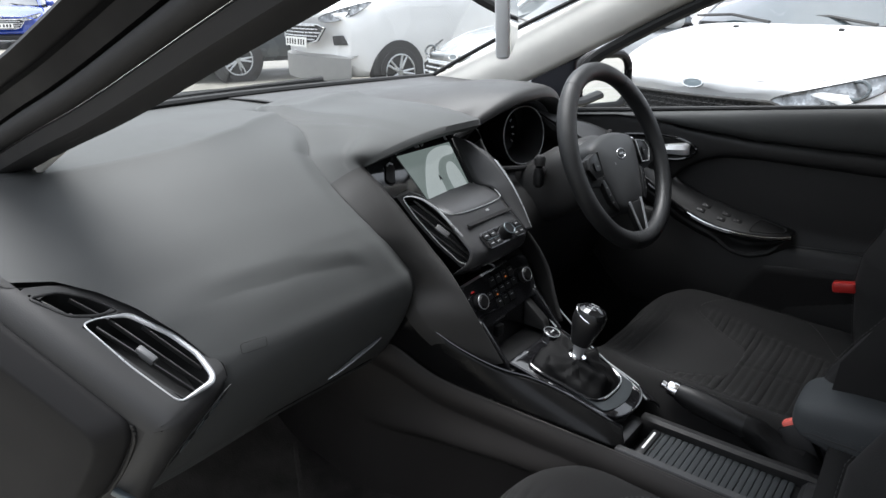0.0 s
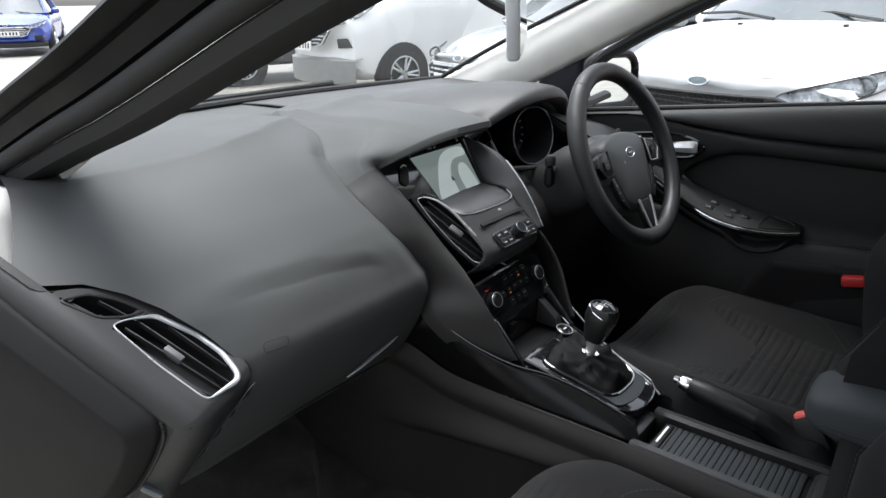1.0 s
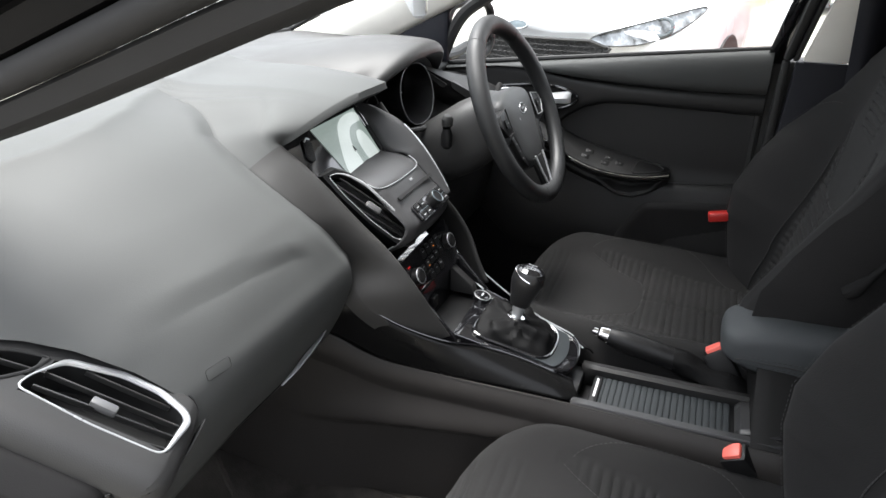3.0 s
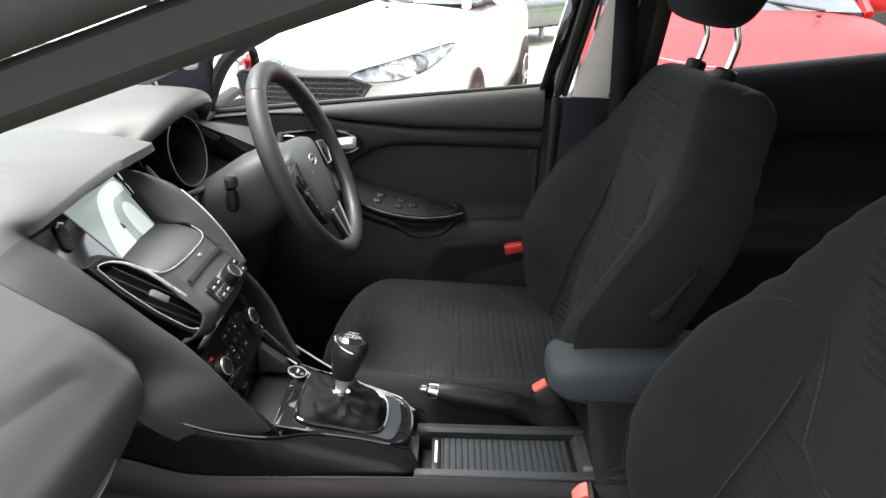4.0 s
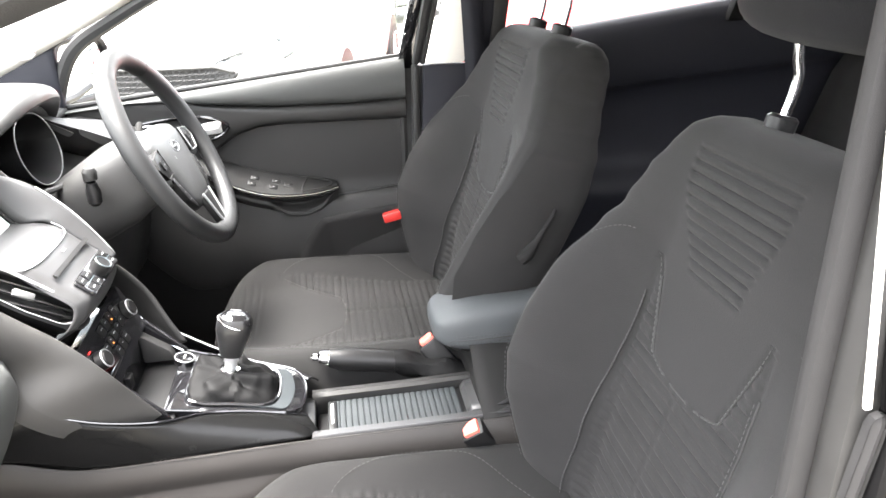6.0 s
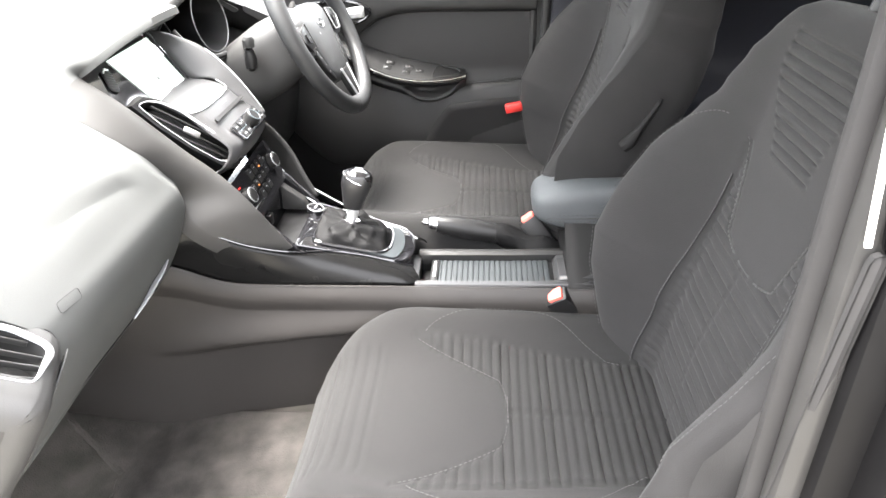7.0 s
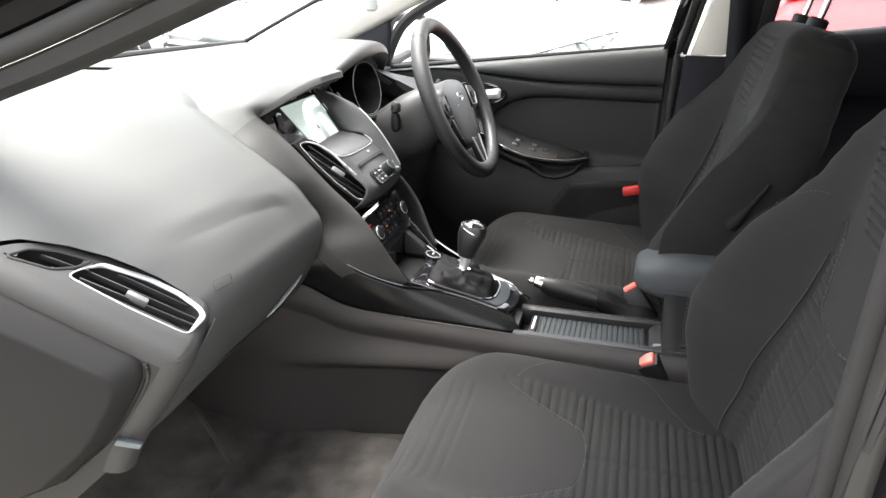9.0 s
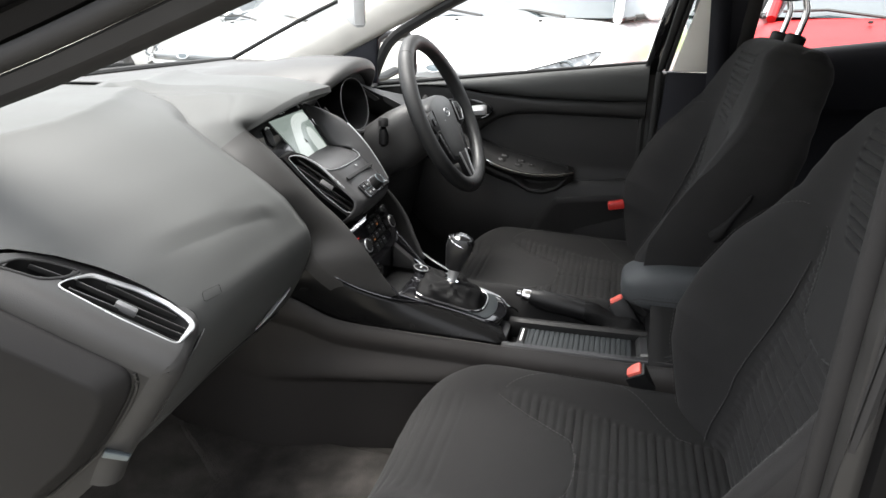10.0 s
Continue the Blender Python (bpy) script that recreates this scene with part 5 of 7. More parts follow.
part("badge", lathe([(0.0, 0.004), (0.013, 0.004), (0.0165, 0.002), (0.017, 0.0), (0.0, 0.0)], lg @ Matrix.Diagonal((1, 0.62, 1, 1)), 28), RADIO, wheel, "plain oval badge")
part("badge_ring", tube([lg @ Vector((0.0168 * math.cos(a), 0.0105 * math.sin(a), 0.004)) for a in np.linspace(0, 2 * math.pi, 32)[:-1]], 0.0009, 6, True), LEG, wheel, "satin badge ring")
part("badge_mark", plate(rounded(0.017, 0.0035, 0.0015), 0.001, lg @ Matrix.Translation((0, 0, 0.0042))), LEG, wheel)
part("warning_mark", plate(rounded(0.007, 0.006, 0.001), 0.0006, mwh @ Matrix.Translation((-0.03, 0.006, 0.0065))), GREYPRINT, wheel)
for s in (-1, 1):
    sp = [(s * 0.070, 0.046), (s * 0.12, 0.032), (s * 0.168, 0.030), (s * 0.168, -0.016), (s * 0.125, -0.026), (s * 0.070, -0.030)]
    part("spoke", plate(sp if s > 0 else sp[::-1], 0.016, mwh @ Matrix.Translation((0, 0, -0.020)), 0.005), LEATHER, wheel, "black side spoke")
    kpad = [(s * 0.086, 0.040), (s * 0.122, 0.032), (s * 0.134, 0.012), (s * 0.118, -0.012), (s * 0.086, -0.010)]
    sk = part("switch_pad", plate(kpad if s > 0 else kpad[::-1], 0.010, mwh @ Matrix.Translation((0, 0, -0.006)), 0.002), DARK, wheel, "black switch pad")
    part("pad_edge", tube([mwh @ Vector((x, y, 0.0045)) for x, y in kpad], 0.0013, 6, True), SATIN if s > 0 else TRIM, sk, "thin pad edge")
    part("switch", plate(rounded(0.018, 0.018, 0.004), 0.003, mwh @ Matrix.Translation((s * 0.106, 0.013, 0.0045))), DARK, sk)
    part("switch_mark", plate(rounded(0.007, 0.0016, 0.0006), 0.0006, mwh @ Matrix.Translation((s * 0.104, 0.013, 0.0076))), TABGREY, sk)
    lp = [(s * 0.082, -0.016), (s * 0.094, -0.022), (s * 0.082, -0.066), (s * 0.062, -0.090), (s * 0.058, -0.082)]
    lsw = part("lower_switch", plate(lp if s > 0 else lp[::-1], 0.012, mwh @ Matrix.Translation((0, 0, -0.012)), 0.002), DARK, wheel, "black lower switch pad")
    for y in (-0.034, -0.050, -0.066):
        part("switch_mark", plate(rounded(0.0045, 0.0025, 0.0008), 0.0006, mwh @ Matrix.Translation((s * (0.083 + 0.24 * (y + 0.034)), y, 0.0002))), TABGREY, lsw)
legs = [(-0.028, -0.100), (0.028, -0.100), (0.014, -0.172), (-0.014, -0.172)]
part("lower_spoke", plate(legs[::-1], 0.014, mw @ Matrix.Translation((0, 0, -0.006)), 0.004), DARK, wheel, "black lower spoke")
vee = cr([(-0.026, -0.096, 0), (-0.018, -0.138, 0), (-0.011, -0.164, 0), (0.0, -0.170, 0), (0.011, -0.164, 0), (0.018, -0.138, 0), (0.026, -0.096, 0)], 30)
part("spoke_trim", tube([mw @ Vector((p.x, p.y, 0.009)) for p in vee], 0.0034, 8, up=up, flat=0.7), LEG, wheel, "satin silver spoke trim")

col = thing("steering_column", "black column shroud with two control stalks", "steering column")
rows = []
for d, hw, hh, dz in ((-0.035, 0.055, 0.052, 0.0), (-0.06, 0.075, 0.066, -0.004), (-0.12, 0.082, 0.074, -0.012), (-0.20, 0.078, 0.070, -0.02), (-0.28, 0.07, 0.06, -0.03)):
    rows.append([mw @ Vector((hw * math.copysign(abs(math.cos(a)) ** 0.6, math.cos(a)), dz + hh * math.copysign(abs(math.sin(a)) ** 0.6, math.sin(a)), d)) for a in np.linspace(0, 2 * math.pi, 37)[:-1]])
part("shroud", loft(rows, True, True), PANEL, col, "charcoal column shroud")
st = part("stalk", tube(cr([(0.262, 0.245, 0.842), (0.215, 0.222, 0.838), (0.190, 0.213, 0.836)], 8), [0.008] * 8, 10), DARK, col, "black control stalk")
part("stalk_body", tube([(0.1885, 0.213, 0.812), (0.188, 0.213, 0.818), (0.188, 0.2125, 0.838), (0.187, 0.212, 0.852), (0.187, 0.212, 0.857)], [0.006, 0.0115, 0.012, 0.0085, 0.006], 14), DARK, st, "black stalk body")
part("stalk_end", tube([(0.187, 0.212, 0.855), (0.187, 0.212, 0.859), (0.187, 0.2115, 0.873), (0.187, 0.211, 0.879)], [0.008, 0.0115, 0.012, 0.008], 14), TRIM, st, "grey stalk end")
st = part("stalk", tube([mw @ Vector(p) for p in ((0.07, 0.016, -0.085), (0.11, 0.042, -0.077), (0.132, 0.056, -0.072), (0.138, 0.060, -0.071))], [0.006, 0.0055, 0.0075, 0.005], 12, flat=0.8), MATT, col, "black wiper stalk")

rv = thing("interior_mirror", "charcoal interior rear-view mirror on a windscreen stalk", "mirror")
mi = basis((0.112, 0.240, 1.146), (0.87, 0.49, 0.04), (-0.05, 0.02, 1))
o = [(p.x, p.y) for p in cr([(-0.118, -0.048, 0), (-0.100, -0.060, 0), (0.0, -0.056, 0), (0.105, -0.050, 0), (0.118, -0.03, 0), (0.118, 0.035, 0), (0.10, 0.052, 0), (0.0, 0.058, 0), (-0.105, 0.060, 0), (-0.120, 0.045, 0)], 50, True)]
part("housing", plate(o, -0.024, mi, 0.006), mat("mirror_shell", (0.50, 0.51, 0.52), 0.4, mottle=0.06), rv, "grey mirror housing")
part("mirror_glass", plate([(x * 0.94, y * 0.90) for x, y in o], 0.001, mi @ Matrix.Translation((0, 0, 0.0004))), MIRROR, rv, "silvered glass")
part("stalk", tube(cr([(0.098, 0.262, 1.16), (0.07, 0.31, 1.19), (0.02, 0.33, 1.24)], 10), 0.011, 10), TRIM, rv, "charcoal stalk")

# ---- middle console
con = thing("centre_console", "charcoal centre console with gloss black sides and roller tray", "centre console")
# side wall facing the passenger, with its soft pocket line
top = cr([(-0.205, 0.335, 0.60), (-0.190, 0.270, 0.578), (-0.165, 0.195, 0.533), (-0.140, 0.08, 0.512), (-0.118, -0.05, 0.497), (-0.104, -0.14, 0.487), (-0.104, -0.30, 0.486), (-0.108, -0.43, 0.487), (-0.11, -0.60, 0.49)], 50)
rows = []
for p in top:
    zb = FLOOR - 0.01 + 0.10 * blend(p.y, 0.42, 0.66)
    n = 96
    r = []
    for i in range(n):
        k = i / (n - 1)
        z = p.z + (zb - p.z) * k
        ridge = 0.017 * math.exp(-((z - 0.414) / (0.042 if z > 0.414 else 0.007)) ** 2) * (1 - blend(p.y, 0.16, 0.36))
        r.append(Vector((p.x - 0.006 * math.sin(math.pi * min(1, k * 6)) - 0.012 * k - ridge, p.y, z)))
    rows.append(r)
rows = [[Vector((-0.215 - 0.02 * k, 0.66, 0.62 - 0.30 * k)) for k in np.linspace(0, 1, 96)]] + rows
part("side_wall", loft(rows), TAUPE, con, "warm charcoal side wall", thick=0.006)
part("wall_seam", tube([Vector((p.x - 0.0045 - 0.0095 * (1 - blend(p.y, 0.16, 0.36)), p.y, 0.4085)) for p in top[12:46]], 0.0014, 5), DARK, con)
part("edge_bead", tube([p + Vector((-0.002, 0, 0.001)) for p in top[4:]], 0.0022, 6), TAUPE, con)
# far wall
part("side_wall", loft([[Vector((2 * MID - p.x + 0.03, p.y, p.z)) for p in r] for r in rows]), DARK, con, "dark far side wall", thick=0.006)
# gloss black flank under the dash ribbon
up = cr([(-0.200, 0.285, 0.660), (-0.188, 0.225, 0.650), (-0.160, 0.155, 0.605), (-0.132, 0.088, 0.576), (-0.100, 0.03, 0.560), (-0.080, -0.03, 0.540), (-0.070, -0.085, 0.520), (-0.060, -0.118, 0.505)], 40)
dn = cr([(-0.205, 0.30, 0.590), (-0.186, 0.262, 0.574), (-0.163, 0.190, 0.533), (-0.140, 0.08, 0.513), (-0.120, -0.02, 0.501), (-0.108, -0.08, 0.494), (-0.098, -0.120, 0.489), (-0.080, -0.135, 0.487)], 40)
rows = [[p.lerp(q, k) + Vector((-0.004 * math.sin(math.pi * k), 0, 0.002 * math.sin(math.pi * k))) for k in np.linspace(0, 1, 9)] for p, q in zip(up, dn)]
part("gloss_flank", loft(rows), PIANO, con, "gloss black flank", thick=0.003)
part("chrome_line", tube([p + Vector((-0.001, -0.001, 0.002)) for p in up[3:]], 0.0016, 6), GLOSS, con, "thin gloss line along the flank")
farl = [Vector((2 * MID - p.x + 0.005, p.y, p.z + 0.004)) for p in up[8:]]
part("chrome_line", tube(farl, 0.0015, 6), LEG, con, "thin satin line along the far edge")
part("gloss_flank", loft([[Vector((2 * MID - p.x + 0.008, p.y, p.z)) for p in r] for r in rows]), GLOSS, con, "gloss black far flank", thick=0.003)
# bright line up the far edge of the heater panel
part("chrome_line", tube(cr([(0.085, 0.185, 0.70), (0.088, 0.160, 0.655), (0.082, 0.125, 0.60), (0.078, 0.09, 0.572)], 16), 0.002, 6), SATIN, con, "thin satin line beside the heater panel")
# cubby under the heater panel
part("cubby_back", box(-0.105, 0.085, 0.150, 0.165, 0.555, 0.64, 0.004), GLOSS, con, "dark open cubby")
part("cubby_floor", box(-0.115, 0.090, 0.075, 0.165, 0.552, 0.560, 0.003), DARK, con)
for x in (-0.108, 0.078):
    part("cubby_cheek", plate([(0.165, 0.55), (0.165, 0.645), (0.14, 0.635), (0.085, 0.575), (0.075, 0.555)], 0.008, Matrix(((0, 0, 1, x), (1, 0, 0, 0), (0, 1, 0, 0), (0, 0, 0, 1))), 0.002), GLOSS, con)
part("socket", box(-0.05, -0.030, 0.142, 0.152, 0.583, 0.606, 0.003), DARK, con, "black power socket")
part("cubby_corner", plate([(0.150, 0.57), (0.150, 0.625), (0.105, 0.59), (0.098, 0.57)], 0.02, Matrix(((0, 0, 1, 0.050), (1, 0, 0, 0), (0, 1, 0, 0), (0, 0, 0, 1))), 0.003), TRIM, con, "grey cubby corner")
# gear deck
deck = basis((MID + 0.005, -0.005, 0.545), (1, 0, 0), (0, 0.965, 0.26))
o = [(p.x, p.y) for p in cr([(-0.088, 0.10, 0), (-0.070, -0.04, 0), (-0.055, -0.10, 0), (0.0, -0.116, 0), (0.055, -0.10, 0), (0.070, -0.04, 0), (0.088, 0.10, 0)], 40)]
part("gear_deck", plate(o, -0.02, deck, 0.003), GLOSS, con, "gloss black gear deck")
part("deck_rim", tube([deck @ Vector((x, y, 0.001)) for x, y in o], 0.0018, 6), GLOSS, con, "gloss rim of the gear deck")
part("deck_rim", tube([deck @ Vector((x, y, 0.003)) for x, y in o[27:37]], 0.0014, 6), LEG, con, "satin end of the gear deck")
o2 = [(p.x, p.y) for p in cr([(-0.052, -0.085, 0), (0.0, -0.096, 0), (0.052, -0.085, 0), (0.058, -0.06, 0), (0.06, 0.0, 0), (0.045, -0.062, 0), (0.0, -0.074, 0), (-0.045, -0.062, 0), (-0.06, 0.0, 0), (-0.058, -0.06, 0)], 60, True)]
part("deck_inlay", plate(o2, 0.003, deck), INLAY, con, "blue-grey satin inlay")
fr = cr([(-0.062, 0.066, 0), (-0.060, 0.0, 0), (-0.048, -0.058, 0), (0.0, -0.070, 0), (0.048, -0.058, 0), (0.060, 0.0, 0), (0.062, 0.066, 0), (0.0, 0.072, 0)], 60, True)
part("gaiter_frame", tube([deck @ Vector((p.x, p.y, 0.004)) for p in fr], 0.0032, 8, True), GLOSS, con, "gloss black gaiter frame")
part("gaiter_trim", tube([deck @ Vector((p.x * 1.02, p.y * 1.02, 0.006)) for p in fr[18:34]], 0.0016, 8), LEG, con, "chrome end of the gaiter frame")
sb = deck @ Matrix.Translation((0.052, 0.092, 0.0))
b = part("start_button", lathe([(0.0, 0.010), (0.012, 0.010), (0.0155, 0.008), (0.0165, 0.0), (0.0, 0.0)], sb, 28), GLOSS, con, "round black start button")
part("button_ring", tube([sb @ Vector((0.0158 * math.cos(a), 0.0158 * math.sin(a), 0.0085)) for a in np.linspace(0, 2 * math.pi, 28)[:-1]], 0.0010, 6, True), LEG, b, "satin button ring")
part("button_mark", plate(rounded(0.012, 0.003, 0.001), 0.0005, sb @ Matrix.Translation((0, 0, 0.0102))), GREYPRINT, b)
for x, y in ((0.060, 0.052), (0.063, 0.022)):
    part("deck_key", plate(rounded(0.018, 0.024, 0.002), 0.003, deck @ Matrix.Translation((x, y, 0.0005)), 0.0008), GUN, con, "small blue-grey key")

# roller tray
tz = 0.487
part("tray_frame", loft([[(x, y, z + 0.02 * max(0, -0.30 - y)) for x, z in ((-0.104, tz - 0.002), (-0.100, tz + 0.004), (-0.088, tz + 0.004), (-0.084, tz - 0.004), (-0.084, tz - 0.03))] for y in np.linspace(-0.125, -0.46, 12)]), RADIO, con, "charcoal tray frame", thick=0.002)
part("tray_frame", loft([[(x, y, z + 0.02 * max(0, -0.30 - y)) for x, z in ((0.004, tz - 0.03), (0.004, tz + 0.006), (0.010, tz + 0.010), (0.022, tz + 0.008), (0.028, tz - 0.03))] for y in np.linspace(-0.125, -0.46, 12)]), TRIM, con, "charcoal far tray edge", thick=0.002)
part("tray_floor", box(-0.086, 0.006, -0.42, -0.12, tz - 0.045, tz - 0.03, 0.002), DARK, con)
part("tray_end", loft([[(x, y, z) for x in np.linspace(-0.086, 0.006, 6)] for y, z in ((-0.385, tz - 0.03), (-0.385, tz - 0.004), (-0.392, tz + 0.006), (-0.42, tz + 0.010), (-0.46, tz + 0.012))]), RADIO, con, thick=0.002)
part("tray_end", loft([[(x, y, z) for x in np.linspace(-0.086, 0.006, 6)] for y, z in ((-0.128, tz - 0.03), (-0.128, tz + 0.0), (-0.120, tz + 0.004), (-0.105, tz + 0.004))]), RADIO, con, thick=0.002)
for i in range(21):
    y = -0.165 - i * 0.0103
    part("shutter_slat", loft([[(x, y + 0.0049 * math.cos(a), tz - 0.007 + 0.0015 * max(0.0, math.sin(a)) ** 0.5 + 0.02 * max(0, -0.30 - y)) for x in (-0.083, -0.04, 0.003)] for a in np.linspace(0, math.pi, 6)]), SLAT, con)
part("shutter_bed", box(-0.084, 0.004, -0.385, -0.160, tz - 0.016, tz - 0.008), DARK, con)
part("shutter_grip", box(-0.080, 0.0, -0.166, -0.150, tz - 0.014, tz - 0.001, 0.004), DARK, con, "rounded shutter grip")
part("grip_line", box(-0.066, -0.012, -0.160, -0.156, tz - 0.001, tz + 0.0006, 0.001), PRINT, con, "white grip line")

# box under the armrest
part("box_body", loft([[Vector((x, y, z)) for x, z in ((-0.108, 0.36), (-0.108, 0.49), (-0.06 + 0.03 * k, 0.505), (0.005 + 0.01 * k, 0.56), (0.13, 0.56), (0.14, 0.49), (0.14, 0.36))] for k, y in ((0, -0.405), (0, -0.43), (1, -0.50), (1, -0.72))]), MATT, con, "charcoal storage box", thick=0.004)
part("box_front", loft([[(x, -0.405 + 0.0 - 0.02 * k, 0.49 + 0.07 * k) for x in np.linspace(-0.082 + 0.088 * k, 0.13, 5)] for k in np.linspace(0, 1, 5)]), MATT, con, thick=0.004)

ar = thing("armrest", "padded black leatherette armrest lid with double stitching", "armrest")
def cushion(x0, x1, y0, y1, z0, z1, e=0.35, n=26, lean=0.0, droop=0.0):
    rows = []
    for i in range(n):
        v = -math.pi / 2 + math.pi * i / (n - 1)
        c, s = abs(math.cos(v)) ** e, math.copysign(abs(math.sin(v)) ** (e * 1.3), math.sin(v))
        rows.append([Vector(((x0 + x1) / 2 + (x1 - x0) / 2 * c * math.copysign(abs(math.cos(a)) ** e, math.cos(a)), (y0 + y1) / 2 + (y1 - y0) / 2 * c * math.copysign(abs(math.sin(a)) ** e, math.sin(a)), (z0 + z1) / 2 + (z1 - z0) / 2 * s)) for a in np.linspace(0, 2 * math.pi, 49)[:-1]])
        for p in rows[-1]:
            u = blend(p.y, y1 - 0.13, y1) if droop else 0.0
            c = (z0 + z1) / 2
            p.z = c + (p.z - c) * (1 - 0.24 * u * u) - droop * u + lean * (p.y - (y0 + y1) / 2)
    return loft(rows, True, True)


AX0, AX1, AY0, AY1 = 0.005, 0.150, -0.67, -0.345
part("lid", cushion(AX0, AX1, AY0, AY1, 0.540, 0.634, 0.42, lean=-0.02, droop=0.003), ARMLEATHER, ar, "padded leatherette lid")
part("lid_base", cushion(AX0 + 0.022, AX1 - 0.022, AY0, AY1 - 0.045, 0.528, 0.560, 0.3), DARK, ar)
def around(z, g):
    out = []
    for a in np.linspace(0, 2 * math.pi, 80):
        out.append(Vector(((AX0 + AX1) / 2 + ((AX1 - AX0) / 2 + g) * math.copysign(abs(math.cos(a)) ** 0.46, math.cos(a)), (AY0 + AY1) / 2 + ((AY1 - AY0) / 2 + g) * math.copysign(abs(math.sin(a)) ** 0.46, math.sin(a)), z - 0.024 * blend(math.sin(a), 0.55, 1.0) - 0.02 * (((AY1 - AY0) / 2) * math.copysign(abs(math.sin(a)) ** 0.42, math.sin(a))))))
    return out


for z, g in ((0.581, 0.0005), (0.567, 0.0)):
    stitches(around(z, g)[30:71], DTHREAD, ar, r=0.0009)
part("seam", tube(around(0.574, 0.0003)[30:71], 0.0012, 6), DTHREAD, ar, "seam round the lid")

# ---- gear lever
gl = thing("gear_lever", "black gear lever with chrome collar and leather gaiter", "gear lever")
GR = Vector((-0.007, 0.0, 0.575))
GT = Vector((-0.003, -0.018, 0.672))
ax = (GT - GR).normalized()
mg = basis(GR, (1, 0, 0), Vector((0, 1, 0)) - ax * ax.y)
rows = []
N = 64
for i in range(16):
    k = i / 15
    r = []
    for j in range(N):
        a = 2 * math.pi * j / N
        b = fr[round(j * 60 / N) % 60]
        base = deck @ Vector((b.x * 0.96, b.y * 0.96, 0.002))
        ang = math.atan2(b.y, b.x)
        tip = GR + Vector((0.0125 * math.cos(ang), 0.0125 * math.sin(ang), 0.0))
        q = k ** 1.35
        p = base.lerp(tip, q)
        p.z += 0.013 * math.sin(math.pi * k ** 0.7) * (1 - 0.2 * math.cos(ang * 2))
        f = math.sin(math.pi * k) * (0.007 * math.sin(4 * ang + 1.3 + 3 * k) + 0.005 * math.sin(7 * ang + 5 * k) + 0.0025 * math.sin(11 * ang - 9 * k))
        d = (p - GR)
        d.z = 0
        p += d.normalized() * f + Vector((0, 0, f * 0.6))
        r.append(p)
    rows.append(r)
part("gaiter", loft(rows, True), GAITER, gl, "creased black leather gaiter")
part("collar", lathe([(0.012, -0.006), (0.0165, -0.005), (0.0175, 0.0), (0.0165, 0.005), (0.011, 0.007), (0.0, 0.007)], mg, 28), CHROME, gl, "chrome collar")
part("shaft", lathe([(0.0100, 0.004), (0.0100, 0.016), (0.0115, 0.017), (0.0115, 0.032), (0.0095, 0.034), (0.0, 0.034)], mg, 24), SATIN, gl, "satin collar sleeve")
rows = []
for h, a, b, dy in ((0.028, 0.011, 0.011, 0), (0.031, 0.017, 0.018, 0), (0.042, 0.0190, 0.0205, 0.0), (0.060, 0.0215, 0.0245, -0.001), (0.078, 0.0235, 0.0285, -0.002), (0.092, 0.0230, 0.0280, -0.003), (0.101, 0.0190, 0.023, -0.003), (0.1045, 0.012, 0.014, -0.003), (0.1052, 0.001, 0.001, -0.003)):
    rows.append([mg @ Vector((a * math.copysign(abs(math.cos(t)) ** 0.8, math.cos(t)), dy + b * math.copysign(abs(math.sin(t)) ** 0.8, math.sin(t)), h)) for t in np.linspace(0, 2 * math.pi, 33)[:-1]])
part("knob", loft(rows, True, True), KNOB, gl, "black leather gear knob")
kt = mg @ Matrix.Translation((0, -0.003, 0.1010))
part("cap_ring", tube([kt @ Vector((0.0228 * math.cos(a), 0.0268 * math.sin(a), -0.003 - 0.017 * (0.5 - 0.5 * math.sin(a)))) for a in np.linspace(0, 2 * math.pi, 32)[:-1]], 0.0014, 6, True), CHROME, gl, "chrome line round the knob cap")
cap = part("cap", lathe([(0.0, 0.0062), (0.010, 0.0057), (0.0165, 0.003), (0.0200, 0.0), (0.0, 0.0)], kt @ Matrix.Diagonal((1, 1.15, 1, 1)), 28), GLOSS, gl, "gloss black shift cap")
for x in (-0.008, 0.0, 0.008):
    part("shift_line", box(x - 0.0004, x + 0.0004, -0.008, 0.008, 0.0045, 0.0066, m=kt), LEG, cap)
part("shift_line", box(-0.008, 0.008, -0.0004, 0.0004, 0.0045, 0.0066, m=kt), LEG, cap)

# ---- handbrake
hb = thing("handbrake", "black leather handbrake lever with bright chrome button", "handbrake")
HA, HB = Vector((0.084, -0.140, 0.523)), Vector((0.080, -0.36, 0.485))
pts = [HA.lerp(HB, k) for k in np.linspace(0, 1, 14)]
part("grip", tube(pts[1:9], [0.015, 0.0185, 0.0200, 0.0200, 0.0195, 0.0195, 0.019, 0.0185], 16, flat=1.1), DARK, hb, "smooth black grip")
part("end_cap", tube([HA + (HA - HB).normalized() * d for d in (-0.020, -0.012, 0.0, 0.004)], [0.0145, 0.0150, 0.0130, 0.008], 16), CHROME, hb, "chrome end cap")
part("button", tube([HA + (HA - HB).normalized() * d for d in (0.002, 0.012, 0.016)], [0.0075, 0.0075, 0.004], 14), CHROME, hb, "chrome release button")
part("grip_seam", tube([p + Vector((0, 0, 0.0215)) for p in pts[2:8]], 0.0008, 5), DTHREAD, hb)
part("grip_band", tube(pts[8:10], [0.0200, 0.0200], 16), DARK, hb)
rows = []
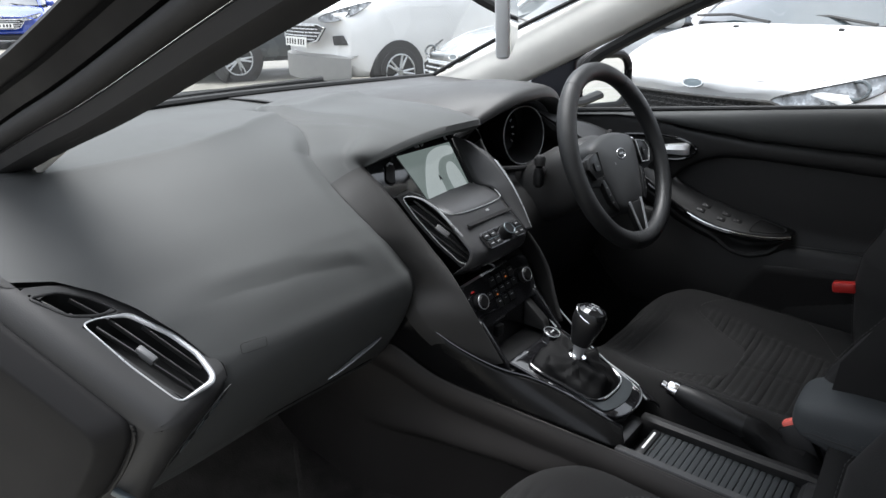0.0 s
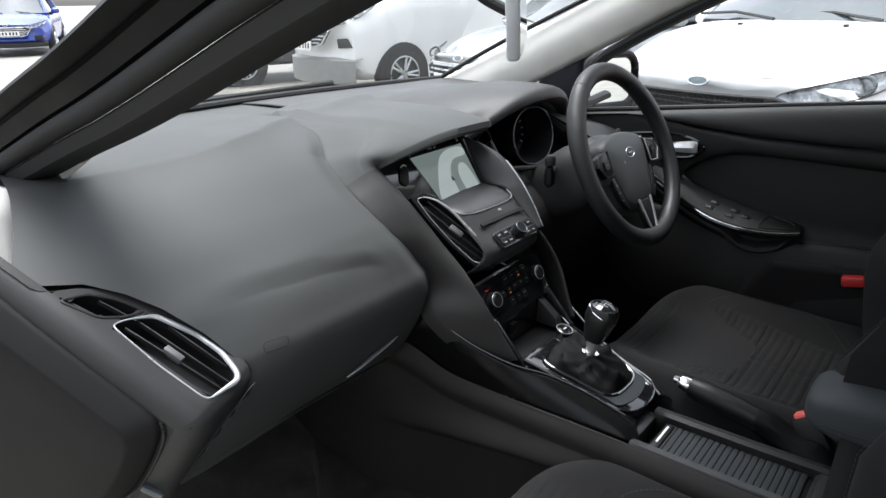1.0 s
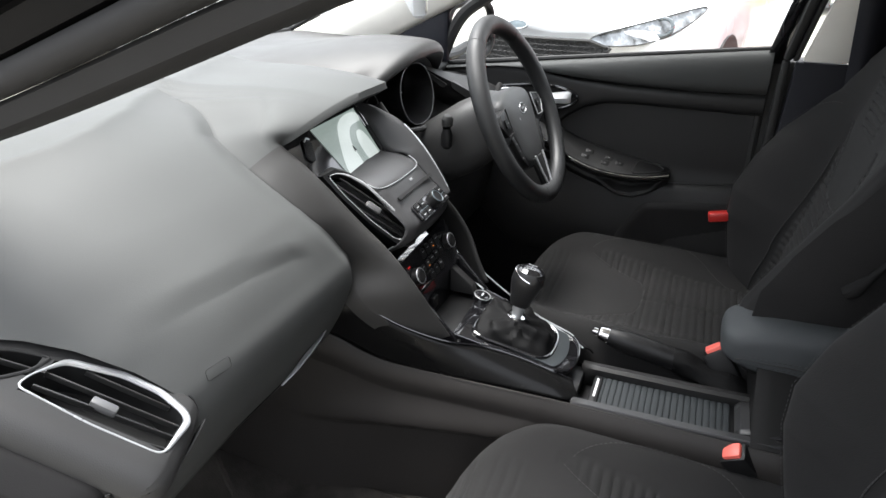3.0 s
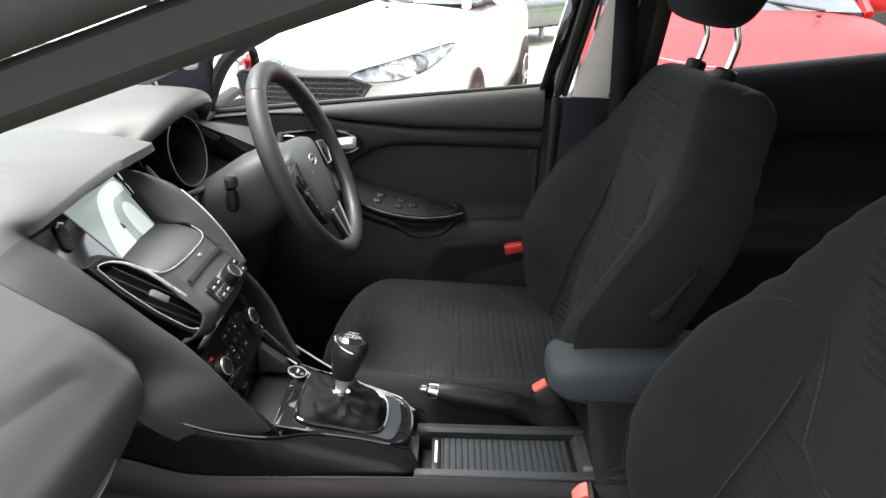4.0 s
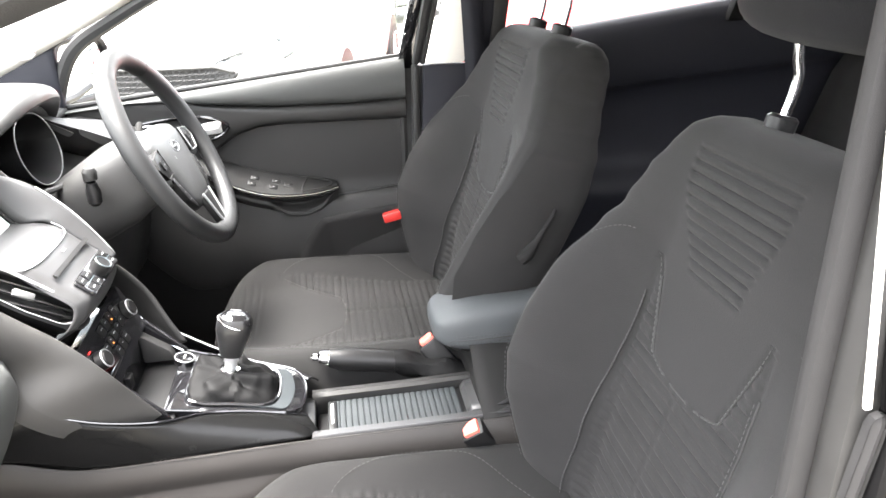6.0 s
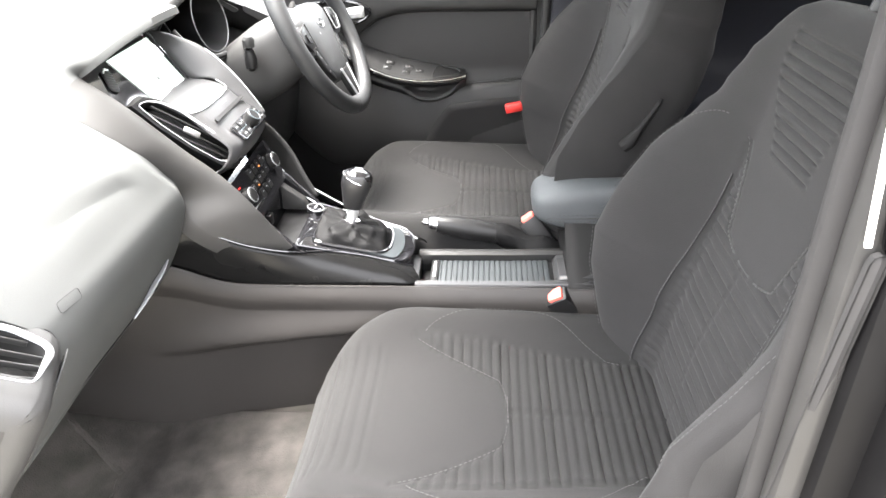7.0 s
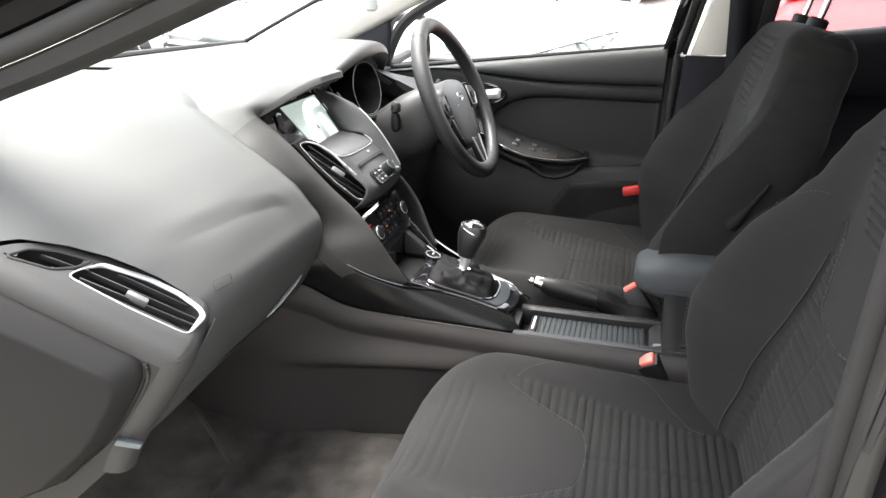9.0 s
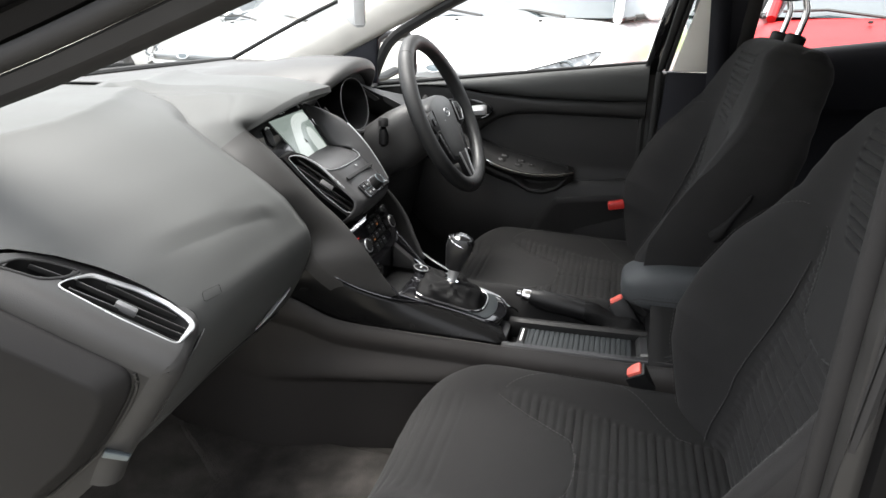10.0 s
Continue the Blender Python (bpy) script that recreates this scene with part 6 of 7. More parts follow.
for i in range(12):
    k = i / 11
    p = (HA.lerp(HB, 0.62)).lerp(Vector((0.072, -0.42, 0.46)), k)
    w = 0.020 + 0.026 * k ** 1.4
    rows.append([p + Vector((w * math.cos(a) * (1 + 0.06 * math.sin(5 * a + 8 * k)), 0.006 * math.sin(9 * k + 3 * a) * math.sin(math.pi * k), (0.021 + 0.005 * math.sin(12 * k)) * math.sin(a) * (1 + 0.5 * math.sin(7 * a + 11 * k) * math.sin(math.pi * k) * 0.35))) for a in np.linspace(0, 2 * math.pi, 25)[:-1]])
part("boot", loft(rows, True, True), GAITER, hb, "creased black leather boot")
part("well", box(0.026, 0.128, -0.46, -0.08, 0.40, 0.452, 0.006), DARK, con, "dark handbrake well")


def buckle(at, turn, label, material=REDPALE):
    b = thing("seat_belt_buckle", label, "buckle", "seat belt buckles", at=at)
    b.rotation_euler = turn
    part("case", box(-0.016, 0.016, -0.022, 0.020, -0.09, -0.004, 0.005), DARK, b, "black buckle case")
    part("release_button", box(-0.0120, 0.0120, -0.0160, 0.0120, -0.008, 0.003, 0.003), material, b, "red release button")
    part("stalk", box(-0.010, 0.010, -0.008, 0.008, -0.17, -0.088, 0.003), DARK, b)
    return b


buckle((-0.118, -0.378, 0.482), (radians(-35), radians(-18), 0), "red seat belt buckle button beside the passenger seat")
buckle((0.100, -0.338, 0.528), (radians(-35), radians(12), 0), "red seat belt buckle button beside the armrest")
rb = thing("red_door_reflector", "bright red plastic marker at the far door pillar", "red marker", at=(0.557, -0.326, 0.611))
part("body", box(-0.012, 0.012, -0.022, 0.022, -0.011, 0.011, 0.004, m=Matrix.Rotation(radians(-12), 4, "X")), RED, rb)

fk = thing("carpet_clip", "small round black carpet clip on the floor", "clip", at=(-0.452, 0.115, FLOOR + 0.012))
part("cap", lathe([(0.0, 0.016), (0.006, 0.015), (0.009, 0.008), (0.009, 0.004), (0.018, 0.003), (0.019, 0.0), (0.0, 0.0)], Matrix.Identity(4), 20), DARK, fk)

# worn carpet mat on the passenger's floor
fm = thing("floor_mat", "dark worn carpet mat with a frayed pale edge on the floor", "floor mat")
edge_pts = [(-0.60, 0.345), (-0.489, 0.362), (-0.345, 0.378), (-0.300, 0.44), (-0.227, 0.545), (-0.200, 0.53), (-0.185, 0.30), (-0.180, -0.20), (-0.60, -0.20)]
def mat_z(x, y):
    return FLOOR + 0.009 + 0.030 * blend(y, 0.36, 0.54) + 0.002 * noise.noise(Vector((x * 14, y * 14, 3)))


bm = bmesh.new()
grid = {}
for i in range(88):
    for j in range(152):
        x, y = -0.605 + 0.005 * i, -0.205 + 0.005 * j
        if within(edge_pts, x + 0.0025, y + 0.0025):
            q = []
            for a, b in ((0, 0), (1, 0), (1, 1), (0, 1)):
                if (i + a, j + b) not in grid:
                    grid[i + a, j + b] = bm.verts.new((x + 0.005 * a, y + 0.005 * b, mat_z(x + 0.005 * a, y + 0.005 * b)))
                q.append(grid[i + a, j + b])
            bm.faces.new(q)
part("carpet", bm, MATCLOTH, fm, "dark worn carpet", thick=0.007)
rim = []
for (x0, y0), (x1, y1) in zip(edge_pts[:6], edge_pts[1:6]):
    rim += [Vector((x0 + (x1 - x0) * k + 0.003 * noise.noise(Vector((x0 * 9 + k * 7, y0, 1))), y0 + (y1 - y0) * k + 0.003 * noise.noise(Vector((k * 9, x0, 5))), 0)) for k in np.linspace(0, 1, 14)[:-1]]
for p in rim:
    p.z = mat_z(p.x, p.y) - 0.001
part("frayed_edge", tube(rim, 0.0065, 6, flat=0.8), CARPET, fm, "frayed pale edge")

# ---- front seats
def sm(x, a, b):
    return blend(x, a, b)


def ribs(t, pitch):
    """Soft pleats: rounded backs with narrow valleys between them."""
    f = (t / pitch) % 1.0
    return abs(math.sin(math.pi * f)) ** 0.45


CROWN = {"fore": 0.0, "head": 0.815}      # set for each seat before it is built
SX = -0.348            # passenger seat's middle; the meshes are built about it
EY, EZ, NY, NZ = -0.2756, 0.9613, 0.9613, 0.2756
BY, BZ = -0.525, 0.40


def half_width(s):
    t = [(-0.08, 0.222), (0.0, 0.232), (0.12, 0.259), (0.26, 0.280), (0.36, 0.281), (0.43, 0.262), (0.48, 0.231), (0.53, 0.206), (0.57, 0.192), (0.60, 0.180), (0.618, 0.166), (0.625, 0.150)]
    for (a, x), (b, y) in zip(t, t[1:]):
        if s <= b:
            return x + (y - x) * sm(s, a, b)
    return t[-1][1]


def u_panel(s):
    """Half width of the smooth shield on the backrest at height s; its squared foot is at 0.288."""
    return 0.0 if s < 0.288 else 0.084 * min(1.0, (s - 0.288) / 0.016) ** 0.4 + 0.034 * max(0.0, s - 0.304) / 0.11


def back_n(x, s):
    """How far the cloth stands forward of the backrest plane."""
    w = half_width(s)
    a = abs(x)
    fade = 1 - sm(s, 0.42, 0.56)
    crest = 0.83 * w
    # the middle lies low between two bolsters; the one at the open door side is worn flatter at the top
    middle = np.interp(s, [-0.08, 0.0, 0.14, 0.30, 0.45, 0.55], [-0.016, -0.012, 0.0, 0.004, 0.018, 0.024])
    inboard = np.interp(s, [-0.08, 0.0, 0.045, 0.13, 0.19, 0.27, 0.345, 0.385, 0.43, 0.46, 0.50, 0.54, 0.58], [0.040, 0.062, 0.088, 0.130, 0.144, 0.132, 0.109, 0.088, 0.068, 0.055, 0.047, 0.041, 0.028])
    door = np.interp(s, [-0.08, 0.0, 0.14, 0.22, 0.31, 0.40, 0.46, 0.54, 0.59], [0.075, 0.085, 0.102, 0.088, 0.064, 0.038, 0.020, 0.014, 0.020])
    rise = sm(a, 0.42 * w, 0.86 * w)
    n = middle + (inboard - middle) * rise * sm(x, -0.02, 0.02) + (door - middle) * rise * sm(-x, -0.02, 0.02)
    n += CROWN["fore"] * sm(s, 0.40, 0.54)
    edge = max(0.0, (a - (w - 0.045)) / 0.045)
    n -= 0.040 * edge ** 2.0
    q = min(1.0, max(0.0, (s - 0.575) / 0.05))
    n -= 0.055 * (1 - math.sqrt(1 - q * q))
    n += 0.006 * math.exp(-((s - 0.16) / 0.09) ** 2) * (1 - sm(a, 0.08, 0.14))
    inner = 0.136 - 0.01 * sm(s, 0.2, 0.4)
    if s < 0.42 and a < inner and a > u_panel(s):
        m = min(1, (inner - a) / 0.006) * min(1, max(0, (s + 0.02) / 0.02)) * (1 - sm(s, 0.36, 0.41))
        n += 0.0066 * m * (ribs(s, 0.0155) - 0.6)
    pw = 0.056 + 0.044 * sm(s, 0.43, 0.55)
    if 0.425 < s < 0.592 and a < pw:
        m = min(1, (pw - a) / 0.006) * sm(s, 0.425, 0.435) * (1 - sm(s, 0.584, 0.592))
        n += 0.0072 * m * (abs(math.sin(math.pi * s / 0.0145)) ** 0.6 - 0.75)
    for g, width, deep in ((abs(a - inner), 0.004, 0.003 if s < 0.42 else 0), (abs(a - crest * 1.06), 0.004, 0.002 * fade)):
        n -= deep * math.exp(-(g / width) ** 2)
    if 0.288 < s < 0.43:
        n -= 0.003 * math.exp(-((a - u_panel(s)) / 0.004) ** 2)
    return n


def back_point(x, s, lift=0.0):
    n = back_n(x, s) + lift
    return Vector((SX + x, BY + EY * s + NY * n, BZ + EZ * s + NZ * n))


def seat_pan(x, y):
    """Height of the cushion cloth above its plane at (x, y)."""
    a = abs(x)
    z = 0.415 - 0.04 * (-(y + 0.10)) if y < -0.10 else 0.415
    z -= 0.085 * max(0.0, (y + 0.070) / 0.078) ** 2.2
    w = pan_width(y)
    z += 0.045 * math.exp(-((a - 0.84 * w) / 0.060) ** 2) * (1 - sm(y, -0.12, 0.0) * 0.75)
    edge = max(0.0, (a - (w - 0.05)) / 0.05)
    z -= 0.05 * edge ** 2.2
    z += 0.006 * (1 - (a / w) ** 2)
    inner = 0.132 + 0.042 * sm(y, -0.48, -0.15)
    u = pan_panel(y)
    if a < inner and y < -0.15 and a > u:
        m = min(1, (inner - a) / 0.006) * (1 - sm(y, -0.175, -0.155))
        z += 0.0072 * m * (ribs(y, 0.0157) - 0.6)
    if a < 0.15 and -0.115 < y < 0.005:
        m = min(1, (0.15 - a) / 0.02) * sm(y, -0.115, -0.10) * (1 - sm(y, -0.01, 0.005))
        z += 0.0036 * m * (ribs(y, 0.0165) - 0.6)
    z -= 0.0035 * math.exp(-((a - inner) / 0.004) ** 2) * (1 - sm(y, -0.17, -0.14))
    if -0.30 < y < -0.14:
        z -= 0.0035 * math.exp(-((a - u) / 0.004) ** 2)
    return z


def pan_width(y):
    return 0.262 - 0.105 * sm(y, -0.17, 0.03) ** 1.5


def pan_panel(y):
    """Half width of the smooth front panel: it closes squarely at the back, at -0.290."""
    if y < -0.290:
        return 0.0
    return min(0.172, 0.074 * min(1.0, (y + 0.290) / 0.012) ** 0.4 + 0.086 * max(0.0, (y + 0.278) / 0.128))


def pan_point(x, y, lift=0.0):
    return Vector((SX + x, y, seat_pan(x, y) + lift))


def front_seat(label, reach):
    """A seat about SX; reach moves the front of its cushion forward."""
    def ahead(p):
        return Vector((p.x, p.y + reach * sm(p.y, -0.26, 0.0), p.z))
    st = thing("front_seat", label, "car seat", "front seats")
    # cushion
    rows = []
    for y in np.concatenate([np.linspace(0.005, -0.03, 12), np.linspace(-0.033, -0.56, 210)]):
        w = pan_width(y)
        xs = np.linspace(-w, w, 73)
        r = [Vector((SX + x, y, seat_pan(x, y))) for x in xs]
        zt = seat_pan(w, y)
        left = [Vector((SX - w - d, y, zt - h)) for d, h in ((0.004, 0.14), (0.010, 0.09), (0.010, 0.05), (0.006, 0.02))]
        right = [Vector((SX + w + d, y, zt - h)) for d, h in ((0.006, 0.02), (0.010, 0.05), (0.010, 0.09), (0.004, 0.14))]
        rows.append(left + r + right)
    front = [[Vector((p.x, 0.005 + d, p.z - h * max(0, min(1, (p.z - 0.19) / 0.1)))) for p in rows[0]] for d, h in ((-0.02, 0.16), (0.004, 0.10), (0.012, 0.05), (0.010, 0.02))]
    part("cushion", loft([[ahead(p) for p in r] for r in front + rows]), CLOTH2, st, "charcoal cloth cushion with cross pleats", angle=80)
    part("cushion_base", box(SX - 0.235, SX + 0.235, -0.50, -0.03, 0.262, 0.33, 0.02), DARK, st, "black seat base")
    for x in (-0.19, 0.19):
        part("seat_rail", box(SX + x - 0.02, SX + x + 0.02, -0.52, -0.02, FLOOR - 0.02, 0.285, 0.006), DARK, st, "black seat rail")
    # backrest
    rows = []
    for s in np.concatenate([np.linspace(-0.07, 0.405, 164), np.linspace(0.4065, 0.594, 128), np.linspace(0.598, 0.62, 8), [0.6225, 0.6243, 0.625]]):
        w = half_width(s)
        xs = np.linspace(-w, w, 121)
        r = [back_point(x, s) for x in xs]
        end = back_n(w, s)
        q = min(1.0, max(0.0, (s - 0.575) / 0.05))
        deep = min(-0.070 - 0.045 * sm(s, 0.05, 0.45) + 0.045 * (1 - math.sqrt(1 - q * q)), end - 0.02)
        def edge(sign):
            out = []
            for d, k in ((0.005, 0.045), (0.010, 0.14), (0.0135, 0.30), (0.014, 0.50), (0.010, 0.75), (0.0, 0.9), (-0.03, 1.0)):
                n = end + (deep - end) * k
                x = sign * (w + d)
                out.append(Vector((SX + x, BY + EY * s + NY * n, BZ + EZ * s + NZ * n)))
            return out
        rows.append(r + edge(1) + edge(-1)[::-1])
    part("backrest", loft(rows, True, True), CLOTH, st, "charcoal cloth backrest with pleated middle", angle=80)
    # headrest on two posts
    for x in (-0.075, 0.075):
        p = [Vector((SX + x, BY + EY * s + NY * n, BZ + EZ * s + NZ * n)) for s, n in ((0.595, -0.036), (0.68, -0.034), (0.715, -0.018), (0.79, 0.010))]
        part("headrest_post", tube(cr(p, 14), 0.0065, 12, up=(1, 0, 0)), CHROME, st, "bright chrome headrest post")
        part("post_sleeve", tube([p[0].lerp(p[1], k) for k in (0.30, 0.34, 0.52, 0.56)], [0.016, 0.020, 0.020, 0.016], 12, flat=0.8, up=(1, 0, 0)), DARK, st, "black post sleeve")
    rows = []
    for i in range(22):
        v = -math.pi / 2 + math.pi * i / 21
        c = abs(math.cos(v)) ** 0.5
        sv = CROWN["head"] + 0.092 * math.copysign(abs(math.sin(v)) ** 0.8, math.sin(v))
        rows.append([Vector((SX + 0.146 * c * math.copysign(abs(math.cos(a)) ** 0.6, math.cos(a)) * (1 - 0.08 * (sv - 0.80) / 0.1), BY + EY * sv + NY * (0.016 + 0.060 * c * math.copysign(abs(math.sin(a)) ** 0.7, math.sin(a)) + 0.02 * math.sin(a) * 0), BZ + EZ * sv + NZ * (0.016 + 0.060 * c * math.copysign(abs(math.sin(a)) ** 0.7, math.sin(a))))) for a in np.linspace(0, 2 * math.pi, 41)[:-1]])
    part("headrest", loft(rows, True, True), HEADCLOTH, st, "dark cloth headrest")
    # seams
    for sgn in (-1, 1):
        stitches([back_point(sgn * 0.80 * half_width(s) * 1.06, s, 0.0035) for s in np.linspace(0.0, 0.40, 60)] + [back_point(sgn * (0.80 * half_width(0.40) * 1.06 - (0.40 - 0.40 + k) * 0.9), 0.40 + 0.045 * (1 - (1 - k / 0.075) ** 2), 0.003) for k in np.linspace(0, 0.075, 14)], THREAD, st)
        inner_seam = [back_point(sgn * (0.142 - 0.010 * sm(s, 0.2, 0.4)), s, 0.002) for s in np.linspace(0.0, 0.37, 60)]
        part("bolster_seam", tube(inner_seam, 0.0013, 5), DTHREAD, st)
        stitches([p + Vector((-sgn * 0.004, 0.002, 0.001)) for p in inner_seam], THREAD, st)
        stitches([pan_point(sgn * (0.172 + 0.050 * math.sin(math.pi * min(1, ((-0.15 - y) / 0.33)) ** 0.75) - 0.05 * sm(y, -0.36, -0.48)), y, 0.0025) for y in np.linspace(-0.15, -0.485, 60)], THREAD, st)
    for sgn in (-1, 1):
        stitches([back_point(sgn * u_panel(s), s, 0.0045) for s in np.linspace(0.43, 0.2895, 60)], THREAD, st)
        low = [Vector((SX + sgn * (pan_width(y) + 0.0115), y, seat_pan(pan_width(y), y) - 0.035)) for y in np.linspace(0.002, -0.48, 60)]
        low = [ahead(p) for p in low]
        part("piping", tube(low, 0.0022, 6), CLOTH, st)
        stitches([p + Vector((sgn * 0.001, 0, 0.006)) for p in low], THREAD, st)
    seam = [back_point(-u_panel(s), s, 0.002) for s in np.linspace(0.40, 0.2882, 60)]
    part("shield_seam", tube(seam + [back_point(u_panel(s), s, 0.002) for s in np.linspace(0.2882, 0.40, 60)], 0.0016, 6), DTHREAD, st)
    uu = [pan_point(-pan_panel(y), y, 0.004) for y in np.linspace(-0.15, -0.2898, 60)] + [pan_point(x, -0.2905, 0.004) for x in np.linspace(-0.03, 0.03, 6)] + [pan_point(pan_panel(y), y, 0.004) for y in np.linspace(-0.2898, -0.15, 60)]
    stitches([ahead(p) for p in uu], THREAD, st)
    return st


CROWN.update(fore=0.016, head=0.812)
front_seat("charcoal cloth passenger seat with pleated cushion and pale stitching", 0.034)
CROWN.update(fore=0.0, head=0.792)
ds = front_seat("charcoal cloth driver's seat with pleated backrest, set higher and further forward", 0.0)
ds.location = (0.686, 0.095, 0.063)
# tilt lever on the driver's backrest
lv = part("lever", tube([Vector((0.048, -0.508, 0.703)), Vector((0.041, -0.518, 0.714)), Vector((0.038, -0.532, 0.738)), Vector((0.038, -0.560, 0.784)), Vector((0.043, -0.564, 0.790))], [0.014, 0.012, 0.0055, 0.0035, 0.003], 10), MATT, ds, "black recliner lever")
lv.matrix_parent_inverse = Matrix.Translation((-0.686, -0.095, -0.063))

# ---- car park outside
def paint(name, colour, rough=0.25):
    return mat(name, colour, rough, mottle=0.04, mottle_size=0.5, coat=0.7)


WHITE = paint("white_car_paint", (0.80, 0.80, 0.80))
REDCAR = mat("red_car_paint", (0.34, 0.014, 0.016), 0.5, mottle=0.04, mottle_size=0.5, coat=0.0, spec=0.14)
GREYCAR = paint("dark_grey_car_paint", (0.045, 0.055, 0.06))
BLUECAR = paint("blue_car_paint", (0.02, 0.05, 0.30))
GREENCAR = paint("dark_green_car_paint", (0.02, 0.035, 0.03))
SILVERCAR = paint("silver_car_paint", (0.34, 0.36, 0.37))
TYRE = mat("tyre_rubber", (0.02, 0.02, 0.02), 0.8, grain=0.4, size=0.006, mottle=0.2)
ALLOY = mat("alloy_rim", (0.55, 0.56, 0.57), 0.3, metal=0.9, mottle=0.08)
CABIN = mat("dark_window", (0.03, 0.04, 0.045), 0.05, mottle=0.1, coat=0.5)
PLATEW = mat("white_plate", (0.75, 0.75, 0.73), 0.4, mottle=0.03)
PLATEY = mat("yellow_plate", (0.75, 0.55, 0.03), 0.4, mottle=0.03)
INK = mat("black_ink", (0.01, 0.01, 0.01), 0.6)
LAMPCHROME = mat("smoked_headlamp", (0.20, 0.21, 0.22), 0.25, metal=0.5, mottle=0.9, mottle_size=0.05, coat=0.6)
BUMPERGREY = mat("pale_grey_bumper_plastic", (0.22, 0.22, 0.215), 0.6, grain=0.3, size=0.004, mottle=0.08)
TAIL = mat("red_tail_lamp", (0.5, 0.02, 0.02), 0.15, coat=0.5)


def parked_car(label, material, nose, heading, tall=1.0, group="parked cars", grille="mesh", rear=False, grille_z=0.0):
    """A hatchback; built nose first along +x from its own origin on the ground, then turned."""
    c = thing("parked_car", label, "car", group)
    L, hw = 4.3, 0.90
    T = tall
    def prof(l):
        f = l / L
        z0 = 0.24 + 0.10 * (1 - blend(l, 0, 0.3)) + 0.06 * blend(l, 4.0, 4.3)
        w = hw * (0.70 + 0.30 * blend(l, -0.25, 0.55) ** 0.6) * (1 - 0.12 * blend(l, 3.7, 4.35))
        zb = (0.66 + 0.30 * blend(l, -0.30, 1.25) ** 0.8 + 0.04 * blend(l, 1.2, 4.2)) * T
        return z0, w, zb
    rows = []
    for l in np.concatenate([np.linspace(0, 0.5, 12), np.linspace(0.56, 4.3, 30)]):
        z0, w, zb = prof(l)
        curve = 0.30 * (1 - blend(l, 0, 0.8))
        half = [(0.0, z0), (w * 0.8, z0), (w * 0.97, z0 + 0.08), (w, z0 + 0.25), (w, zb - 0.22), (w * 0.97, zb - 0.10), (w * 0.88, zb - 0.02), (w * 0.6, zb + 0.015), (0.0, zb + 0.03)]
        ring = half + [(-x, z) for x, z in half[-2:0:-1]]
        rows.append([Vector((l + curve * (x / hw) ** 2, x, z)) for x, z in ring])
    part("body", loft(rows, True, True), material, c, sub=1)
    # cabin
    ring0 = []
    rows = []
    for z, k in ((0.0, 0.0), (0.18, 0.35), (0.36, 0.75), (0.46, 0.95), (0.50, 1.0)):
        zz = (0.95 + z) * T
        f0, f1 = 1.12 + 0.85 * k ** 0.9, 4.15 - 0.55 * k ** 1.5
        w = 0.80 - 0.20 * k
        pts = [(f0, -w * 0.85), (f0 - 0.10, 0), (f0, w * 0.85), (f0 + 0.22, w), ((f0 + f1) / 2, w * 1.02), (f1 - 0.2, w), (f1, w * 0.8), (f1, -w * 0.8), (f1 - 0.2, -w), ((f0 + f1) / 2, -w * 1.02), (f0 + 0.22, -w)]
        rows.append([Vector((x, y, zz + 0.02)) for x, y in pts])
    part("window_band", loft(rows, True, True), CABIN, c, "dark window band")
    rf = [[Vector((1.95 + 1.75 * u, v * (0.62 - 0.03 * u), (1.455 + 0.03 * (1 - v * v) - 0.05 * (2 * u - 0.8) ** 2) * T)) for v in np.linspace(-1, 1, 9)] for u in np.linspace(0, 1, 10)]
    part("roof", loft(rf), material, c, thick=0.03)
    for s in (-1, 1):
        part("front_pillar", tube([(1.20, s * 0.76, 0.955 * T), (1.55, s * 0.70, 1.20 * T), (2.02, s * 0.60, 1.455 * T)], 0.03, 8), material, c)
        part("side_pillar", tube([(2.65, s * 0.815, 0.96 * T), (2.72, s * 0.62, 1.46 * T)], 0.035, 8), INK, c)
        part("rear_pillar", tube([(4.0, s * 0.76, 0.96 * T), (3.6, s * 0.60, 1.44 * T)], 0.07, 8), material, c)
        part("sill_trim", tube([(1.25, s * 0.80, 0.965 * T), (2.6, s * 0.82, 0.985 * T), (4.0, s * 0.78, 1.0 * T)], 0.012, 6), INK, c)
        dm_ = part("mirror", cushion_at((1.62, s * 0.95, 1.02 * T), (0.085, 0.10, 0.07)), material, c, "body-coloured door mirror")
        part("mirror_foot", tube([(1.58, s * 0.80, 0.97 * T), (1.60, s * 0.90, 0.98 * T)], 0.022, 8), INK, dm_)
        for wx in (0.86, 3.50):
            m = basis((wx, s * 0.80, 0.315), (1, 0, 0), (0, 0, 1)) if s < 0 else basis((wx, s * 0.80, 0.315), (-1, 0, 0), (0, 0, 1))
            part("wheel_arch", lathe([(0.0, 0.0), (0.385, 0.0), (0.385, 0.108), (0.37, 0.112), (0.0, 0.100)], m, 30), INK, c, "dark wheel arch")
            wl = part("wheel", lathe([(0.21, -0.05), (0.29, -0.05), (0.315, -0.02), (0.315, 0.09), (0.29, 0.115), (0.225, 0.118), (0.21, 0.09)], m, 34), TYRE, c, "black tyre")
            part("rim", lathe([(0.0, 0.05), (0.19, 0.055), (0.205, 0.10), (0.222, 0.122), (0.226, 0.11), (0.21, 0.04), (0.0, 0.03)], m, 34), INK, wl)
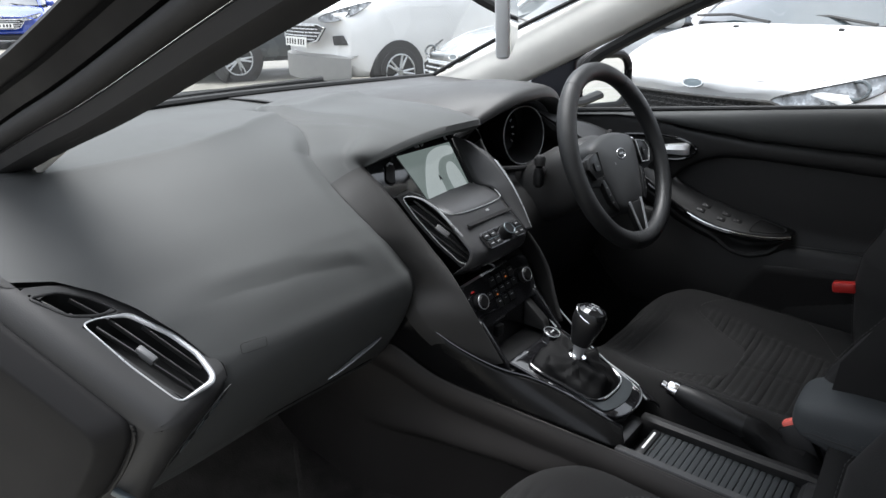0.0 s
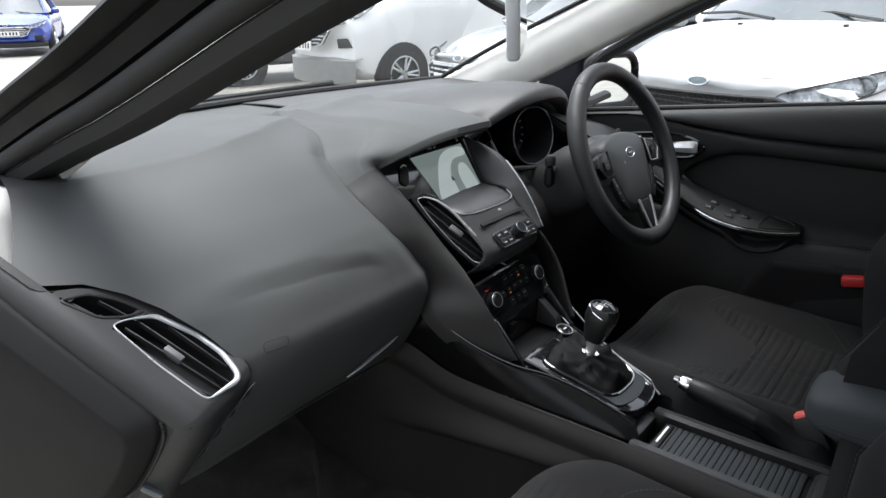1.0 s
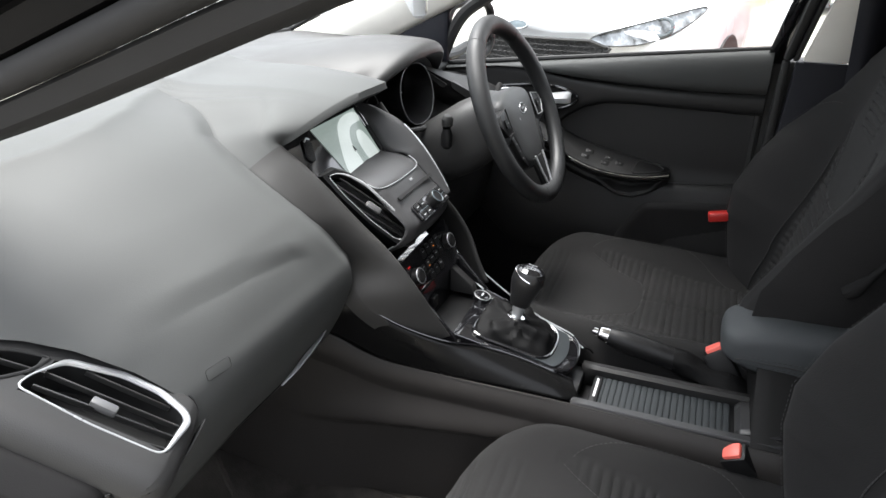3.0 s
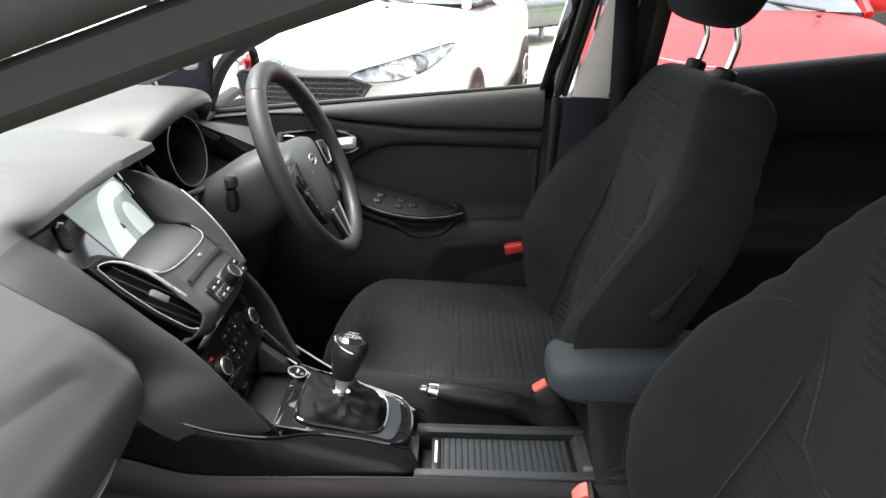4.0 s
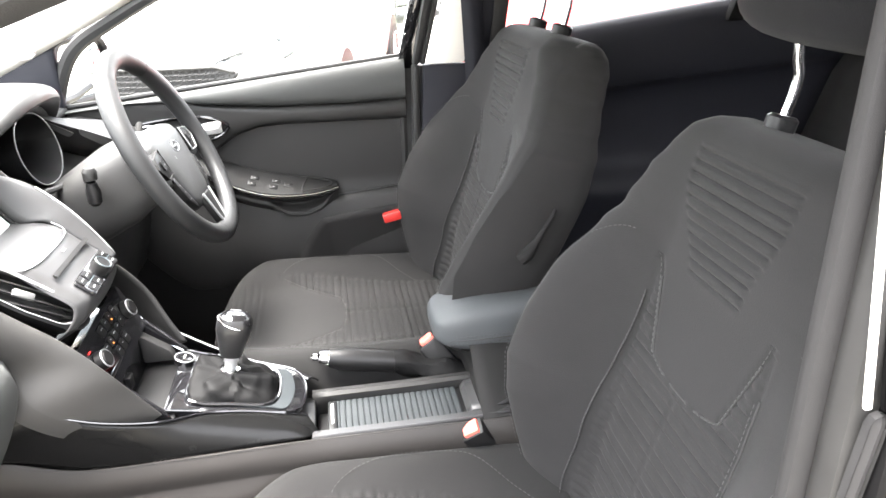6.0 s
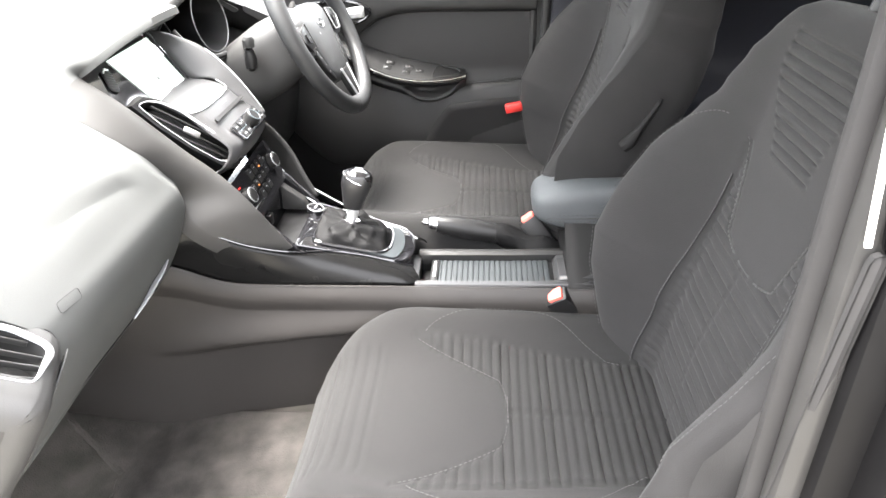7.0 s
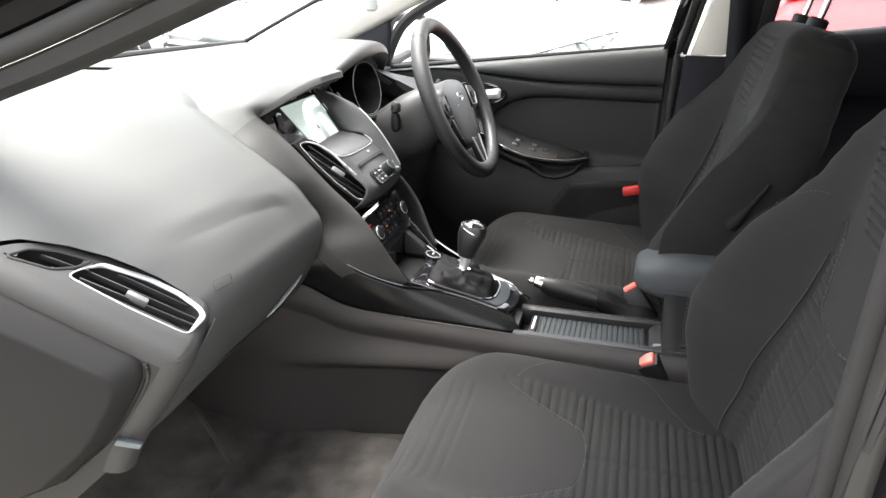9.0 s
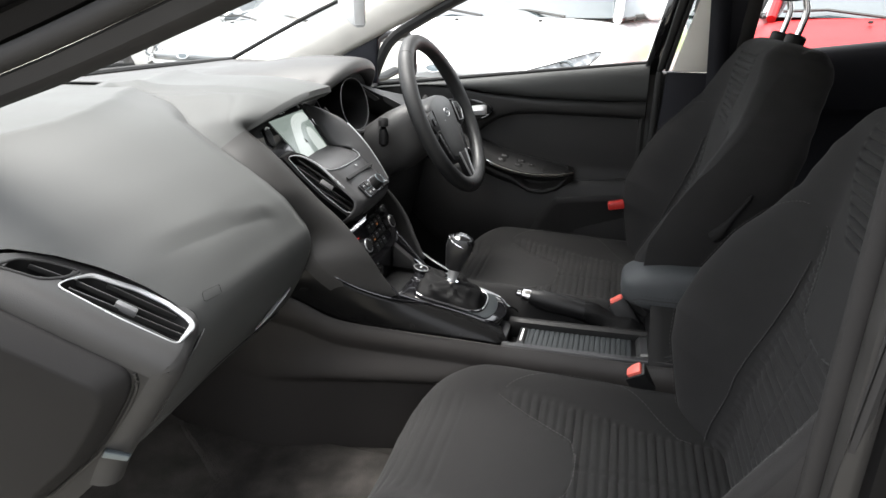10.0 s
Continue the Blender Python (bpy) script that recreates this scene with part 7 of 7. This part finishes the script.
            for i in range(10):
                a = 2 * math.pi * (i // 2) / 5 + (0.16 if i % 2 else -0.16)
                part("spoke", tube([m @ Vector((0.04 * math.cos(a), 0.04 * math.sin(a), 0.105)), m @ Vector((0.21 * math.cos(a * 1.0), 0.21 * math.sin(a), 0.118))], [0.018, 0.014], 6), ALLOY, wl)
            part("hub", lathe([(0.0, 0.122), (0.035, 0.120), (0.045, 0.10), (0.0, 0.10)], m, 16), ALLOY, wl)
            part("rim_edge", tube([m @ Vector((0.216 * math.cos(a), 0.216 * math.sin(a), 0.119)) for a in np.linspace(0, 2 * math.pi, 34)[:-1]], 0.010, 6, True), ALLOY, wl)
        # headlamp
        h0 = [(0.07, s * 0.395, 0.668 * T), (0.085, s * 0.44, 0.630 * T), (0.19, s * 0.62, 0.640 * T), (0.36, s * 0.75, 0.698 * T), (0.54, s * 0.82, 0.792 * T), (0.24, s * 0.60, 0.732 * T)]
        hc = cr(h0, 36, True)
        ctr = sum(hc, Vector()) / 36
        bm = bmesh.new()
        push = Vector((-0.035, s * 0.015, 0.02))
        vs = [[bm.verts.new(ctr.lerp(p, k) + push * (1.0 - 0.35 * k)) for p in hc] for k in (1.0, 0.85, 0.5)]
        for a_, b_ in zip(vs, vs[1:]):
            for i in range(36):
                bm.faces.new((a_[i], a_[(i + 1) % 36], b_[(i + 1) % 36], b_[i]))
        bm.faces.new(vs[-1])
        hl = part("headlamp", bm, LAMPCHROME if not rear else TAIL, c, "clear headlamp with dark surround")
        part("lamp_edge", tube([p + push * 0.7 for p in hc], 0.004, 6, True), INK, hl)
        lm = basis(ctr + push * 1.05 + Vector((0.05, s * 0.07, 0.012)), (0.3, -s, 0.1), (0.5, 0.1, 1))
        part("projector", tube([lm @ Vector((0.055 * math.cos(a), 0.045 * math.sin(a), 0)) for a in np.linspace(0, 2 * math.pi, 20)[:-1]], 0.010, 6, True), CABIN, hl, "dark projector ring")
        part("fog_lamp", plate([(-0.11, -0.05), (0.09, -0.06), (0.10, 0.05), (-0.05, 0.06)], 0.02, basis((0.17, s * 0.64, grille_z - 0.08 if grille_z else 0.42), (0.45, s * 0.9, 0), (-0.1, 0, 1)) if s > 0 else basis((0.17, s * 0.64, grille_z - 0.08 if grille_z else 0.42), (-0.45, 0.9, 0), (-0.1, 0, 1)), 0.006), INK, c, "dark fog lamp recess")
    def nose_bend(bm):
        for v in bm.verts:
            v.co.x += 0.30 * (v.co.y / hw) ** 2
        return bm
    # grille
    gm = basis((-0.022, 0, grille_z or 0.575 * T), (0, -1, 0), (0.10, 0, 1))
    go = [(-0.50, 0.06), (-0.40, 0.095), (0.40, 0.095), (0.50, 0.06), (0.40, -0.09), (0.30, -0.12), (-0.30, -0.12), (-0.40, -0.09)]
    gr = part("grille", nose_bend(plate([(x, y) for (a, b), (e, g) in zip(go, go[1:] + go[:1]) for k in range(6) for x, y in [(a + (e - a) * k / 6, b + (g - b) * k / 6)]], 0.03, gm)), INK, c, "dark trapezoid grille")
    part("grille_frame", nose_bend(tube([gm @ Vector((a + (e - a) * k / 6, b + (g - b) * k / 6, 0.030)) for (a, b), (e, g) in zip(go, go[1:] + go[:1]) for k in range(6)], 0.009, 6, True)), INK if grille == "mesh" else ALLOY, gr)
    if grille == "mesh":
        bm = bmesh.new()
        p = 0.030
        for j in range(-4, 4):
            for i in range(-16, 17):
                x, y = (i + 0.5 * (j % 2)) * p, j * p * 0.86
                lim = 0.48 - max(0, -y) * 1.3 - max(0, y - 0.05) * 2
                if abs(x) < lim and -0.11 < y < 0.085:
                    tube([gm @ Vector((x + 0.0155 * math.cos(a) * 1.0, y + 0.0135 * math.sin(a), 0.033)) for a in np.linspace(0, 2 * math.pi, 7)[:-1]], 0.0028, 4, True, bm=bm)
        part("mesh", nose_bend(bm), mat("grille_mesh", (0.018, 0.018, 0.019), 0.5, spec=0.2, mottle=0.1), gr, "dark honeycomb mesh")
    elif grille == "bars":
        for y in (-0.08, -0.04, 0.0, 0.04, 0.08):
            part("bar", nose_bend(tube([gm @ Vector((q * (0.44 - abs(y)), y, 0.034)) for q in np.linspace(-1, 1, 11)], 0.008, 6)), ALLOY, gr, "chrome grille bar")
    bd = basis((-0.005, 0, 0.715 * T), (0, -1, 0), (0.5, 0, 1))
    part("badge", lathe([(0.0, 0.012), (0.050, 0.010), (0.058, 0.0), (0.0, 0.0)], bd @ Matrix.Diagonal((1, 0.42, 1, 1)), 24), GUN, c, "plain oval badge")
    part("badge_ring", tube([bd @ Vector((0.056 * math.cos(a), 0.0235 * math.sin(a), 0.010)) for a in np.linspace(0, 2 * math.pi, 24)[:-1]], 0.004, 6, True), ALLOY, c)
    part("bonnet_seam", tube(cr([(0.30, -0.62, 0.765 * T), (0.13, -0.35, 0.742 * T), (0.08, 0, 0.738 * T), (0.13, 0.35, 0.742 * T), (0.30, 0.62, 0.765 * T)], 20), 0.0032, 5), BUMPERGREY, c)
    npm = basis((-0.030, 0, 0.37), (0, -1, 0), (0.05, 0, 1))
    if grille != "mesh":
        npm = basis((-0.062, -0.0, grille_z - 0.11 if grille_z else 0.53 * T), (0, -1, 0), (0.05, 0, 1))
    npl = part("number_plate", plate(rounded(0.52, 0.11, 0.01), 0.012, npm), PLATEY if rear else PLATEW, c, "yellow number plate" if rear else "white number plate")
    for i in range(7):
        part("plate_bar", box(-0.205 + i * 0.066 - 0.018 + (0.012 if i > 3 else -0.004), -0.205 + i * 0.066 + 0.018 + (0.012 if i > 3 else -0.004), -0.033, 0.033, 0.012, 0.0135, m=npm), INK, npl)
    part("lower_lip", loft([[(0.30 * (y / hw) ** 2 + d, y, z) for d, z in ((0.12, 0.20), (-0.015, 0.22), (-0.022, 0.26), (-0.018, 0.30 + (0.20 if grille_z else 0)), (0.10, 0.33 + (0.20 if grille_z else 0)))] for y in np.linspace(-0.80, 0.80, 17)]), BUMPERGREY if grille_z and not rear else INK, c, "grey lower bumper" if grille_z and not rear else "dark lower bumper")
    for s in (-0.35, 0.25):
        part("wiper", tube([(1.02, s - 0.1, 0.975 * T), (1.12, s + 0.2, 1.01 * T), (1.12, s + 0.45, 1.0 * T)], 0.010, 6), INK, c)
        part("washer_jet", box(0.80, 0.83, s - 0.012, s + 0.012, 0.945 * T, 0.96 * T, 0.004), INK, c)
    c.location = (nose[0], nose[1], 0)
    c.rotation_euler = (0, 0, radians(heading))
    return c


def cushion_at(p, half, e=0.7):
    rows = []
    for i in range(12):
        v = -math.pi / 2 + math.pi * i / 11
        cc, ss = abs(math.cos(v)) ** e, math.copysign(abs(math.sin(v)) ** e, math.sin(v))
        rows.append([Vector((p[0] + half[0] * cc * math.copysign(abs(math.cos(a)) ** e, math.cos(a)), p[1] + half[1] * cc * math.copysign(abs(math.sin(a)) ** e, math.sin(a)), p[2] + half[2] * ss)) for a in np.linspace(0, 2 * math.pi, 17)[:-1]])
    return loft(rows, True, True)


parked_car("white hatchback with dark honeycomb grille facing the driver's door", WHITE, (2.62, 0.74), -12, 1.08)
parked_car("red hatchback with rain drops on its bonnet", REDCAR, (2.42, -1.78), -9, 1.10)
parked_car("silver-grey car with chrome grille bars", SILVERCAR, (3.65, 3.10), -14, grille="bars")
parked_car("tall white crossover with chrome-barred grille", WHITE, (4.8, 6.4), -12, 1.42, grille="bars", grille_z=0.78)
parked_car("dark grey car beyond the white crossover", GREYCAR, (4.6, 9.4), -15, grille="bars")
parked_car("bright blue car far across the car park", BLUECAR, (5.6, 18.0), 62, grille="bars")
parked_car("dark green car parked in the next row", GREENCAR, (12.0, -0.2), -30)
parked_car("black high car with a yellow rear plate", BODYBLACK, (5.80, -4.20), -10, 1.75, rear=True, grille="none", grille_z=1.30)

# grass bank and a pale post behind the cars
bm = bmesh.new()
bmesh.ops.create_grid(bm, x_segments=40, y_segments=40, size=1)
bmesh.ops.transform(bm, verts=bm.verts, matrix=Matrix.Translation((32, -7, 0)) @ Matrix.Diagonal((12, 7, 1, 1)))
for v in bm.verts:
    v.co.z = 0.05 + 1.6 * blend(v.co.x, 20, 32) + 0.3 * noise.noise(v.co * 0.2)
tagged(part("grass_bank", bm, mat("grass", (0.10, 0.20, 0.03), 0.9, grain=1.0, size=0.05, mottle=0.4, mottle_size=0.6)), "bright green grass bank", "grass", kind="structure")
post = thing("street_post", "pale grey round post beside the cars", "post", at=(14.5, -2.1, 0))
part("pole", lathe([(0.06, 0.0), (0.06, 4.0), (0.0, 4.0)], Matrix.Identity(4), 14), PLATEW, post)

# added unseen wall closing the car park behind the camera; its two heights trim sky light
bd = tagged(part("unseen_wall_west", box(-0.2, 0.2, 1.2, 22, 0, 1.1, 0.05, bm=box(-0.2, 0.2, -22, 1.2, 0, 2.2, 0.05), m=None), mat("light_wall_grey", (0.24, 0.24, 0.244), 0.6, grain=0.3, size=0.02, mottle=0.15, mottle_size=1.0)), "plain grey wall, unseen, added behind the camera to limit sky light", "building wall", kind="structure")
bd.location.x = -4.7
